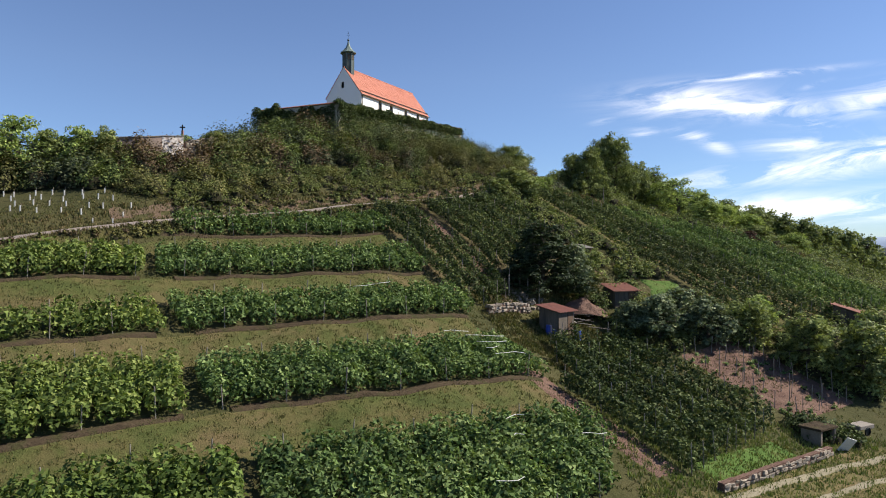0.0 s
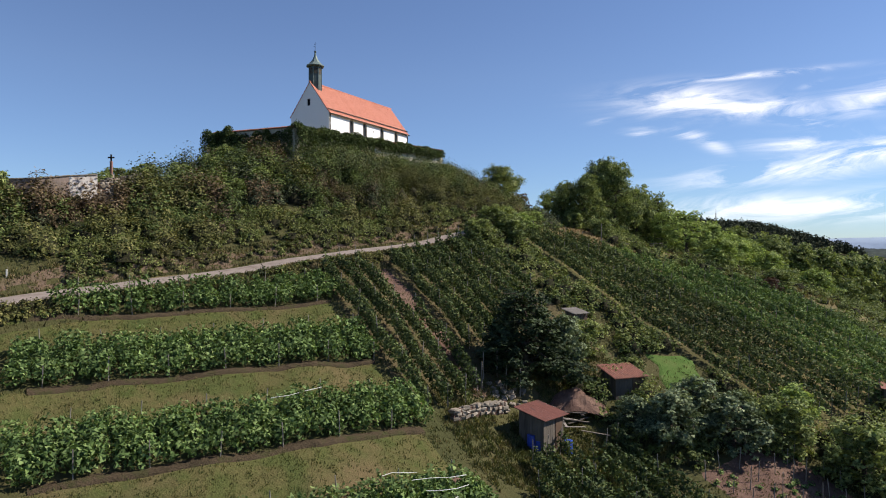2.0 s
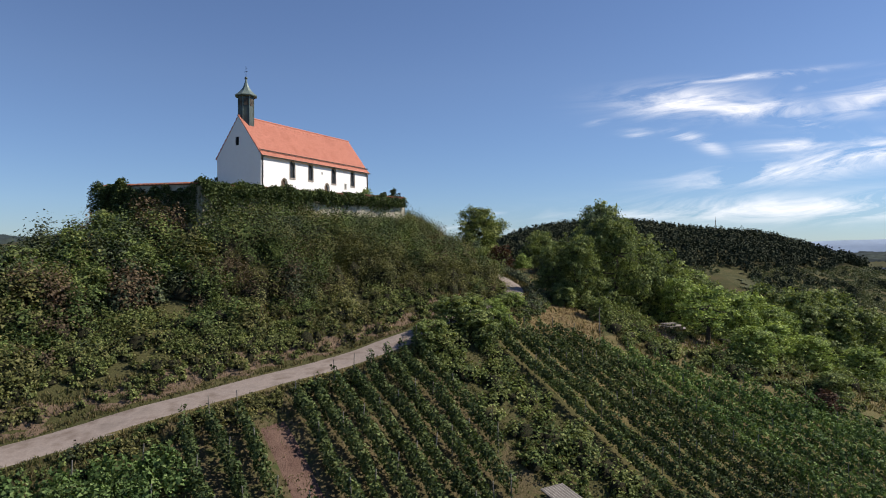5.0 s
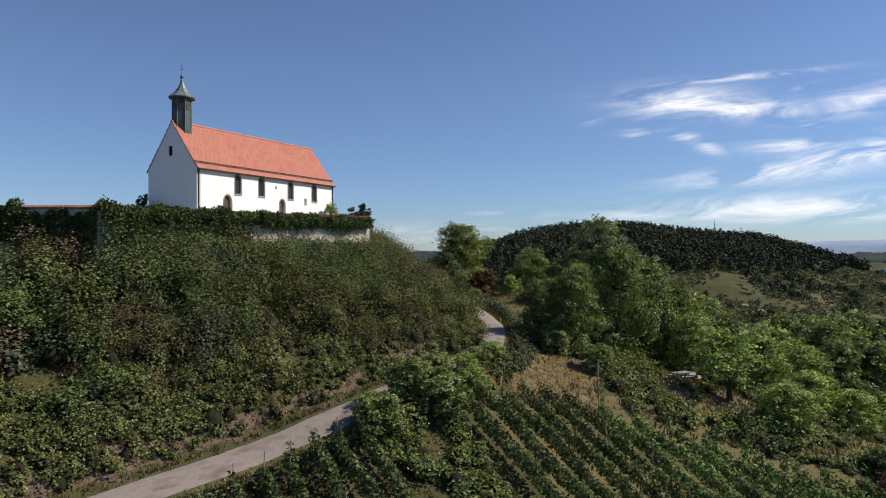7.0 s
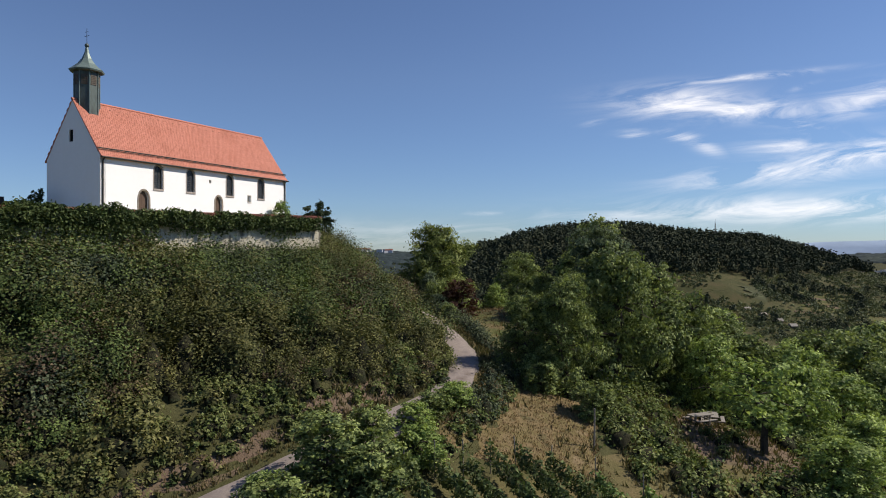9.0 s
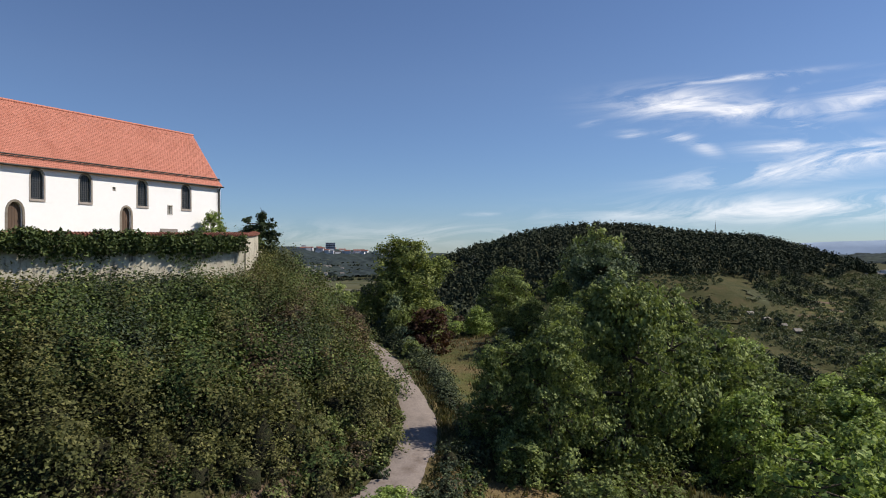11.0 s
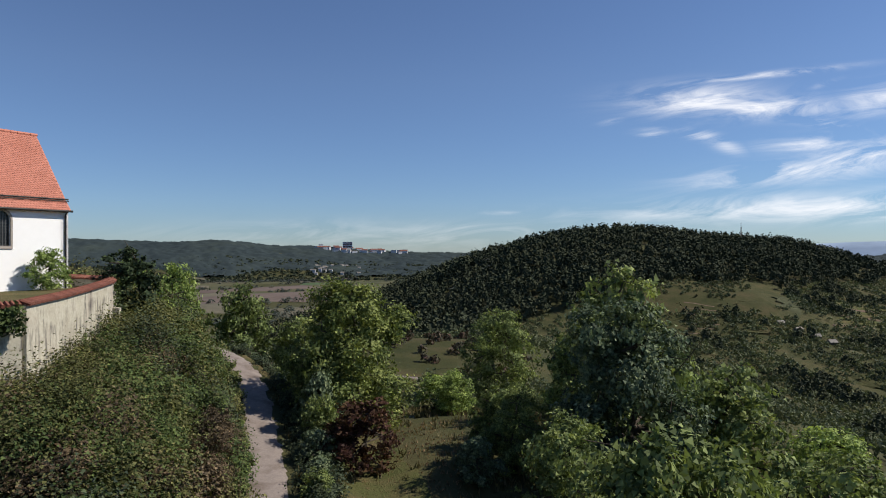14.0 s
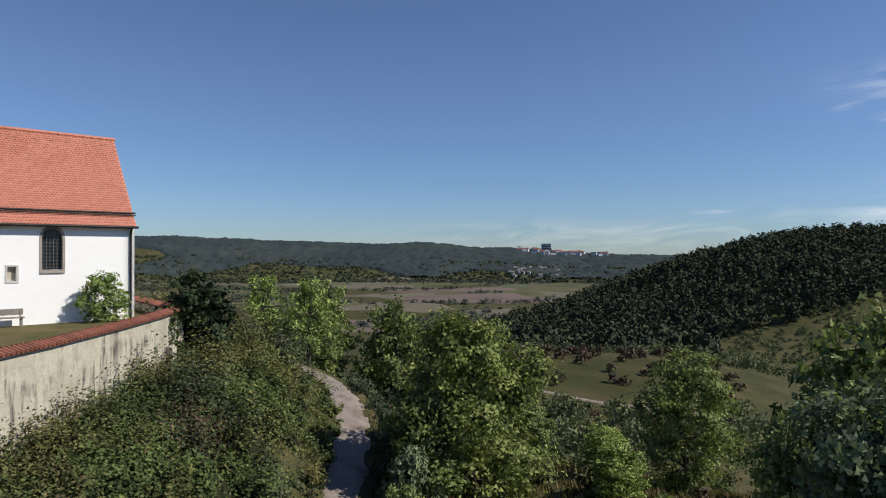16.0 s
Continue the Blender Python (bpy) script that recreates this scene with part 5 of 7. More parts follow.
# white binding tapes stretched over the vines
for k, (u0, u1, v_, h_) in enumerate(((-6.6, -4.6, -4.9, 1.5), (-5.2, -1.9, -5.6, 1.5), (-4.8, -2.2, -6.4, 1.45), (-4.6, -3.4, -7.2, 1.45), (-4.4, -1.7, -7.9, 1.4), (-8.9, -7.6, -14.8, 1.45), (-9.4, -8.8, -16.2, 1.4), (-5.4, -3.6, -17.2, 1.4), (-12.8, -11.2, -19.3, 1.4), (-9.8, -6.6, 3.0, 1.4))):
    tape_b = bmesh.new()
    ends = [plot_xy(u0 + (u1 - u0) * q, v_ + 0.12 * math.sin(5 * q + k)) for q in (0, 0.33, 0.66, 1.0)]
    for (xa, ya), (xb, yb) in zip(ends, ends[1:]):
        limb(tape_b, (xa, ya, ground1(xa, ya) + h_), (xb, yb, ground1(xb, yb) + h_), 0.018, 0.018, 5)
    tape = thing("binding_tape", Matrix(), "white binding tape stretched along the vine tops", "tape", "binding tapes")
    part("tape", tape_b, M_WHITE, tape)

# bare strips
draped("soil_strip", np.linspace(4.4, 7.0, 6), np.linspace(2.5, 20.3, 30), plot_xy, M_SOIL, 0.05, "bare red soil between the steep vine rows", "soil")
draped("soil_strip", np.linspace(-2.6, 0.4, 6), np.linspace(-20.0, -3.0, 30), plot_xy, M_SOIL, 0.05, "bare red soil path beside the vine rows", "soil")
draped("soil_plot", np.linspace(15.0, 24.0, 14), np.linspace(-18.0, -7.0, 16), plot_xy, M_SOIL, 0.05, "freshly dug red soil plot", "soil")
draped("vineyard_floor", np.linspace(-1.0, 20.5, 30), np.linspace(2.0, 24.0, 30), plot_xy, M_VSOIL, 0.03, "dry soil under the steep vines", "soil")
draped("vineyard_floor", np.linspace(26.5, 53.0, 30), np.linspace(-10.0, 25.5, 30), plot_xy, M_DRY, 0.03, "dry soil under the broad vineyard", "soil")
for bi in range(len(BANDS) - 1):
    draped("grass_strip", np.linspace(-46, -0.6, 70), np.linspace(0, 1, 9), lambda u, t, bi=bi: plot_xy(u, (band_edge(bi, 1, u) - 0.3) * (1 - t) + (band_edge(bi + 1, 0, u) + 0.2) * t), M_STRIP, 0.04, "dry grass strip between two vine terraces", "grass")
draped("verge", np.linspace(-20, 21, 50), np.linspace(0, 1, 5), lambda u, t: plot_xy(u, 20.6 + 0.2 * np.maximum(u, 0) + np.minimum(3.2, 0.006 * u * u) * (u < 0) * 1.7 + 1.5 * t), M_DRY, 0.04, "dry grass verge below the track", "grass")
draped("meadow", np.linspace(0, 1, 26), np.linspace(92.0, 102.5, 30), lambda t, v: (14.6 + (v - 94) * 0.22 + t * 9.0 + 0.9 * mottle(v, t * 9, 1.7, 3), v + t * 1.0 + 0.9 * mottle(t * 9, v, 1.9, 4)), M_STRAW, 0.05, "dry mown meadow beside the track", "grass")
draped("meadow", np.linspace(0, 1, 10), np.linspace(112.0, 140.0, 30), lambda t, v: (18.4 - (v - 112) * 0.27 + 5.5 * t + 0.8 * mottle(v, t * 5, 2.0, 5) * (0.3 + t), v), M_STRIP, 0.05, "dry orchard meadow beside the track", "grass")
draped("meadow", np.linspace(0, 1, 14), np.linspace(140.0, 154.0, 20), lambda t, v: (7.8 - (v - 140) * 0.62 + 6.5 * t + 0.7 * mottle(v, t * 5, 2.0, 5), v + 1.5 * t), M_STRIP, 0.05, "green grassy meadow beside the bend of the track", "grass")
draped("lawn", np.linspace(0, 10.5, 12), np.linspace(0.4, 3.0, 6), lambda a, b: (15.3 + 0.81 * a - 0.59 * b, 35.4 + 0.59 * a + 0.81 * b), M_LAWN, 0.05, "mown grass strip above a dry stone wall", "grass")

# young vines in white guards
for k in range(34):
    rr = random.Random(k)
    x, y = -41.5 + 1.55 * (k % 9) + rr.uniform(-0.4, 0.4), 57.0 + 1.5 * (k // 9) + 0.1 * (k % 9) + rr.uniform(-0.3, 0.3)
    g = thing("vine_guard", Matrix.Translation((x, y, ground1(x, y))), "white plastic guard round a newly planted vine", "vine guard", "vine guards")
    gb = bmesh.new()
    limb(gb, (0, 0, -0.1), (0, 0, 0.5), 0.065, 0.06, 8)
    part("tube", gb, M_WHITE, g)
    sb = bmesh.new()
    limb(sb, (0.09, 0, -0.2), (0.09, 0, 0.75), 0.015, 0.015, 5)
    part("stake", sb, M_POST, g)

# ---- thicket on the hill: uncountable low shrubs ----
def in_chapel_axes(x, y):
    ca, sa = math.cos(radians(61.05)), math.sin(radians(61.05))
    return (x + 14.0) * ca + (y - 112.06) * sa, -(x + 14.0) * sa + (y - 112.06) * ca


def shrubs(name, x, y, rad, per, leaf, material, label, seed, flat=0.95):
    """Bushes of several leafy shoots fanning out from the root, with gaps between the shoots."""
    rng = np.random.RandomState(seed)
    rad = np.minimum(rad, 2.6)
    n, shoots = len(x), 9
    each = max(4, per // shoots)
    z = ground(x, y)
    d = rng.normal(size=(n, shoots, 3))
    d[..., 2] = np.abs(d[..., 2]) * 1.1 + 0.25
    d /= np.linalg.norm(d, axis=2)[..., None]
    length = rad[:, None] * rng.uniform(0.68, 1.08, (n, shoots))
    t = rng.uniform(0.2, 1, (n, shoots, each)) ** 0.45
    c = d[:, :, None] * (length[..., None] * t)[..., None]
    c = c + np.clip(rng.normal(size=c.shape), -1.6, 1.6) * (rad[:, None, None] * (0.13 + 0.04 * t))[..., None]
    c[..., 2] = np.abs(c[..., 2]) * flat
    out = (c / (np.linalg.norm(c, axis=3)[..., None] + 1e-6)).reshape(-1, 3)
    root = np.stack([x, y, z + 0.05], 1)
    v, f = leaf_cards((c + root[:, None, None]).reshape(-1, 3), np.full(c.size // 3, leaf), rng, up=0.35, out=out * 1.35)
    # a twig core inside each bush, its dark colour painted as inner shade
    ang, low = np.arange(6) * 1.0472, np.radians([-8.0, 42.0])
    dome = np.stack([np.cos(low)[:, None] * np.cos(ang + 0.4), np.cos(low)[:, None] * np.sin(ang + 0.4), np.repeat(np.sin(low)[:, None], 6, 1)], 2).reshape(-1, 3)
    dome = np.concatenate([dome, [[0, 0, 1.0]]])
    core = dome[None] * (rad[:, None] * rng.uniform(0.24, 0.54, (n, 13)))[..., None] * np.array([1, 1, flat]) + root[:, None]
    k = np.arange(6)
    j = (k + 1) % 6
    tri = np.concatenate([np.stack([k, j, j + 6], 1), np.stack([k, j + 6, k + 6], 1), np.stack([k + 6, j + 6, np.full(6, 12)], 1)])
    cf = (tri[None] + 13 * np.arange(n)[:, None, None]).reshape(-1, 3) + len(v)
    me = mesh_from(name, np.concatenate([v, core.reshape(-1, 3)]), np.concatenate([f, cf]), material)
    me.materials.append(M_BUSH_SHADE)
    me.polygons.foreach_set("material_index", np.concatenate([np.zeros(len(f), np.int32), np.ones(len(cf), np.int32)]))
    return tagged(new(name, me), label, "shrubs", kind="stuff")


def graded_shrubs(name, x, y, rad, dense, leaf, label, seed, flat=1.1, bright=0.0, brown=0.0):
    """Mixed bushes, the larger ones with more leaves: dense leaves for a bush a metre in radius."""
    for lo, hi in ((0.0, 0.6), (0.6, 1.0), (1.0, 1.6), (1.6, 9.0)):
        i = (rad >= lo) & (rad < hi)
        if i.any():
            mixed_shrubs(name, x[i], y[i], rad[i], int(dense * min(2.3, rad[i].mean()) ** 1.7), leaf * (1.3 if lo > 1.5 else 1.0), label, seed, flat, bright, brown)


def mixed_shrubs(name, x, y, rad, per, leaf, label, seed, flat=1.1, bright=0.0, brown=0.0):
    """Bushes of four kinds growing through one another in drifts."""
    rng = np.random.RandomState(seed)
    drift = mottle(x, y, 6.5, seed) + 0.55 * mottle(x, y, 2.6, seed + 1) + rng.normal(size=len(x)) * 0.28 + bright
    dry = mottle(x, y, 9.0, seed + 2) + 0.4 * mottle(x, y, 3.0, seed + 3) + rng.normal(size=len(x)) * 0.25 + brown
    kind = np.where(dry > 0.50, 3, np.where(drift > 0.32, 2, np.where(drift > -0.25, 1, 0)))
    for k, (m, what) in enumerate(((M_SH_DARK, "dark blackthorn bushes"), (M_SH_MID, "green brambles and dogwood"), (M_SH_OLIVE, "olive-yellow hazel bushes"), (M_SH_BROWN, "browning dry brambles"))):
        i = np.where(kind == k)[0]
        if len(i):
            shrubs(name, x[i], y[i], rad[i], per, leaf, m, what + " " + label, seed + 10 + k, flat)


rng0 = np.random.RandomState(77)
sx, sy = rng0.uniform(-62, 18, 26000), rng0.uniform(60, 152, 26000)
side = road_side(sx, sy)
a, b = in_chapel_axes(sx, sy)
db = b - wall_line(a)
open_slope = (side > np.where(sy > 99, 1.0, 2.6) + 0.5 * waves(sx, sy, 7, 12)) & ~((a > -16.0) & (a < 25.8) & (db > -0.8)) & (b < 9)
behind_wall = (sx < -27.5) & (sy > np.where(sx > -33.6, 71.0 + (sx + 33.6) * 1.25, 70.2 + (sx + 33.6) * 0.2))
young = (sx < -26) & (sy < 63.2)
by_wall = (db > -4.2) & (a > -17) & (a < 25)
ok = open_slope & ~behind_wall & ~young & ~by_wall & (mottle(sx, sy, 2.7, 19) > -0.62)
keep = np.where(ok)[0][:4600]
kx, ky = sx[keep], sy[keep]
lot_ = rng0.uniform(0, 1, len(keep))
size = np.where(lot_ < 0.66, rng0.uniform(0.35, 0.65, len(keep)), np.where(lot_ < 0.91, rng0.uniform(0.8, 1.3, len(keep)), rng0.uniform(1.7, 2.5, len(keep)))) * (1 + 0.35 * mottle(kx, ky, 5, 9) + 0.45 * mottle(kx, ky, 2.7, 19)) * np.clip(side[keep] / 6, 0.42, 1) * (1 + 0.5 * smooth((-kx - 30) / 8))
herbs = side[keep] < np.where(kx < -8, 9.5, 6.0) + 3.0 * mottle(kx, ky, 9, 3)
near_ = (kx > -13) & (ky > 84)
for i, per_, leaf_ in ((~herbs & ~near_, 120, 0.15), (~herbs & near_, 200, 0.105)):
    graded_shrubs("thicket", kx[i], ky[i], size[i], per_, leaf_, "in the dense thicket on the steep slope", 7, 1.45, 0.18 if per_ > 150 else 0.05, 0.1 if per_ > 150 else -0.25)
hb = np.where(herbs)[0]
soft = hb[(mottle(kx[hb], ky[hb], 5, 61) + 0.5 * rng0.normal(size=len(hb))) > -0.25]
hard = np.setdiff1d(hb, soft)
shrubs("tall_herbs", kx[soft], ky[soft], np.clip(size[soft], 0.4, 1.1), 108, 0.125, M_HERB, "yellow-green tall herbs and grasses above the track", 16, 1.1)
graded_shrubs("wayside_thicket", kx[hard], ky[hard], size[hard], 110, 0.14, "and tall herbs above the track", 17, 1.0, 0.5, -0.3)
# shrubs crowding the foot of the churchyard wall, leaving its upper part bare
wa = rng0.uniform(-16.5, 25.0, 1500)
wd = rng0.uniform(0.75, 5.0, 1500)
wb_ = wall_line(wa) - wd
wx, wy = -14.0 + 0.484 * wa - 0.875 * wb_, 112.06 + 0.875 * wa + 0.484 * wb_
reach = 41.55 - 1.65 - 0.2 * wd + np.interp(wa, (12, 14, 19, 23), (0.0, 0.3, 0.45, 0.7)) + 0.35 * mottle(wx, wy, 2.2, 4) - ground(wx, wy)
wi = np.where((reach > 0.5) & (road_side(wx, wy) > 1.3))[0]
wr = np.clip(reach, 0.6, 3.8) * rng0.uniform(0.62, 0.86, len(wa))
for i, per_, leaf_ in ((wi[wa[wi] < 8][:330], 160, 0.155), (wi[wa[wi] >= 8][:260], 400, 0.095)):
    mixed_shrubs("wall_foot_thicket", wx[i], wy[i], wr[i], per_, leaf_, "crowding the foot of the churchyard wall", 27, 1.15, 0.1, -0.3)
# taller growth on the eastern shoulder
bx_, by_ = rng0.uniform(-2, 17, 5000), rng0.uniform(98, 147, 5000)
bs = road_side(bx_, by_)
a, b = in_chapel_axes(bx_, by_)
shoulder = (bs > 1.3) & (b - wall_line(a) < -2.0) & (b < 8)
kk = np.where(shoulder)[0][:520]
grow = np.where(rng0.uniform(0, 1, len(kk)) < 0.72, rng0.uniform(0.45, 0.85, len(kk)), rng0.uniform(1.5, 2.4, len(kk))) * np.clip(bs[kk] / 4, np.interp(by_[kk], (124, 132), (0.8, 0.5)), 1) * (1 + 0.3 * mottle(bx_[kk], by_[kk], 5, 8) + 0.4 * mottle(bx_[kk], by_[kk], 2.4, 28))
graded_shrubs("shoulder_thicket", bx_[kk], by_[kk], grow, 260, 0.095, "on the shoulder below the churchyard", 37, 1.35, 0.2, -0.12)
bx_, by_ = rng0.uniform(8.4, 12.0, 26), rng0.uniform(106, 123, 26)
bx_ = np.minimum(bx_, np.interp(by_, (104, 112, 118, 123), (12.8, 12.4, 11.4, 9.9)))
mixed_shrubs("wayside_bushes", bx_, by_, rng0.uniform(1.5, 2.3, len(bx_)), 520, 0.1, "browning above the gravel track", 57, 1.45, 0.1, 0.6)
bx_, by_ = rng0.uniform(-34, -20, 400), rng0.uniform(74, 100, 400)
kk = np.where((bx_ > -27.5) & (by_ < 96))[0][:70]
shrubs("wall_thicket", bx_[kk], by_[kk], rng0.uniform(1.2, 2.0, len(kk)), 420, 0.14, M_SH_MID, "tall green bushes in front of the cemetery wall", 10)
bx_, by_ = rng0.uniform(-66, -35.5, 130), rng0.uniform(64.5, 69, 130)
graded_shrubs("wall_thicket", bx_, by_, rng0.uniform(0.9, 2.4, len(bx_)), 120, 0.18, "in front of the cemetery wall", 11)
hk = rng0.randint(60, 285, 620)
hd = np.gradient(ROAD_LINE, axis=0)[hk]
hd /= np.hypot(hd[:, 0], hd[:, 1])[:, None]
ho = rng0.uniform(2.6, 3.7, 620)
hx_, hy_ = ROAD_LINE[hk][:, 0] + hd[:, 1] * ho, ROAD_LINE[hk][:, 1] - hd[:, 0] * ho
mixed_shrubs("verge_herbs", hx_, hy_, rng0.uniform(0.26, 0.56, 620), 60, 0.12, "and tall weeds on the verge below the track", 47, 1.2, 0.4)
# scrub between the parcels and along their edges
sx, sy = rng0.uniform(5, 75, 9000), rng0.uniform(48, 125, 9000)
du, dv = (sx - OX) * UX + (sy - OY) * UY, (sx - OX) * VX + (sy - OY) * VY
zone = ((du > 19.8) & (du < 25.8) & (dv > -2) & (dv < 24.5)) | ((du > 53.5) & (du < 75) & (dv > -12) & (dv < 25)) | ((du > 13.5) & (du < 26) & (dv > -7) & (dv < 3)) | ((du > 40) & (dv > 25.5 - (du - 38)) & (dv < 32)) | ((du > 24) & (du < 60) & (dv < -9) & (dv > -18)) | ((sy > 103) & (sx > 25) & (sx < 48) & (sy < 124))
zone &= np.abs(road_side(sx, sy)) > 2.2
zone &= ~((sx > 30.5) & (sx < 40.5) & (sy > 96.5) & (sy < 108) & (rng0.uniform(0, 1, len(sx)) < 0.92))
zone &= ~((sx > 41) & (sx < 57) & (sy > 86) & (sy < 104) & (rng0.uniform(0, 1, len(sx)) < 0.75)) & ~((sx > 19.5) & (sx < 25) & (sy > 62.5) & (sy < 68.5))
zone &= ~((sx > 13.5) & (sx < 25) & (sy > 91) & (sy < 103))
zx, zy = sx[zone][:2300], sy[zone][:2300]
M_SCRUB = leaf_material("scrub_leaf", [(0.084, 0.126, 0.033), (0.142, 0.196, 0.052), (0.215, 0.259, 0.084)], 0.1, 0.35, ((0.13, 0.14, 0.045), (0.10, 0.15, 0.04)))
zr = np.where(rng0.uniform(0, 1, len(zx)) < 0.75, rng0.uniform(0.6, 1.1, len(zx)), rng0.uniform(1.2, 2.0, len(zx)))
low = rng0.uniform(0, 1, len(zx)) < 0.82
shrubs("scrub", zx[low], zy[low], zr[low], 110, 0.17, M_SCRUB, "yellow-green scrub between the vineyards", 8, 1.05)
shrubs("scrub", zx[~low], zy[~low], zr[~low], 110, 0.16, M_SH_MID, "dark green brambles between the vineyards", 18, 1.05)

# ---- garden sheds ----
def shed(name, x, y, turn, w, d, h, rise, label, roof_material, boards=9, sunk=0.05):
    """A boarded hut with a single-pitch roof of profiled sheets, on the slope."""
    ob = thing(name, pose(x, y, ground1(x, y) - sunk, 0, 0, turn), label, "shed")
    for side, (x0, x1, y0, y1) in enumerate(((-w / 2, w / 2, -d / 2, -d / 2 + 0.04), (-w / 2, w / 2, d / 2 - 0.04, d / 2), (-w / 2, -w / 2 + 0.04, -d / 2 + 0.05, d / 2 - 0.05), (w / 2 - 0.04, w / 2, -d / 2 + 0.05, d / 2 - 0.05))):
        along_x = side < 2
        lo, hi = (x0, x1) if along_x else (y0, y1)
        for k in range(boards):
            p, q = lo + (hi - lo) * k / boards + 0.006, lo + (hi - lo) * (k + 1) / boards - 0.006
            my = (y0 + y1) / 2 if along_x else (p + q) / 2
            top = h + rise * (my + d / 2) / d - 0.05
            part("board", boxes((*((p, q, y0, y1) if along_x else (x0, x1, p, q)), -0.7, top)), M_WOOD, ob)
    # near-black block painted as the unlit inside of the hut
    part("dark_fill", boxes((-w / 2 + 0.06, w / 2 - 0.06, -d / 2 + 0.06, d / 2 - 0.06, -0.6, h - 0.1)), M_DARK, ob)
    tilt = math.degrees(math.atan2(rise, d))
    rf = bmesh.new()
    n = int((w + 0.5) / 0.22)
    verts = []
    for k in range(n * 2 + 1):
        xx = -w / 2 - 0.25 + (w + 0.5) * k / (n * 2)
        zz = 0.05 if k % 2 else 0.0
        verts.append([rf.verts.new((xx, yy, h + rise * (yy + d / 2) / d + zz + e)) for yy, e in ((-d / 2 - 0.3, 0), (d / 2 + 0.25, 0), (d / 2 + 0.25, -0.05), (-d / 2 - 0.3, -0.05))])
    for p, q in zip(verts, verts[1:]):
        for k in range(4):
            rf.faces.new((p[k], p[(k + 1) % 4], q[(k + 1) % 4], q[k]))
    bmesh.ops.recalc_face_normals(rf, faces=rf.faces)
    part("roof", rf, roof_material, ob)
    door = part("door", boxes((w * 0.08, w * 0.08 + 0.75, -d / 2 - 0.03, -d / 2 - 0.005, 0.0, h * 0.92)), M_DOOR, ob)
    part("handle", boxes((w * 0.08 + 0.62, w * 0.08 + 0.66, -d / 2 - 0.07, -d / 2 - 0.03, 0.9, 1.05)), M_IRON, door)
    return ob


shed("garden_shed", 9.8, 56.4, 46, 2.3, 2.0, 2.15, 0.4, "grey boarded garden shed with a rusty red roof", M_RUST, sunk=0.15)
shed("tool_hut", 15.0, 70.6, 32, 1.3, 1.2, 1.35, 0.25, "small dark wooden tool hut with a grey roof", M_POST, 6)
shed("tiled_hut", 17.2, 63.4, 20, 2.6, 2.0, 1.2, 0.5, "low hut with a red tiled roof among bushes", M_TILE_OLD, 7)
shed("orchard_hut", 41.0, 66.0, 60, 3.2, 2.8, 2.0, 0.9, "orchard hut with a brown tiled roof on the slope", M_TILE_OLD, 9, sunk=1.2)
for k, (x, y, s) in enumerate(((9.0, 55.5, 1.0), (9.5, 55.3, 0.9), (11.6, 56.2, 1.0))):
    b = thing("rain_barrel", pose(x, y, ground1(x, y)) @ Matrix.Diagonal((s, s, s, 1)), "blue plastic rain barrel beside the shed", "barrel", "rain barrels")
    bb = bmesh.new()
    for z0, z1, r0, r1 in ((-0.1, 0.15, 0.25, 0.28), (0.15, 0.45, 0.28, 0.29), (0.45, 0.8, 0.29, 0.26)):
        limb(bb, (0, 0, z0), (0, 0, z1), r0, r1, 14)
    part("drum", bb, M_BLUE, b)
    lb = bmesh.new()
    limb(lb, (0, 0, 0.8), (0, 0, 0.85), 0.28, 0.27, 14)
    part("lid", lb, M_BLUE, b)
stone_wall("dry_stone_wall", [(15.0, 35.3), (21.3, 40.0), (25.3, 42.8)], 0.7, 0.5, "low dry stone wall beside the farm track", seed=4)
stone_wall("dry_stone_wall", [(3.8, 55.2), (5.4, 56.6), (7.6, 58.4)], 0.9, 0.5, "tumbled dry stone wall beside the garden shed", seed=6)

# ---- woods and far country ----
def canopy(name, x, y, height, width, per, leaf, material, label, seed, pointed=0.0, up_=0.4):
    """Far woods: crowns of loose leaf masses, every tree its own height and shape."""
    rng = np.random.RandomState(seed)
    n = len(x)
    z = ground(x, y)
    hh, ww = height * rng.uniform(0.65, 1.25, n), width * rng.uniform(0.7, 1.3, n)
    d = rng.normal(size=(n, per, 3))
    d /= np.linalg.norm(d, axis=2)[..., None]
    up = np.abs(d[..., 2])
    r = rng.uniform(0.55, 1.0, (n, per))
    wide = 1 - pointed * up
    c = np.stack([x[:, None] + d[..., 0] * ww[:, None] * r * wide, y[:, None] + d[..., 1] * ww[:, None] * r * wide, z[:, None] + hh[:, None] * (0.25 + 0.75 * up * r)], 2)
    return tagged(new(name, foliage(name, c.reshape(-1, 3), leaf, material, rng, up=up_, out=(d * np.array([1, 1, 0.6])).reshape(-1, 3) * 2.6)), label, "woods", kind="stuff")


rng1 = np.random.RandomState(5)
fx, fy = rng1.uniform(-260, 800, 90000), rng1.uniform(330, 1050, 90000)
ridge, ra, rb_ = wooded_ridge(fx, fy)
fz = ground(fx, fy)
wood = (fz > 12 + np.clip(ra, -330, 60) * 0.15 + 9 * mottle(fx, fy, 80, 3)) & (rb_ < 120) & ~((np.abs(fx - 10) < 75) & (fy < 345)) & ~((fx > 48) & (fx < 262) & (fy < 500 + (fx - 60) * 0.38 + 12 * mottle(fx, fy, 30, 5)))
wi = np.where(wood)[0][:7000]
canopy("forest", fx[wi], fy[wi], 11.5, 4.8, 46, 1.6, M_FOREST, "dark mixed forest covering the long ridge", 12, 0.4)
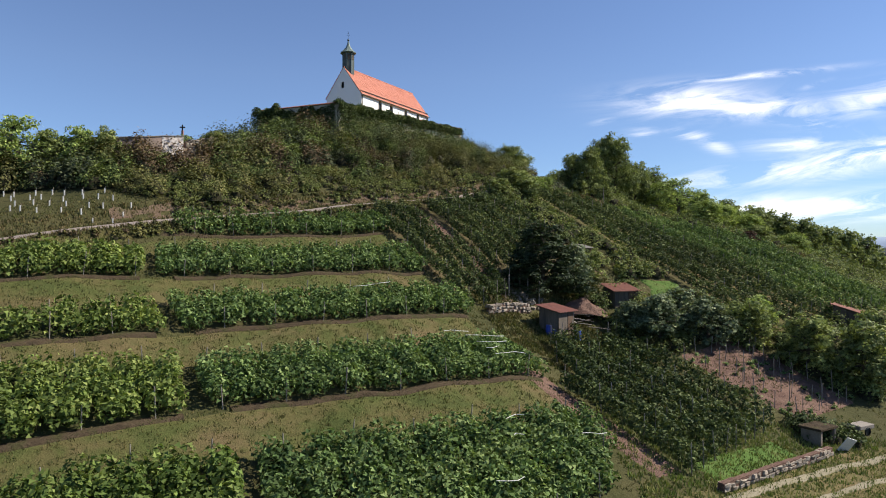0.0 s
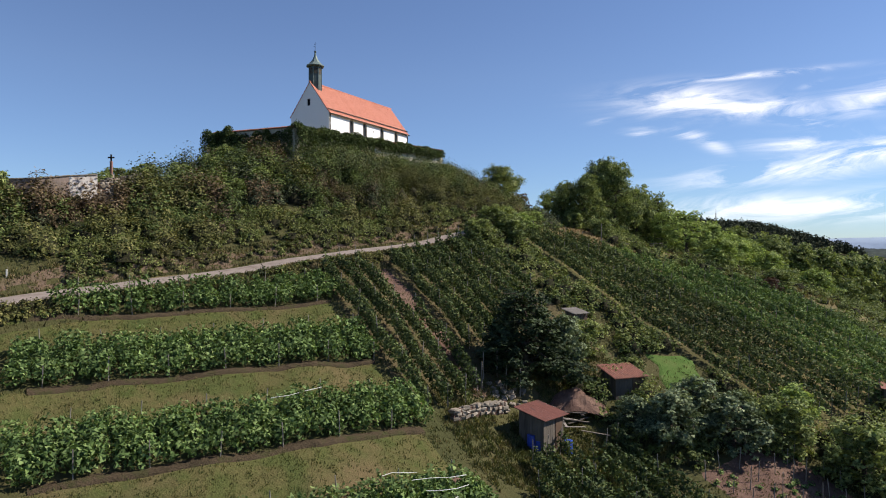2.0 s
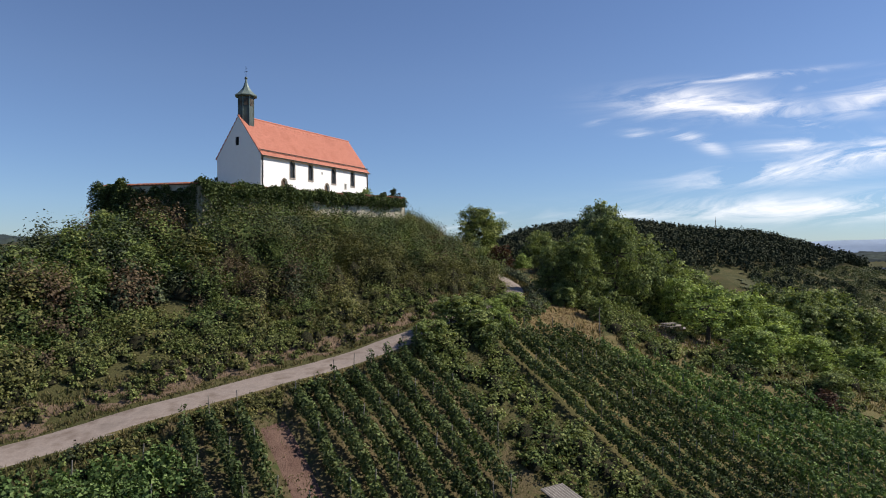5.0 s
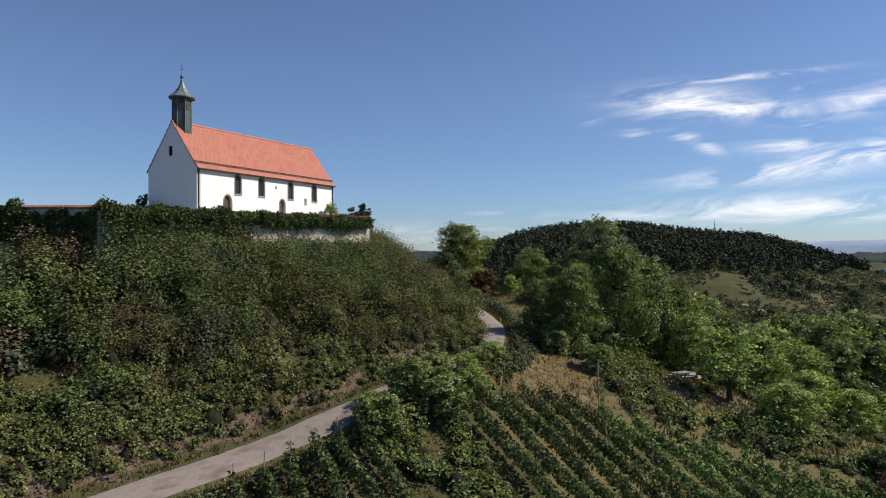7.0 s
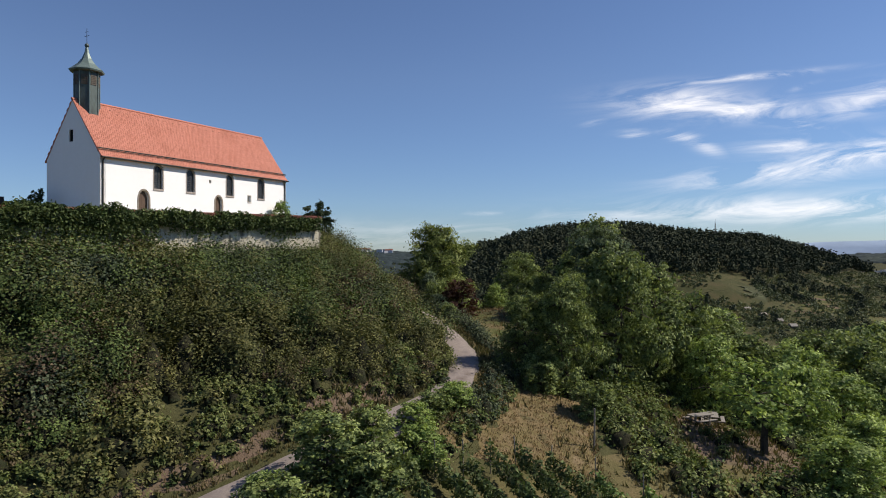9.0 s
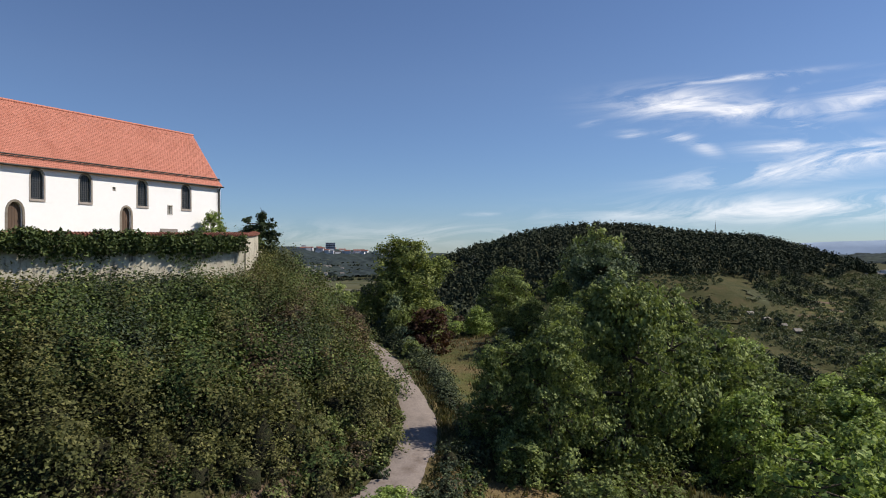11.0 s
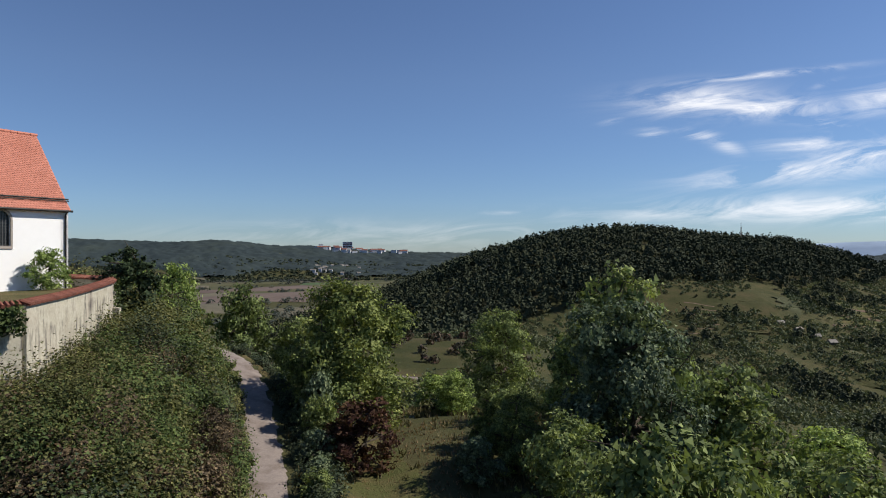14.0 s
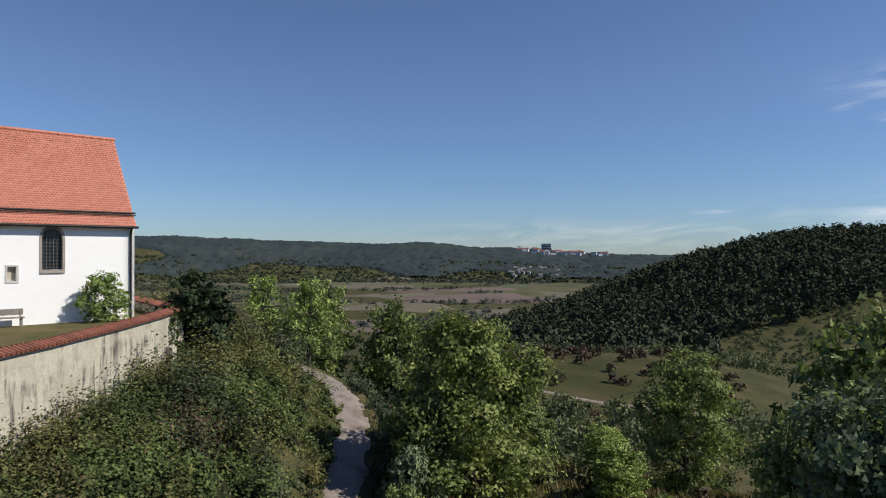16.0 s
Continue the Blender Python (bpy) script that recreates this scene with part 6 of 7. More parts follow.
hx_, hy_ = rng1.uniform(40, 560, 26000), rng1.uniform(335, 730, 26000)
_, ra2, rb2 = wooded_ridge(hx_, hy_)
hz_ = ground(hx_, hy_)
openland = (hz_ < 12 + np.clip(ra2, -330, 60) * 0.15 + 9 * mottle(hx_, hy_, 80, 3)) & (hz_ > -56)
meadowland = (hx_ > 60) & (hx_ < 165) & (hy_ > 446 + (hx_ - 60) * 0.25)
dense = mottle(hx_, hy_, 34, 6) + 0.7 * mottle(hx_, hy_, 13, 4) + 0.25 * rng1.normal(size=len(hx_))
si = np.where(openland & (dense > np.where(meadowland, 0.55, -0.62)))[0][:10500]
canopy("hillside_scrub", hx_[si], hy_[si], 3.0, 2.4, 20, 0.95, M_SCRUB_FAR, "dense scrub and hedges on the open hillside", 13)
tall = np.where(openland & ~meadowland & (dense > 0.3))[0][:1100]
canopy("hillside_trees", hx_[tall], hy_[tall], 7.0, 3.6, 46, 1.15, M_FOREST, "darker trees among the hillside scrub", 19, 0.3)
mi = np.where((hx_ > 60) & (hx_ < 250) & (hy_ > 440 + (hx_ - 60) * 0.2) & (hz_ > -30) & (mottle(hx_, hy_, 20, 31) > -0.1))[0][:1500]
canopy("meadow_scrub", hx_[mi], hy_[mi], 2.4, 1.6, 40, 0.6, M_SCRUB_FAR, "small bushes dotted over the far meadows", 23)
vx, vy = rng1.uniform(-150, 230, 8000), rng1.uniform(172, 345, 8000)
vz = mottle(vx, vy, 45, 8) + 0.6 * mottle(vx, vy, 14, 9)
vi = np.where((vz > 0.05) & (((vx - 11) / 33) ** 2 + ((vy - 262) / 42) ** 2 > 1) & ~((vx > 0) & (vx < 36) & (vy < 262) & (vy > 226)))[0][:950]
canopy("saddle_woods", vx[vi], vy[vi], 4.6, 3.0, 110, 0.55, M_SCRUB_FAR, "green trees and bushes on the saddle below the hill", 14)

hl = line_curve(ROAD, 400)
hx, hy = [], []
rng2 = np.random.RandomState(21)
for k in range(255, 372):
    d = hl[k] - hl[k - 1]
    d /= np.hypot(*d)
    for o in rng2.uniform(1.9, 3.4, 2 if hl[k][1] > 112 else 1):
        hx.append(hl[k][0] + d[1] * o)
        hy.append(hl[k][1] - d[0] * o)
shrubs("wayside_hedge", np.array(hx), np.array(hy), rng2.uniform(0.6, 1.35, len(hx)), 200, 0.11, M_SH_DARK, "uneven green hedge along the gravel track", 22)

# dry grass on the strips and verges
def blades(name, x, y, height, width, per, material, label, seed):
    """Tufts of thin upright blades leaning all ways."""
    rng = np.random.RandomState(seed)
    n = len(x) * per
    bx, by = np.repeat(x, per) + rng.normal(size=n) * 0.09, np.repeat(y, per) + rng.normal(size=n) * 0.09
    z = ground(bx, by)
    a, h = rng.uniform(0, 6.283, n), height * rng.uniform(0.5, 1.2, n)
    sx, sy = np.cos(a) * width / 2, np.sin(a) * width / 2
    lx, ly = rng.normal(size=n) * 0.35 * h, rng.normal(size=n) * 0.35 * h
    v = np.stack([np.stack([bx - sx, by - sy, z - 0.03], 1), np.stack([bx + sx, by + sy, z - 0.03], 1), np.stack([bx + lx, by + ly, z + h], 1)], 1).reshape(-1, 3)
    return tagged(new(name, mesh_from(name, v, np.arange(3 * n).reshape(n, 3), material)), label, "grass", kind="stuff")


tu, tv = rng2.uniform(-46, 26, 40000), rng2.uniform(-26, 27, 40000)
tx, ty = plot_xy(tu, tv)
on_strip = (tv > 18.8) | (sum((tv > band_edge(k, 1, tu) - 0.3) & (tv < band_edge(k + 1, 0, tu) + 0.1) for k in range(4)) > 0)
ok = (rng2.uniform(0, 1, len(tu)) < np.where(on_strip, 1.0, 0.25 * waves(tx, ty, 5, 31) + 0.25)) & (np.abs(road_side(tx, ty)) > 1.6)
blades("strip_grass", tx[ok], ty[ok], 0.17, 0.08, 5, M_STRIP_BLADE, "dry yellowing grass on the vine terraces", 41)
mx, my = rng2.uniform(8, 62, 18000), rng2.uniform(92, 165, 18000)
ok = (np.abs(road_side(mx, my)) > 1.5) & ~((mx > 10) & (mx < 24) & (my > 111) & (my < 141) & (rng2.uniform(0, 1, len(mx)) < 0.88)) & ~((mx > 13) & (mx < 25) & (my < 104) & (rng2.uniform(0, 1, len(mx)) < 0.85))
bl, bt = line_curve(ROAD, 400)[90:300], rng2.uniform(0, 1, 7000)
bi_ = rng2.randint(1, len(bl), 7000)
bdir = bl[bi_] - bl[bi_ - 1]
bdir /= np.hypot(bdir[:, 0], bdir[:, 1])[:, None]
bo = np.where(rng2.uniform(0, 1, 7000) < 0.5, -1, 1) * (np.interp(bl[bi_][:, 1], (90, 106), (2.1, 1.15)) + 2.2 * bt ** 1.5)
blades("wayside_grass", bl[bi_][:, 0] - bdir[:, 1] * bo, bl[bi_][:, 1] + bdir[:, 0] * bo, 0.3, 0.1, 4, M_GRASS, "dry grass along both edges of the track", 44)
blades("meadow_grass", mx[ok], my[ok], 0.45, 0.14, 4, M_GRASS, "long dry meadow grass under the trees", 42)
qx_, qy_ = np.concatenate([rng2.uniform(14.5, 24, 3200), rng2.uniform(13, 23, 3200)]), np.concatenate([rng2.uniform(92.5, 102.5, 3200), rng2.uniform(112, 139, 3200)])
qk = (np.abs(road_side(qx_, qy_)) > 2.0) & ((qy_ < 104) | (rng2.uniform(0, 1, len(qx_)) < 0.3))
blades("straw_stubble", qx_[qk], qy_[qk], 0.16, 0.08, 4, leaf_material("straw_blade", [(0.13, 0.11, 0.05), (0.21, 0.16, 0.08), (0.27, 0.20, 0.11)], 0.4, 0.3), "short dry straw on the mown meadows", 46)
gx2, gy2 = rng2.uniform(10, 32, 5000), rng2.uniform(33, 46, 5000)
blades("verge_grass", gx2, gy2, 0.25, 0.09, 4, leaf_material("green_grass_blade", [(0.09, 0.155, 0.036), (0.14, 0.21, 0.05), (0.19, 0.21, 0.08)], 0.3, 0.3), "green grass beside the farm track", 43)

yu, yv = rng2.uniform(1.0, 19.0, 5200), rng2.uniform(-7.0, 4.5, 5200)
yx, yy = plot_xy(yu, yv)
yk = mottle(yx, yy, 2.4, 71) + 0.5 * mottle(yx, yy, 0.9, 72) > -0.25
blades("yard_grass", yx[yk], yy[yk], 0.28, 0.09, 7, M_STRIP_BLADE, "rough grass round the garden shed", 48)
# the valley: fields, hedges, wooded rim, scattered houses
M_FIELD_B = surface("ploughed_field", [(0.13, 0.10, 0.085), (0.17, 0.13, 0.11)], 0.01, 0.15, 1.0, bump=0.0)
M_FIELD_G = surface("green_field", [(0.07, 0.11, 0.05), (0.09, 0.13, 0.06)], 0.01, 0.15, 1.0, bump=0.0)
M_FIELD_T = surface("stubble_field", [(0.125, 0.115, 0.08), (0.16, 0.142, 0.10)], 0.01, 0.15, 1.0, bump=0.0)


M_FIELD_O = surface("olive_field", [(0.075, 0.078, 0.04), (0.11, 0.105, 0.055), (0.06, 0.07, 0.035)], 0.006, 0.12, 1.0, bump=0.0)


def field(corners, material, label, lift=0.6):
    p = [np.array(c, float) for c in corners]
    draped("field", np.linspace(0, 1, 12), np.linspace(0, 1, 12), lambda u, v: tuple((p[0][k] * (1 - u) + p[1][k] * u) * (1 - v) + (p[3][k] * (1 - u) + p[2][k] * u) * v for k in (0, 1)), material, lift, label, "field")


field(((-470, 930), (-440, 1200), (-616, 1568), (-740, 1480)), M_FIELD_B, "bare brown ploughed field in the valley")
field(((-680, 1100), (-600, 1150), (-690, 1400), (-820, 1350)), M_FIELD_G, "fresh green field in the valley")
field(((-463, 905), (-385, 900), (-440, 1093), (-548, 1077)), M_FIELD_B, "bare brown ploughed field in the valley")
field(((-1008, 1964), (-722, 1885), (-480, 2180), (-900, 2330)), M_FIELD_T, "pale stubble field in the valley")
field(((-1500, 1500), (-1100, 1700), (-1250, 1950), (-1700, 1800)), M_FIELD_T, "pale stubble field in the valley")
field(((-420, 1950), (-200, 2000), (-250, 2200), (-440, 2160)), M_FIELD_G, "fresh green field in the valley")
field(((-250, 1500), (-60, 1560), (-120, 1800), (-330, 1740)), M_FIELD_T, "pale stubble field in the valley")
field(((-900, 1050), (-720, 1050), (-800, 1300), (-1050, 1290)), M_FIELD_T, "pale stubble field in the valley")
rng3 = np.random.RandomState(9)
for k in range(34):
    b_, r_ = radians(rng3.uniform(-42, -2)), rng3.uniform(850, 2350)
    cx, cy, l_, w_, t_ = r_ * math.sin(b_), r_ * math.cos(b_), rng3.uniform(110, 230), rng3.uniform(45, 110), radians(rng3.uniform(15, 45))
    e_ = [(cx + sx_ * l_ * math.cos(t_) - sy_ * w_ * math.sin(t_), cy + sx_ * l_ * math.sin(t_) + sy_ * w_ * math.cos(t_)) for sx_, sy_ in ((-1, -1), (1, -1), (1, 1), (-1, 1))]
    m_, what = ((M_FIELD_B, "bare brown ploughed field in the valley"), (M_FIELD_O, "dull olive field in the valley"), (M_FIELD_O, "dull olive field in the valley"), (M_FIELD_T, "pale stubble field in the valley"), (M_OLIVE, "dry grass meadow in the valley"))[k % 5]
    field(e_, m_, what, 1.0 + 0.08 * k)
lx, ly = [], []
for (x0, y0), (x1, y1), n in (((-1100, 1450), (-450, 1800), 120), ((-640, 1240), (-480, 1240), 25), ((-300, 700), (-560, 1000), 60), ((-1200, 1900), (-300, 2250), 130), ((-420, 1300), (-150, 1420), 50), ((-900, 1000), (-560, 1010), 40), ((-420, 860), (-200, 1000), 60)):
    f = rng3.uniform(0, 1, n)
    lx += list(x0 + (x1 - x0) * f + rng3.normal(size=n) * 12)
    ly += list(y0 + (y1 - y0) * f + rng3.normal(size=n) * 12)
gxx, gyy = rng3.uniform(-1700, 60, 5000), rng3.uniform(560, 2380, 5000)
pick = np.where(mottle(gxx, gyy, 210, 4) + 0.7 * mottle(gxx, gyy, 60, 5) > 0.30)[0][:1200]
lx, ly = lx + list(gxx[pick]), ly + list(gyy[pick])
canopy("valley_hedges", np.array(lx), np.array(ly), 10, 7, 26, 3.4, leaf_material("valley_hedge_leaf", [(0.04, 0.055, 0.042), (0.052, 0.068, 0.05), (0.07, 0.085, 0.056)], 0.004, 0.1, vary=0.2), "lines of trees and hedges between the valley fields", 31, 0.0, 4.0)
# aerial haze is put into this forest's base colour as blue
M_RIM = surface("hazed_far_forest", [(0.027, 0.039, 0.043), (0.036, 0.050, 0.052), (0.050, 0.065, 0.056)], 0.004, 0.06, 1.0, bump=0.0, speckle=0.45)
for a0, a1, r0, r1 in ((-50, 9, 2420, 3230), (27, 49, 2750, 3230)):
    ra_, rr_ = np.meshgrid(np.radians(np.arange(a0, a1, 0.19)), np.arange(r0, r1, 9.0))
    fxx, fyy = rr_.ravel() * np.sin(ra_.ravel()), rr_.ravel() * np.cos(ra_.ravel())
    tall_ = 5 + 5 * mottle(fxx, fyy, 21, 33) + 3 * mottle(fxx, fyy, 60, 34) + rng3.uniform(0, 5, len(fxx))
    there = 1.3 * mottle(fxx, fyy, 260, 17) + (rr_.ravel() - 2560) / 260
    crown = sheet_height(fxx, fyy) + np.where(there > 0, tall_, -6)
    tagged(new("rim_forest", smooth_shaded(mesh_from("rim_forest", np.stack([fxx, fyy, crown], 1), grid_faces(ra_.shape[1], ra_.shape[0]), M_RIM))), "dark forest on the far rim of the valley, blued for haze", "woods", kind="stuff")

az = np.radians(rng3.uniform(-50, 9, 2600))
rr = rng3.uniform(2240, 2720, 2600)
canopy("rim_scrub", rr * np.sin(az), rr * np.cos(az), 8, 9, 16, 6.0, M_FOREST, "scattered trees and scrub on the slopes below the far forest", 35, 0.0, 1.0)

# far mountains closing the valley, distance haze put into their pale colour
M_HAZE = surface("hazed_mountain", [(0.25, 0.33, 0.45), (0.28, 0.36, 0.47)], 0.0005, 0.003, 1.0, bump=0.0)
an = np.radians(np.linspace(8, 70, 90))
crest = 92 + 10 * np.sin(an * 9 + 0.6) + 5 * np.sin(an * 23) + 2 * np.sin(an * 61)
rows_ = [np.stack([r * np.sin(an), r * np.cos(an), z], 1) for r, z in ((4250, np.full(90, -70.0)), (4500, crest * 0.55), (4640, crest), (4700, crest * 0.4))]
tagged(new("backdrop_mountains", smooth_shaded(mesh_from("backdrop_mountains", np.concatenate(rows_), grid_faces(90, 4), M_HAZE))), "mountain chain on the horizon, haze put into its pale blue", "mountains", kind="structure")


def house(name, x, y, w, d, h, turn, label, wall_material, roof_material, group, flat=False):
    ob = thing(name, pose(x, y, ground1(x, y) - 1, 0, 0, turn), label, "house", group)
    part("wall", boxes((-w / 2, w / 2, -d / 2, d / 2, -3, h)), wall_material, ob)
    rf = bmesh.new()
    if flat:
        box(rf, -w / 2 - 0.3, w / 2 + 0.3, -d / 2 - 0.3, d / 2 + 0.3, h, h + 0.8)
    else:
        e = [[rf.verts.new((x_, y_, z_)) for y_, z_ in ((-d / 2 - 0.6, h - 0.3), (0, h + d * 0.42), (d / 2 + 0.6, h - 0.3))] for x_ in (-w / 2 - 0.5, w / 2 + 0.5)]
        rf.faces.new((e[0][0], e[0][1], e[1][1], e[1][0]))
        rf.faces.new((e[0][1], e[0][2], e[1][2], e[1][1]))
        rf.faces.new(e[0])
        rf.faces.new(e[1][::-1])
        rf.faces.new((e[0][0], e[1][0], e[1][2], e[0][2]))
    part("roof", rf, roof_material, ob)
    return ob


M_FARWALL = surface("far_render", [(0.55, 0.56, 0.58), (0.68, 0.68, 0.70)], 0.05, 0.5, 0.9, bump=0.0)
rng4 = np.random.RandomState(14)
for k in range(36):
    b_, r_ = radians(rng4.uniform(-11.5, -3.5)), rng4.uniform(2930, 3080)
    house("house", r_ * math.sin(b_), r_ * math.cos(b_), rng4.uniform(14, 34), rng4.uniform(10, 14), rng4.uniform(14, 22), rng4.uniform(-30, 30), "pale building on the far wooded rim", M_FARWALL, M_TILE_OLD, "houses on the far rim", rng4.uniform() < 0.5)
for k in range(22):
    b_, r_ = radians(rng4.uniform(-11.6, -7.2)), rng4.uniform(2440, 2620)
    house("house", r_ * math.sin(b_), r_ * math.cos(b_), rng4.uniform(9, 14), rng4.uniform(8, 10), rng4.uniform(8, 11), rng4.uniform(-30, 30), "white village house with a grey roof", M_FARWALL, M_POST, "houses of the valley village")
tower = house("tower_block", -443, 3010, 42, 16, 40, 10, "grey high-rise block above the valley", M_FARWALL, M_POST, "", True)
for k in range(5):
    part("window_band", boxes((-20, 20, -8.15, -8.0, 4 + 7.5 * k, 7 + 7.5 * k)), M_DARK, tower)

for k in range(30):
    b_, r_ = radians(rng4.uniform(31.5, 38)), rng4.uniform(2350, 2650)
    house("house", r_ * math.sin(b_), r_ * math.cos(b_), rng4.uniform(14, 34), rng4.uniform(10, 14), rng4.uniform(8, 13), rng4.uniform(-30, 30), "white building of the distant valley town", M_FARWALL, M_POST, "houses of the distant town", rng4.uniform() < 0.5)

# radio mast on the wooded crest
mz = ground1(326, 781)
mast = thing("radio_mast", Matrix.Translation((326, 781, mz)), "thin steel lattice radio mast on the wooded crest", "mast")
for k in range(3):
    mb = bmesh.new()
    a_ = 2.094 * k
    limb(mb, (0.9 * math.cos(a_), 0.9 * math.sin(a_), -1), (0.35 * math.cos(a_), 0.35 * math.sin(a_), 19), 0.2, 0.16, 6)
    part("leg", mb, M_POST, mast)
mb = bmesh.new()
limb(mb, (0, 0, 19), (0, 0, 23.5), 0.2, 0.12, 6)
part("antenna", mb, M_POST, mast)

# saddle meadow, its path and dark bushes
draped("saddle_meadow", np.linspace(-26, 28, 40), np.linspace(236, 322, 40), lambda u, v: (u + 9 * mottle(u, v, 14, 3), v + 9 * mottle(v, u, 14, 5)), M_OLIVE, 0.25, "open green meadow on the saddle", "meadow")
ribbon("meadow_path", [(-40, 246), (-18, 240), (5, 236), (24, 236), (34, 240)], 1.8, M_ROAD, 0.4, "pale gravel path across the saddle meadow", "path", n=80)
bx_, by_ = rng4.uniform(-25, 42, 110), rng4.uniform(240, 330, 110)
canopy("meadow_bushes", bx_, by_, 2.6, 1.7, 60, 0.7, leaf_material("dark_bush_leaf", [(0.05, 0.055, 0.03), (0.08, 0.075, 0.04), (0.10, 0.06, 0.04)], 0.05, 0.2), "dark rounded bushes dotted over the meadow", 51)

# shrubs and stones at the chapel
laurel = thing("wall_shrub", CHAPEL @ pose(20.9, -1.05, -0.05) @ Matrix.Diagonal((0.52, 0.36, 0.5, 1)), "yellow-green shrub growing against the chapel wall", "shrub")
mesh_part("stem", SMALL[1][0], laurel)
mesh_part("leaves", SMALL[1][1], laurel)
thuja = thing("thuja", CHAPEL @ pose(-1.4, 6.6, -0.05) @ Matrix.Diagonal((0.36, 0.36, 0.5, 1)), "small dark thuja beside the chapel gable", "shrub")
mesh_part("stem", CONIFER[0], thuja)
mesh_part("leaves", CONIFER[1], thuja)
grave = thing("grave_cross", CHAPEL @ pose(-3.2, 8.6, -0.05, 0, 0, -60), "dark stone grave cross in the churchyard", "cross")
part("plinth", boxes((-0.4, 0.4, -0.2, 0.2, 0, 0.5), bevel=0.04), M_IRON, grave)
part("shaft", boxes((-0.16, 0.16, -0.12, 0.12, 0.5, 1.75), bevel=0.03), M_IRON, grave)
part("arm", boxes((-0.5, 0.5, -0.11, 0.11, 1.05, 1.38), bevel=0.03), M_IRON, grave)

# picnic clearing
draped("clearing", np.linspace(30.5, 39.5, 12), np.linspace(97, 107.5, 12), lambda u, v: (u + 0.7 * mottle(u, v, 1.5, 3), v + 0.7 * mottle(v, u, 1.5, 5)), M_BANK, 0.05, "trodden bare earth in the picnic clearing", "soil")
for x, y, turn in ((33.4, 104.6, 20), (35.0, 106.2, 70)):
    t_ = thing("picnic_table", pose(x, y, ground1(x, y) + 0.05, 0, 0, turn), "pale weathered picnic table with two benches", "table", "picnic tables")
    part("tabletop", boxes((-0.9, 0.9, -0.38, 0.38, 0.7, 0.76), bevel=0.01), M_POST, t_)
    for y_ in (-0.7, 0.7):
        part("seat", boxes((-0.9, 0.9, y_ - 0.14, y_ + 0.14, 0.42, 0.47), bevel=0.01), M_POST, t_)
    for x_ in (-0.65, 0.65):
        part("trestle", boxes((x_ - 0.05, x_ + 0.05, -0.7, 0.7, 0.34, 0.42), (x_ - 0.05, x_ + 0.05, -0.3, -0.2, -0.15, 0.7), (x_ - 0.05, x_ + 0.05, 0.2, 0.3, -0.15, 0.7)), M_POST, t_)
tarp = thing("tarpaulin", pose(28.2, 110.6, ground1(28.2, 110.6) + 0.9), "crumpled white tarpaulin over a pile under trees", "tarpaulin")
tb = bmesh.new()
bmesh.ops.create_grid(tb, x_segments=10, y_segments=8, size=1.2)
for v in tb.verts:
    e_ = max(abs(v.co.x), abs(v.co.y)) / 1.2
    v.co.z = 0.75 - 1.9 * e_ ** 4 + 0.1 * noise.noise(v.co * 2.3)
part("sheet", tb, M_WHITE, tarp)
pole = thing("marker_pole", pose(23.6, 96.3, ground1(23.6, 96.3)), "grey wooden pole at the vineyard corner", "pole")
pb = bmesh.new()
limb(pb, (0, 0, -0.3), (0.03, 0, 2.4), 0.06, 0.05, 8)
part("pole", pb, M_POST, pole)

# bench, board and stones where the track bends away
seat_ = thing("bench", pose(5.6, 146.2, ground1(5.6, 146.2), 0, 0, 35), "dark wooden bench facing the valley beside the track", "bench")
part("seat", boxes((-0.8, 0.8, -0.2, 0.2, 0.42, 0.47), bevel=0.01), M_DOOR, seat_)
part("backrest", boxes((-0.8, 0.8, 0.2, 0.25, 0.5, 0.85), bevel=0.01), M_DOOR, seat_)
for x_ in (-0.65, 0.65):
    part("leg", boxes((x_ - 0.05, x_ + 0.05, -0.18, 0.2, -0.1, 0.42)), M_DOOR, seat_)
sign = thing("notice_board", pose(-7.5, 153.5, ground1(-7.5, 153.5), 0, 0, 30), "small roofed wooden notice board on a post", "notice board")
part("post", boxes((-0.06, 0.06, -0.06, 0.06, -0.2, 1.9)), M_DOOR, sign)
part("panel", boxes((-0.4, 0.4, -0.1, -0.06, 0.9, 1.6)), M_WOOD, sign)
part("roof", boxes((-0.5, 0.5, -0.25, 0.15, 1.65, 1.72)), M_IRON, sign)

# worn bank above the track
bank_line = line_curve(ROAD, 400)[130:262]
bd = np.gradient(bank_line, axis=0)
bd /= np.hypot(bd[:, 0], bd[:, 1])[:, None]
bank = bank_line + np.stack([-bd[:, 1], bd[:, 0]], 1) * 3.1
ribbon("bank", [tuple(p) for p in bank[::10]], 1.9, M_BANK, 0.05, "bare brown earth bank above the track", "bank", n=120, ragged=0.5)
ribbon("farm_track", [(9.0, 30.0), (18.2, 35.8), (24.5, 40.0), (33.4, 44.8), (46, 51.5)], 4.6, M_DRY, 0.03, "dry grassy bed of the lower farm track", "track", n=80, across=8, ragged=0.3)
# wheel ruts of the lower farm track
for off in (0.0, 1.7):
    ribbon("wheel_rut", [(10.5 + off * 0.6, 31.5 - off * 0.8), (17.7 + off * 0.6, 36.4 - off * 0.8), (24 + off * 0.6, 40.6 - off * 0.8), (33 + off * 0.6, 45.4 - off * 0.8), (45, 52 - off)], 0.55, M_RUT, 0.10, "worn wheel rut of the lower farm track", "track", n=80, ragged=0.08)

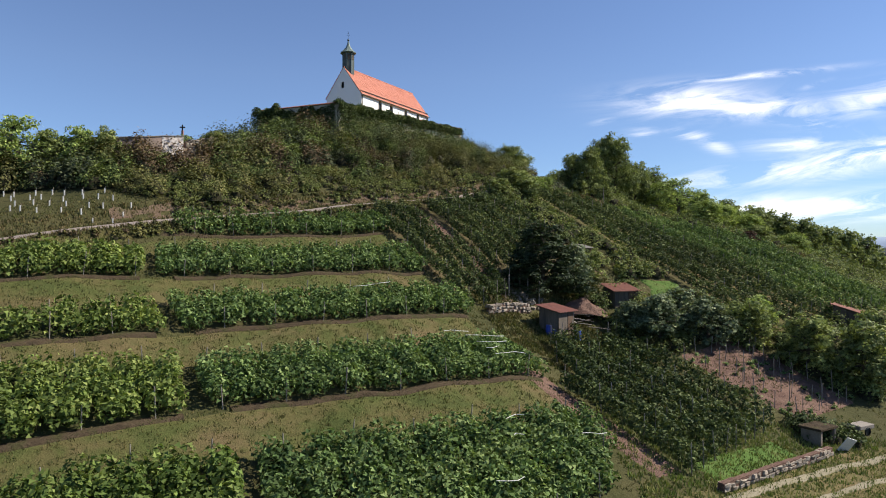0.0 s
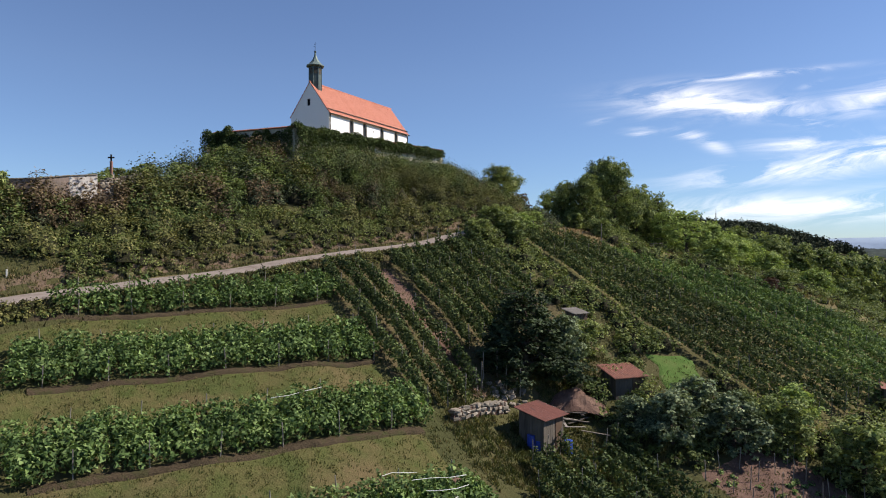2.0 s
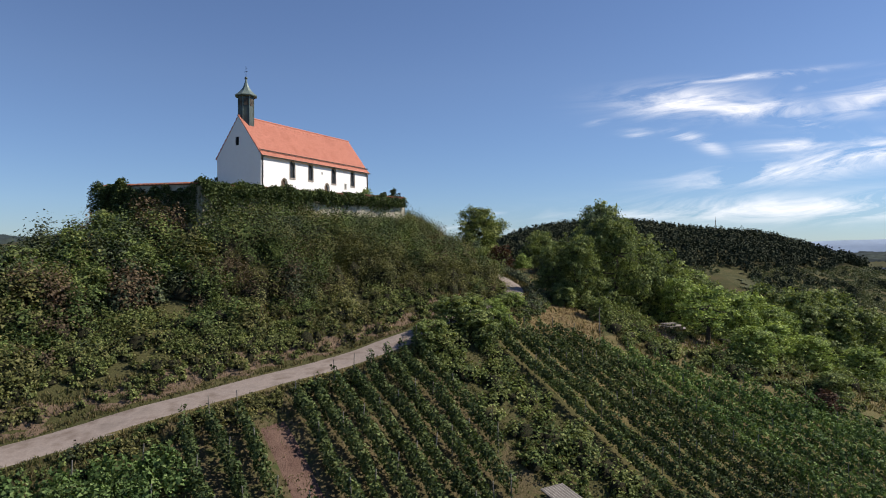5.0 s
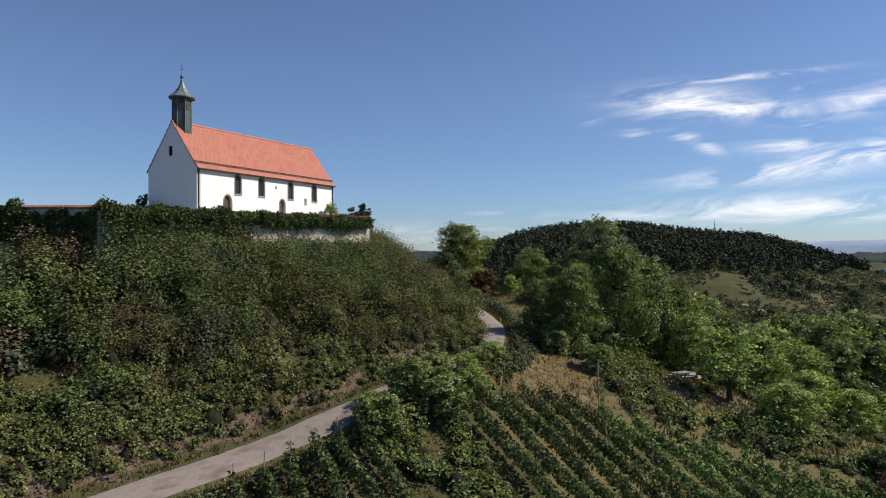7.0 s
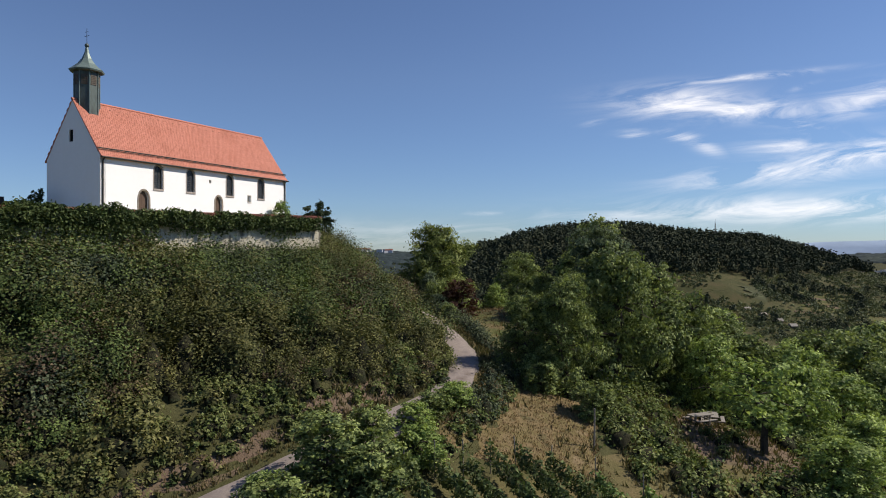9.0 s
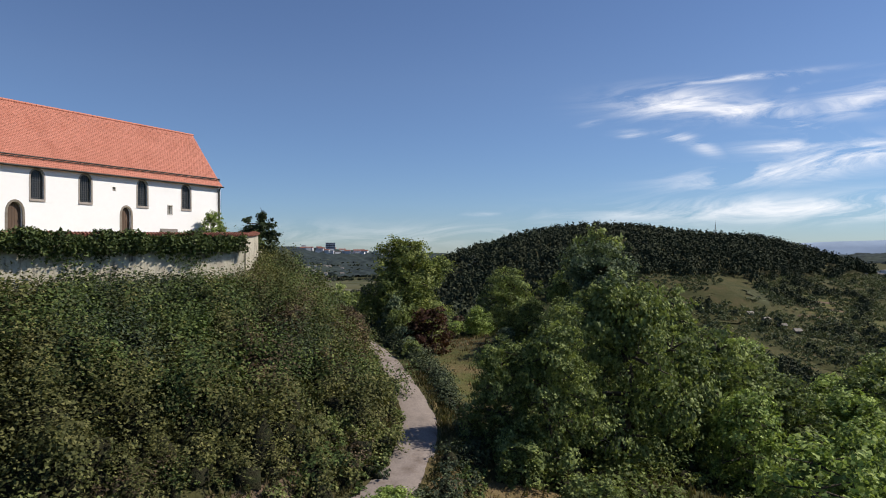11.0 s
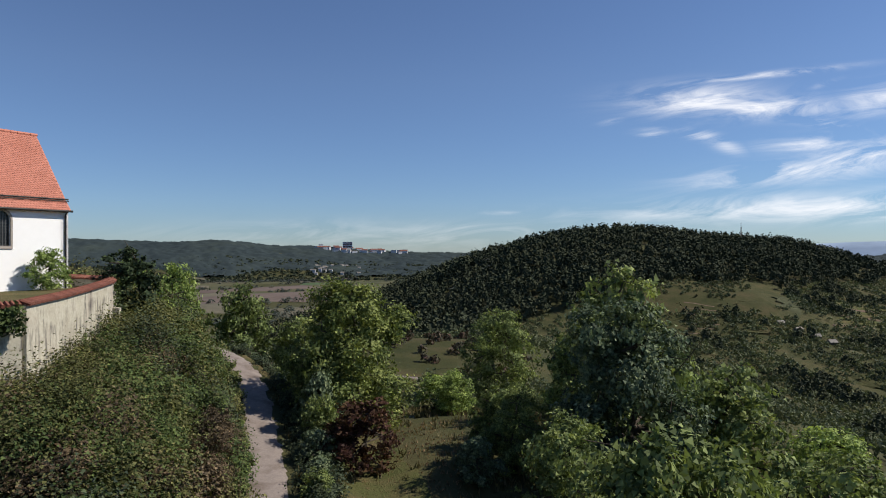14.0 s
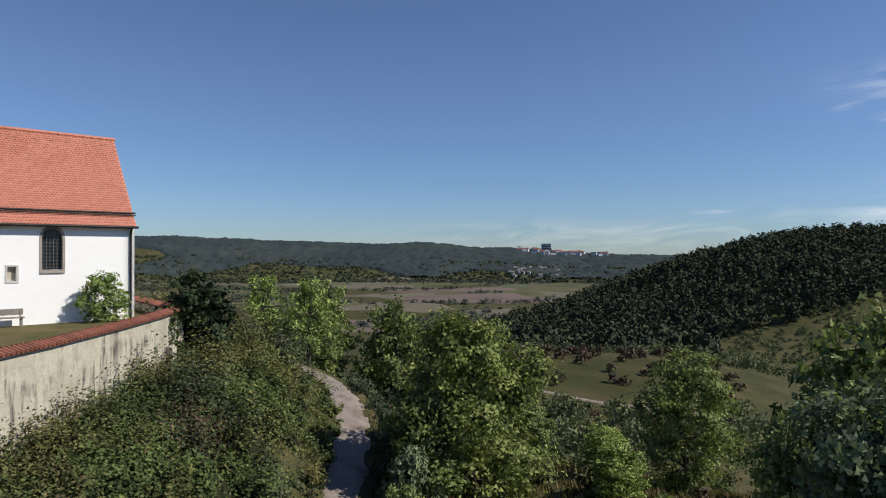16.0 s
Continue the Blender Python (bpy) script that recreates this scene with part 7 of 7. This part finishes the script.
# low earth banks at the foot of the vine terraces, painting their shadow line
def earth_bank(u0, u1, v_of, height, seed):
    u = np.linspace(u0, u1, int(abs(u1 - u0) / 0.35))
    v = v_of(u)
    wob = 0.09 * mottle(u * 1.0, u * 0, 1.1, seed)
    h = height * (0.75 + 0.5 * mottle(u, u * 0 + 7, 2.1, seed + 1))
    rows = []
    for dv, dz in ((-0.24, -0.15), (-0.17, 0.35), (-0.08, 0.8), (0.05, 1.0), (0.3, 0.6), (0.6, -0.1)):
        x, y = plot_xy(u, v + dv + wob)
        rows.append(np.stack([x, y, ground(x, y) + dz * h], 1))
    me = mesh_from("earth_bank", np.concatenate(rows), grid_faces(len(u), len(rows)), M_SOIL_SHADE)
    return tagged(new("earth_bank", me), "low earth bank darkened to paint the shadow line below a vine terrace", "bank", kind="structure")


for bi in range(1, len(BANDS)):
    for u0, u1 in ((-21.8, -1.0), (-45, -24.2)):
        if not (bi == 4 and u0 < -22):
            earth_bank(u0, u1, lambda u, bi=bi: band_edge(bi, 0, u) - 0.3, 0.2, 60 + bi)

# stakes and seedlings on the dug plot
for k in range(40):
    rr = random.Random(300 + k)
    x, y = plot_xy(15.6 + 1.5 * (k % 6) + rr.uniform(-0.3, 0.3), -17.2 + 1.5 * (k // 6) + rr.uniform(-0.4, 0.4))
    st = thing("vine_stake", Matrix.Translation((x, y, ground1(x, y))), "bare wooden stake on the dug plot", "stake", "stakes on the plot")
    o = new("stake", POST_ME)
    o.parent = st
    o.matrix_local = pose(0, 0, 0, rr.uniform(-6, 6), rr.uniform(-6, 6), 0) @ Matrix.Diagonal((0.9, 0.9, rr.uniform(1.1, 1.8), 1))
px, py = [], []
for k in range(60):
    rr = random.Random(500 + k)
    x, y = plot_xy(15.4 + rr.uniform(0, 8.6), -17.6 + rr.uniform(0, 10))
    px.append(x)
    py.append(y)
shrubs("seedlings", np.array(px), np.array(py), np.full(60, 0.32), 36, 0.12, M_VINE, "small green seedlings on the dug plot", 61)

# the gardener's yard: mound, rubble, planks, posts
mound = tagged(new("soil_mound"), "heap of reddish soil behind the garden shed", "mound")
mound.matrix_world = pose(12.9, 61.2, ground1(12.9, 61.2))
mb = bmesh.new()
bmesh.ops.create_grid(mb, x_segments=18, y_segments=14, size=1.0)
for v in mb.verts:
    r_ = math.hypot(v.co.x, v.co.y)
    v.co = Vector((v.co.x * 2.3, v.co.y * 1.8, 1.35 * max(-0.2, 1 - r_ ** 1.3) + 0.22 * noise.noise(v.co * 3.1) - 0.12))
part("mound_body", mb, M_SOIL, mound)
rub = bmesh.new()
bmesh.ops.create_cube(rub, size=1)
bmesh.ops.bevel(rub, geom=rub.edges[:], offset=0.15, segments=1, affect="EDGES")
for v in rub.verts:
    v.co += Vector([0.08 * noise.noise(v.co * 3 + Vector((k, 0, 0))) for k in range(3)])
RUBBLE = bpy.data.meshes.new("stone")
rub.to_mesh(RUBBLE)
rub.free()
RUBBLE.materials.append(M_STONE)
for k in range(46):
    rr = random.Random(700 + k)
    x, y = (rr.gauss(7.6, 1.1), rr.gauss(60.0, 0.8)) if k < 30 else (rr.gauss(11.0, 1.0), rr.gauss(59.6, 0.5))
    st = new("field_stone", RUBBLE)
    e_ = rr.uniform(0.16, 0.45)
    st.matrix_world = pose(x, y, ground1(x, y) + e_ * 0.2, rr.uniform(-25, 25), rr.uniform(-25, 25), rr.uniform(0, 180)) @ Matrix.Diagonal((e_ * rr.uniform(0.9, 1.7), e_, e_ * rr.uniform(0.5, 0.9), 1))
    tagged(st, "rough pale field stone lying by the shed", "stone", "stones by the shed")
for k in range(9):
    rr = random.Random(800 + k)
    x, y = 12.4 + rr.uniform(-0.9, 1.6), 58.6 + rr.uniform(-0.8, 1.6)
    pl = tagged(new("plank"), "weathered plank lying in the shed yard", "plank", "planks in the yard")
    pl.matrix_world = pose(x, y, ground1(x, y) + 0.3 + 0.05 * k, rr.uniform(-6, 6), rr.uniform(-14, 14), rr.uniform(0, 180))
    part("board", boxes((-1.0, 1.0, -0.09, 0.09, -0.02, 0.02)), M_POST if k % 2 else M_WOOD, pl)
for x, y in ((6.2, 61.0), (7.3, 62.0), (7.9, 60.9), (8.9, 60.6), (6.0, 59.6)):
    st = thing("yard_post", Matrix.Translation((x, y, ground1(x, y))), "grey standing post in the garden yard", "post", "yard posts")
    o = new("post", POST_ME)
    o.parent = st
    o.matrix_local = Matrix.Diagonal((1.3, 1.3, 2.1, 1))

# grown-over shelter with a leaning board beside the lower track
cel = thing("stone_shelter", pose(25.6, 44.6, ground1(25.6, 44.6) - 0.15, 0, 0, 32) @ Matrix.Diagonal((0.75, 0.75, 0.8, 1)), "low dark stone shelter overgrown on top", "shelter")
part("wall", boxes((-1.3, -1.0, -0.9, 0.9, -0.4, 1.3), (1.0, 1.3, -0.9, 0.9, -0.4, 1.3), (-1.0, 1.0, 0.6, 0.9, -0.4, 1.3), bevel=0.03), M_STONE, cel)
part("roof_slab", boxes((-1.45, 1.45, -1.0, 1.1, 1.3, 1.5), bevel=0.03), M_SOIL_SHADE, cel)
qx, qy = rng2.uniform(24.3, 28.5, 26), rng2.uniform(44.6, 46.8, 26)
shrubs("shelter_ivy", qx, qy, rng2.uniform(0.7, 1.4, 26), 110, 0.16, M_VINE_D, "ivy and brambles growing over the stone shelter", 71)
# near-black panel painted as the shade within the shelter
part("opening", boxes((-0.98, 0.98, 0.3, 0.34, -0.3, 1.28)), M_DARK, cel)
brd = tagged(new("leaning_board"), "white board leaning against the stone shelter", "board")
brd.matrix_world = pose(26.9, 43.6, ground1(26.9, 43.6) + 0.45, 28, 20, 20)
part("sheet", boxes((-0.45, 0.45, -0.02, 0.02, -0.6, 0.6)), M_WHITE, brd)
cart = thing("garden_cart", pose(29.6, 46.4, ground1(29.6, 46.4), 0, 0, 25), "grey garden cart parked beside the track", "cart")
part("tray", boxes((-0.8, 0.8, -0.5, 0.5, 0.45, 0.75), bevel=0.04), M_POST, cart)
for sy_ in (-0.52, 0.52):
    wb = bmesh.new()
    limb(wb, (0, sy_ - 0.04, 0.3), (0, sy_ + 0.04, 0.3), 0.3, 0.3, 16)
    part("wheel", wb, M_IRON, cart)

for x0, y0, wide, deep, skew, m_, seed_ in ((150, 470, 82, 66, 16, M_OLIVE, 3), (240, 520, 40, 20, 10, M_FIELD_O, 8), (275, 548, 60, 26, 16, M_STRIP, 9), (330, 570, 70, 30, 20, M_OLIVE, 6), (255, 470, 46, 18, 8, M_FIELD_O, 10), (300, 500, 60, 20, 14, M_STRIP, 11), (230, 420, 60, 20, 10, M_OLIVE, 12)):
    draped("hillside_meadow", np.linspace(0, 1, 24), np.linspace(0, 1, 24), lambda u, v: (x0 + wide * u + 9 * mottle(u * 9, v * 9, 1.5, seed_), y0 + skew * u + deep * v + 7 * mottle(v * 9, u * 9, 1.5, seed_ + 1)), m_, 0.7, "dry grassy meadow on the far hillside", "meadow")
for k in range(7):
    draped("terrace_strip", np.linspace(0, 1, 14), np.linspace(0, 1, 3), lambda u, v, k=k: (160 + 2.2 * k + (20 + 1.5 * (k % 3)) * u + 1.5 * mottle(u * 9, v + k, 1.3, 2), 478 + 6.6 * k + (3 - 2.5 * k) * u * 0.5 + 4.0 * v), M_BANK, 0.95, "narrow bare terrace on the far hillside", "terrace")
for k in range(9):
    draped("terrace_strip", np.linspace(0, 1, 14), np.linspace(0, 1, 3), lambda u, v, k=k: (262 + 6 * k + 34 * u + 2 * mottle(u * 9, v + k, 1.3, 2), 505 + 7.5 * k + 10 * u + 2.6 * v), M_STRIP if k % 3 else M_BANK, 0.95, "narrow grassy terrace on the far hillside", "terrace")
draped("slope_meadow", np.linspace(0, 1, 20), np.linspace(0, 1, 20), lambda u, v: (43 + 12 * u + 1.6 * mottle(u * 9, v * 9, 1.5, 6), 90 + 12 * v - 3 * u + 1.6 * mottle(v * 9, u * 9, 1.5, 7)), M_DRY, 0.06, "dry grassy clearing on the slope", "meadow")
for x, y, w in ((225, 497, 8), (233, 491, 9), (240, 485, 8), (247, 480, 7), (262, 428, 7), (300, 455, 8), (237, 410, 9)):
    house("garden_house", x, y, w * 0.6, 3.2, 2.4, x % 40, "small grey garden house on the far hillside", M_WOOD, M_POST, "garden houses on the hillside")

draped("lawn", np.linspace(20.4, 24.6, 16), np.linspace(63.6, 68.0, 16), lambda u, v: (u + 0.6 * mottle(u, v, 1.3, 3), v + 0.6 * mottle(v, u, 1.3, 4)), M_LAWN, 0.05, "bright green lawn among the garden bushes", "grass")
nx_, ny_ = rng4.uniform(-40, 75, 2600), rng4.uniform(142, 236, 2600)
okn = (np.abs(road_side(nx_, ny_)) > 2.5) & (mottle(nx_, ny_, 13, 21) + 0.6 * mottle(nx_, ny_, 5, 22) > -0.25) & ~((nx_ < 8) & (nx_ > -14) & (ny_ < 158))
nx_, ny_ = nx_[okn][:800], ny_[okn][:800]
mixed_shrubs("north_scrub", nx_, ny_, rng4.uniform(0.6, 1.7, len(nx_)), 60, 0.30, "on the north side of the hill", 81, 1.15)
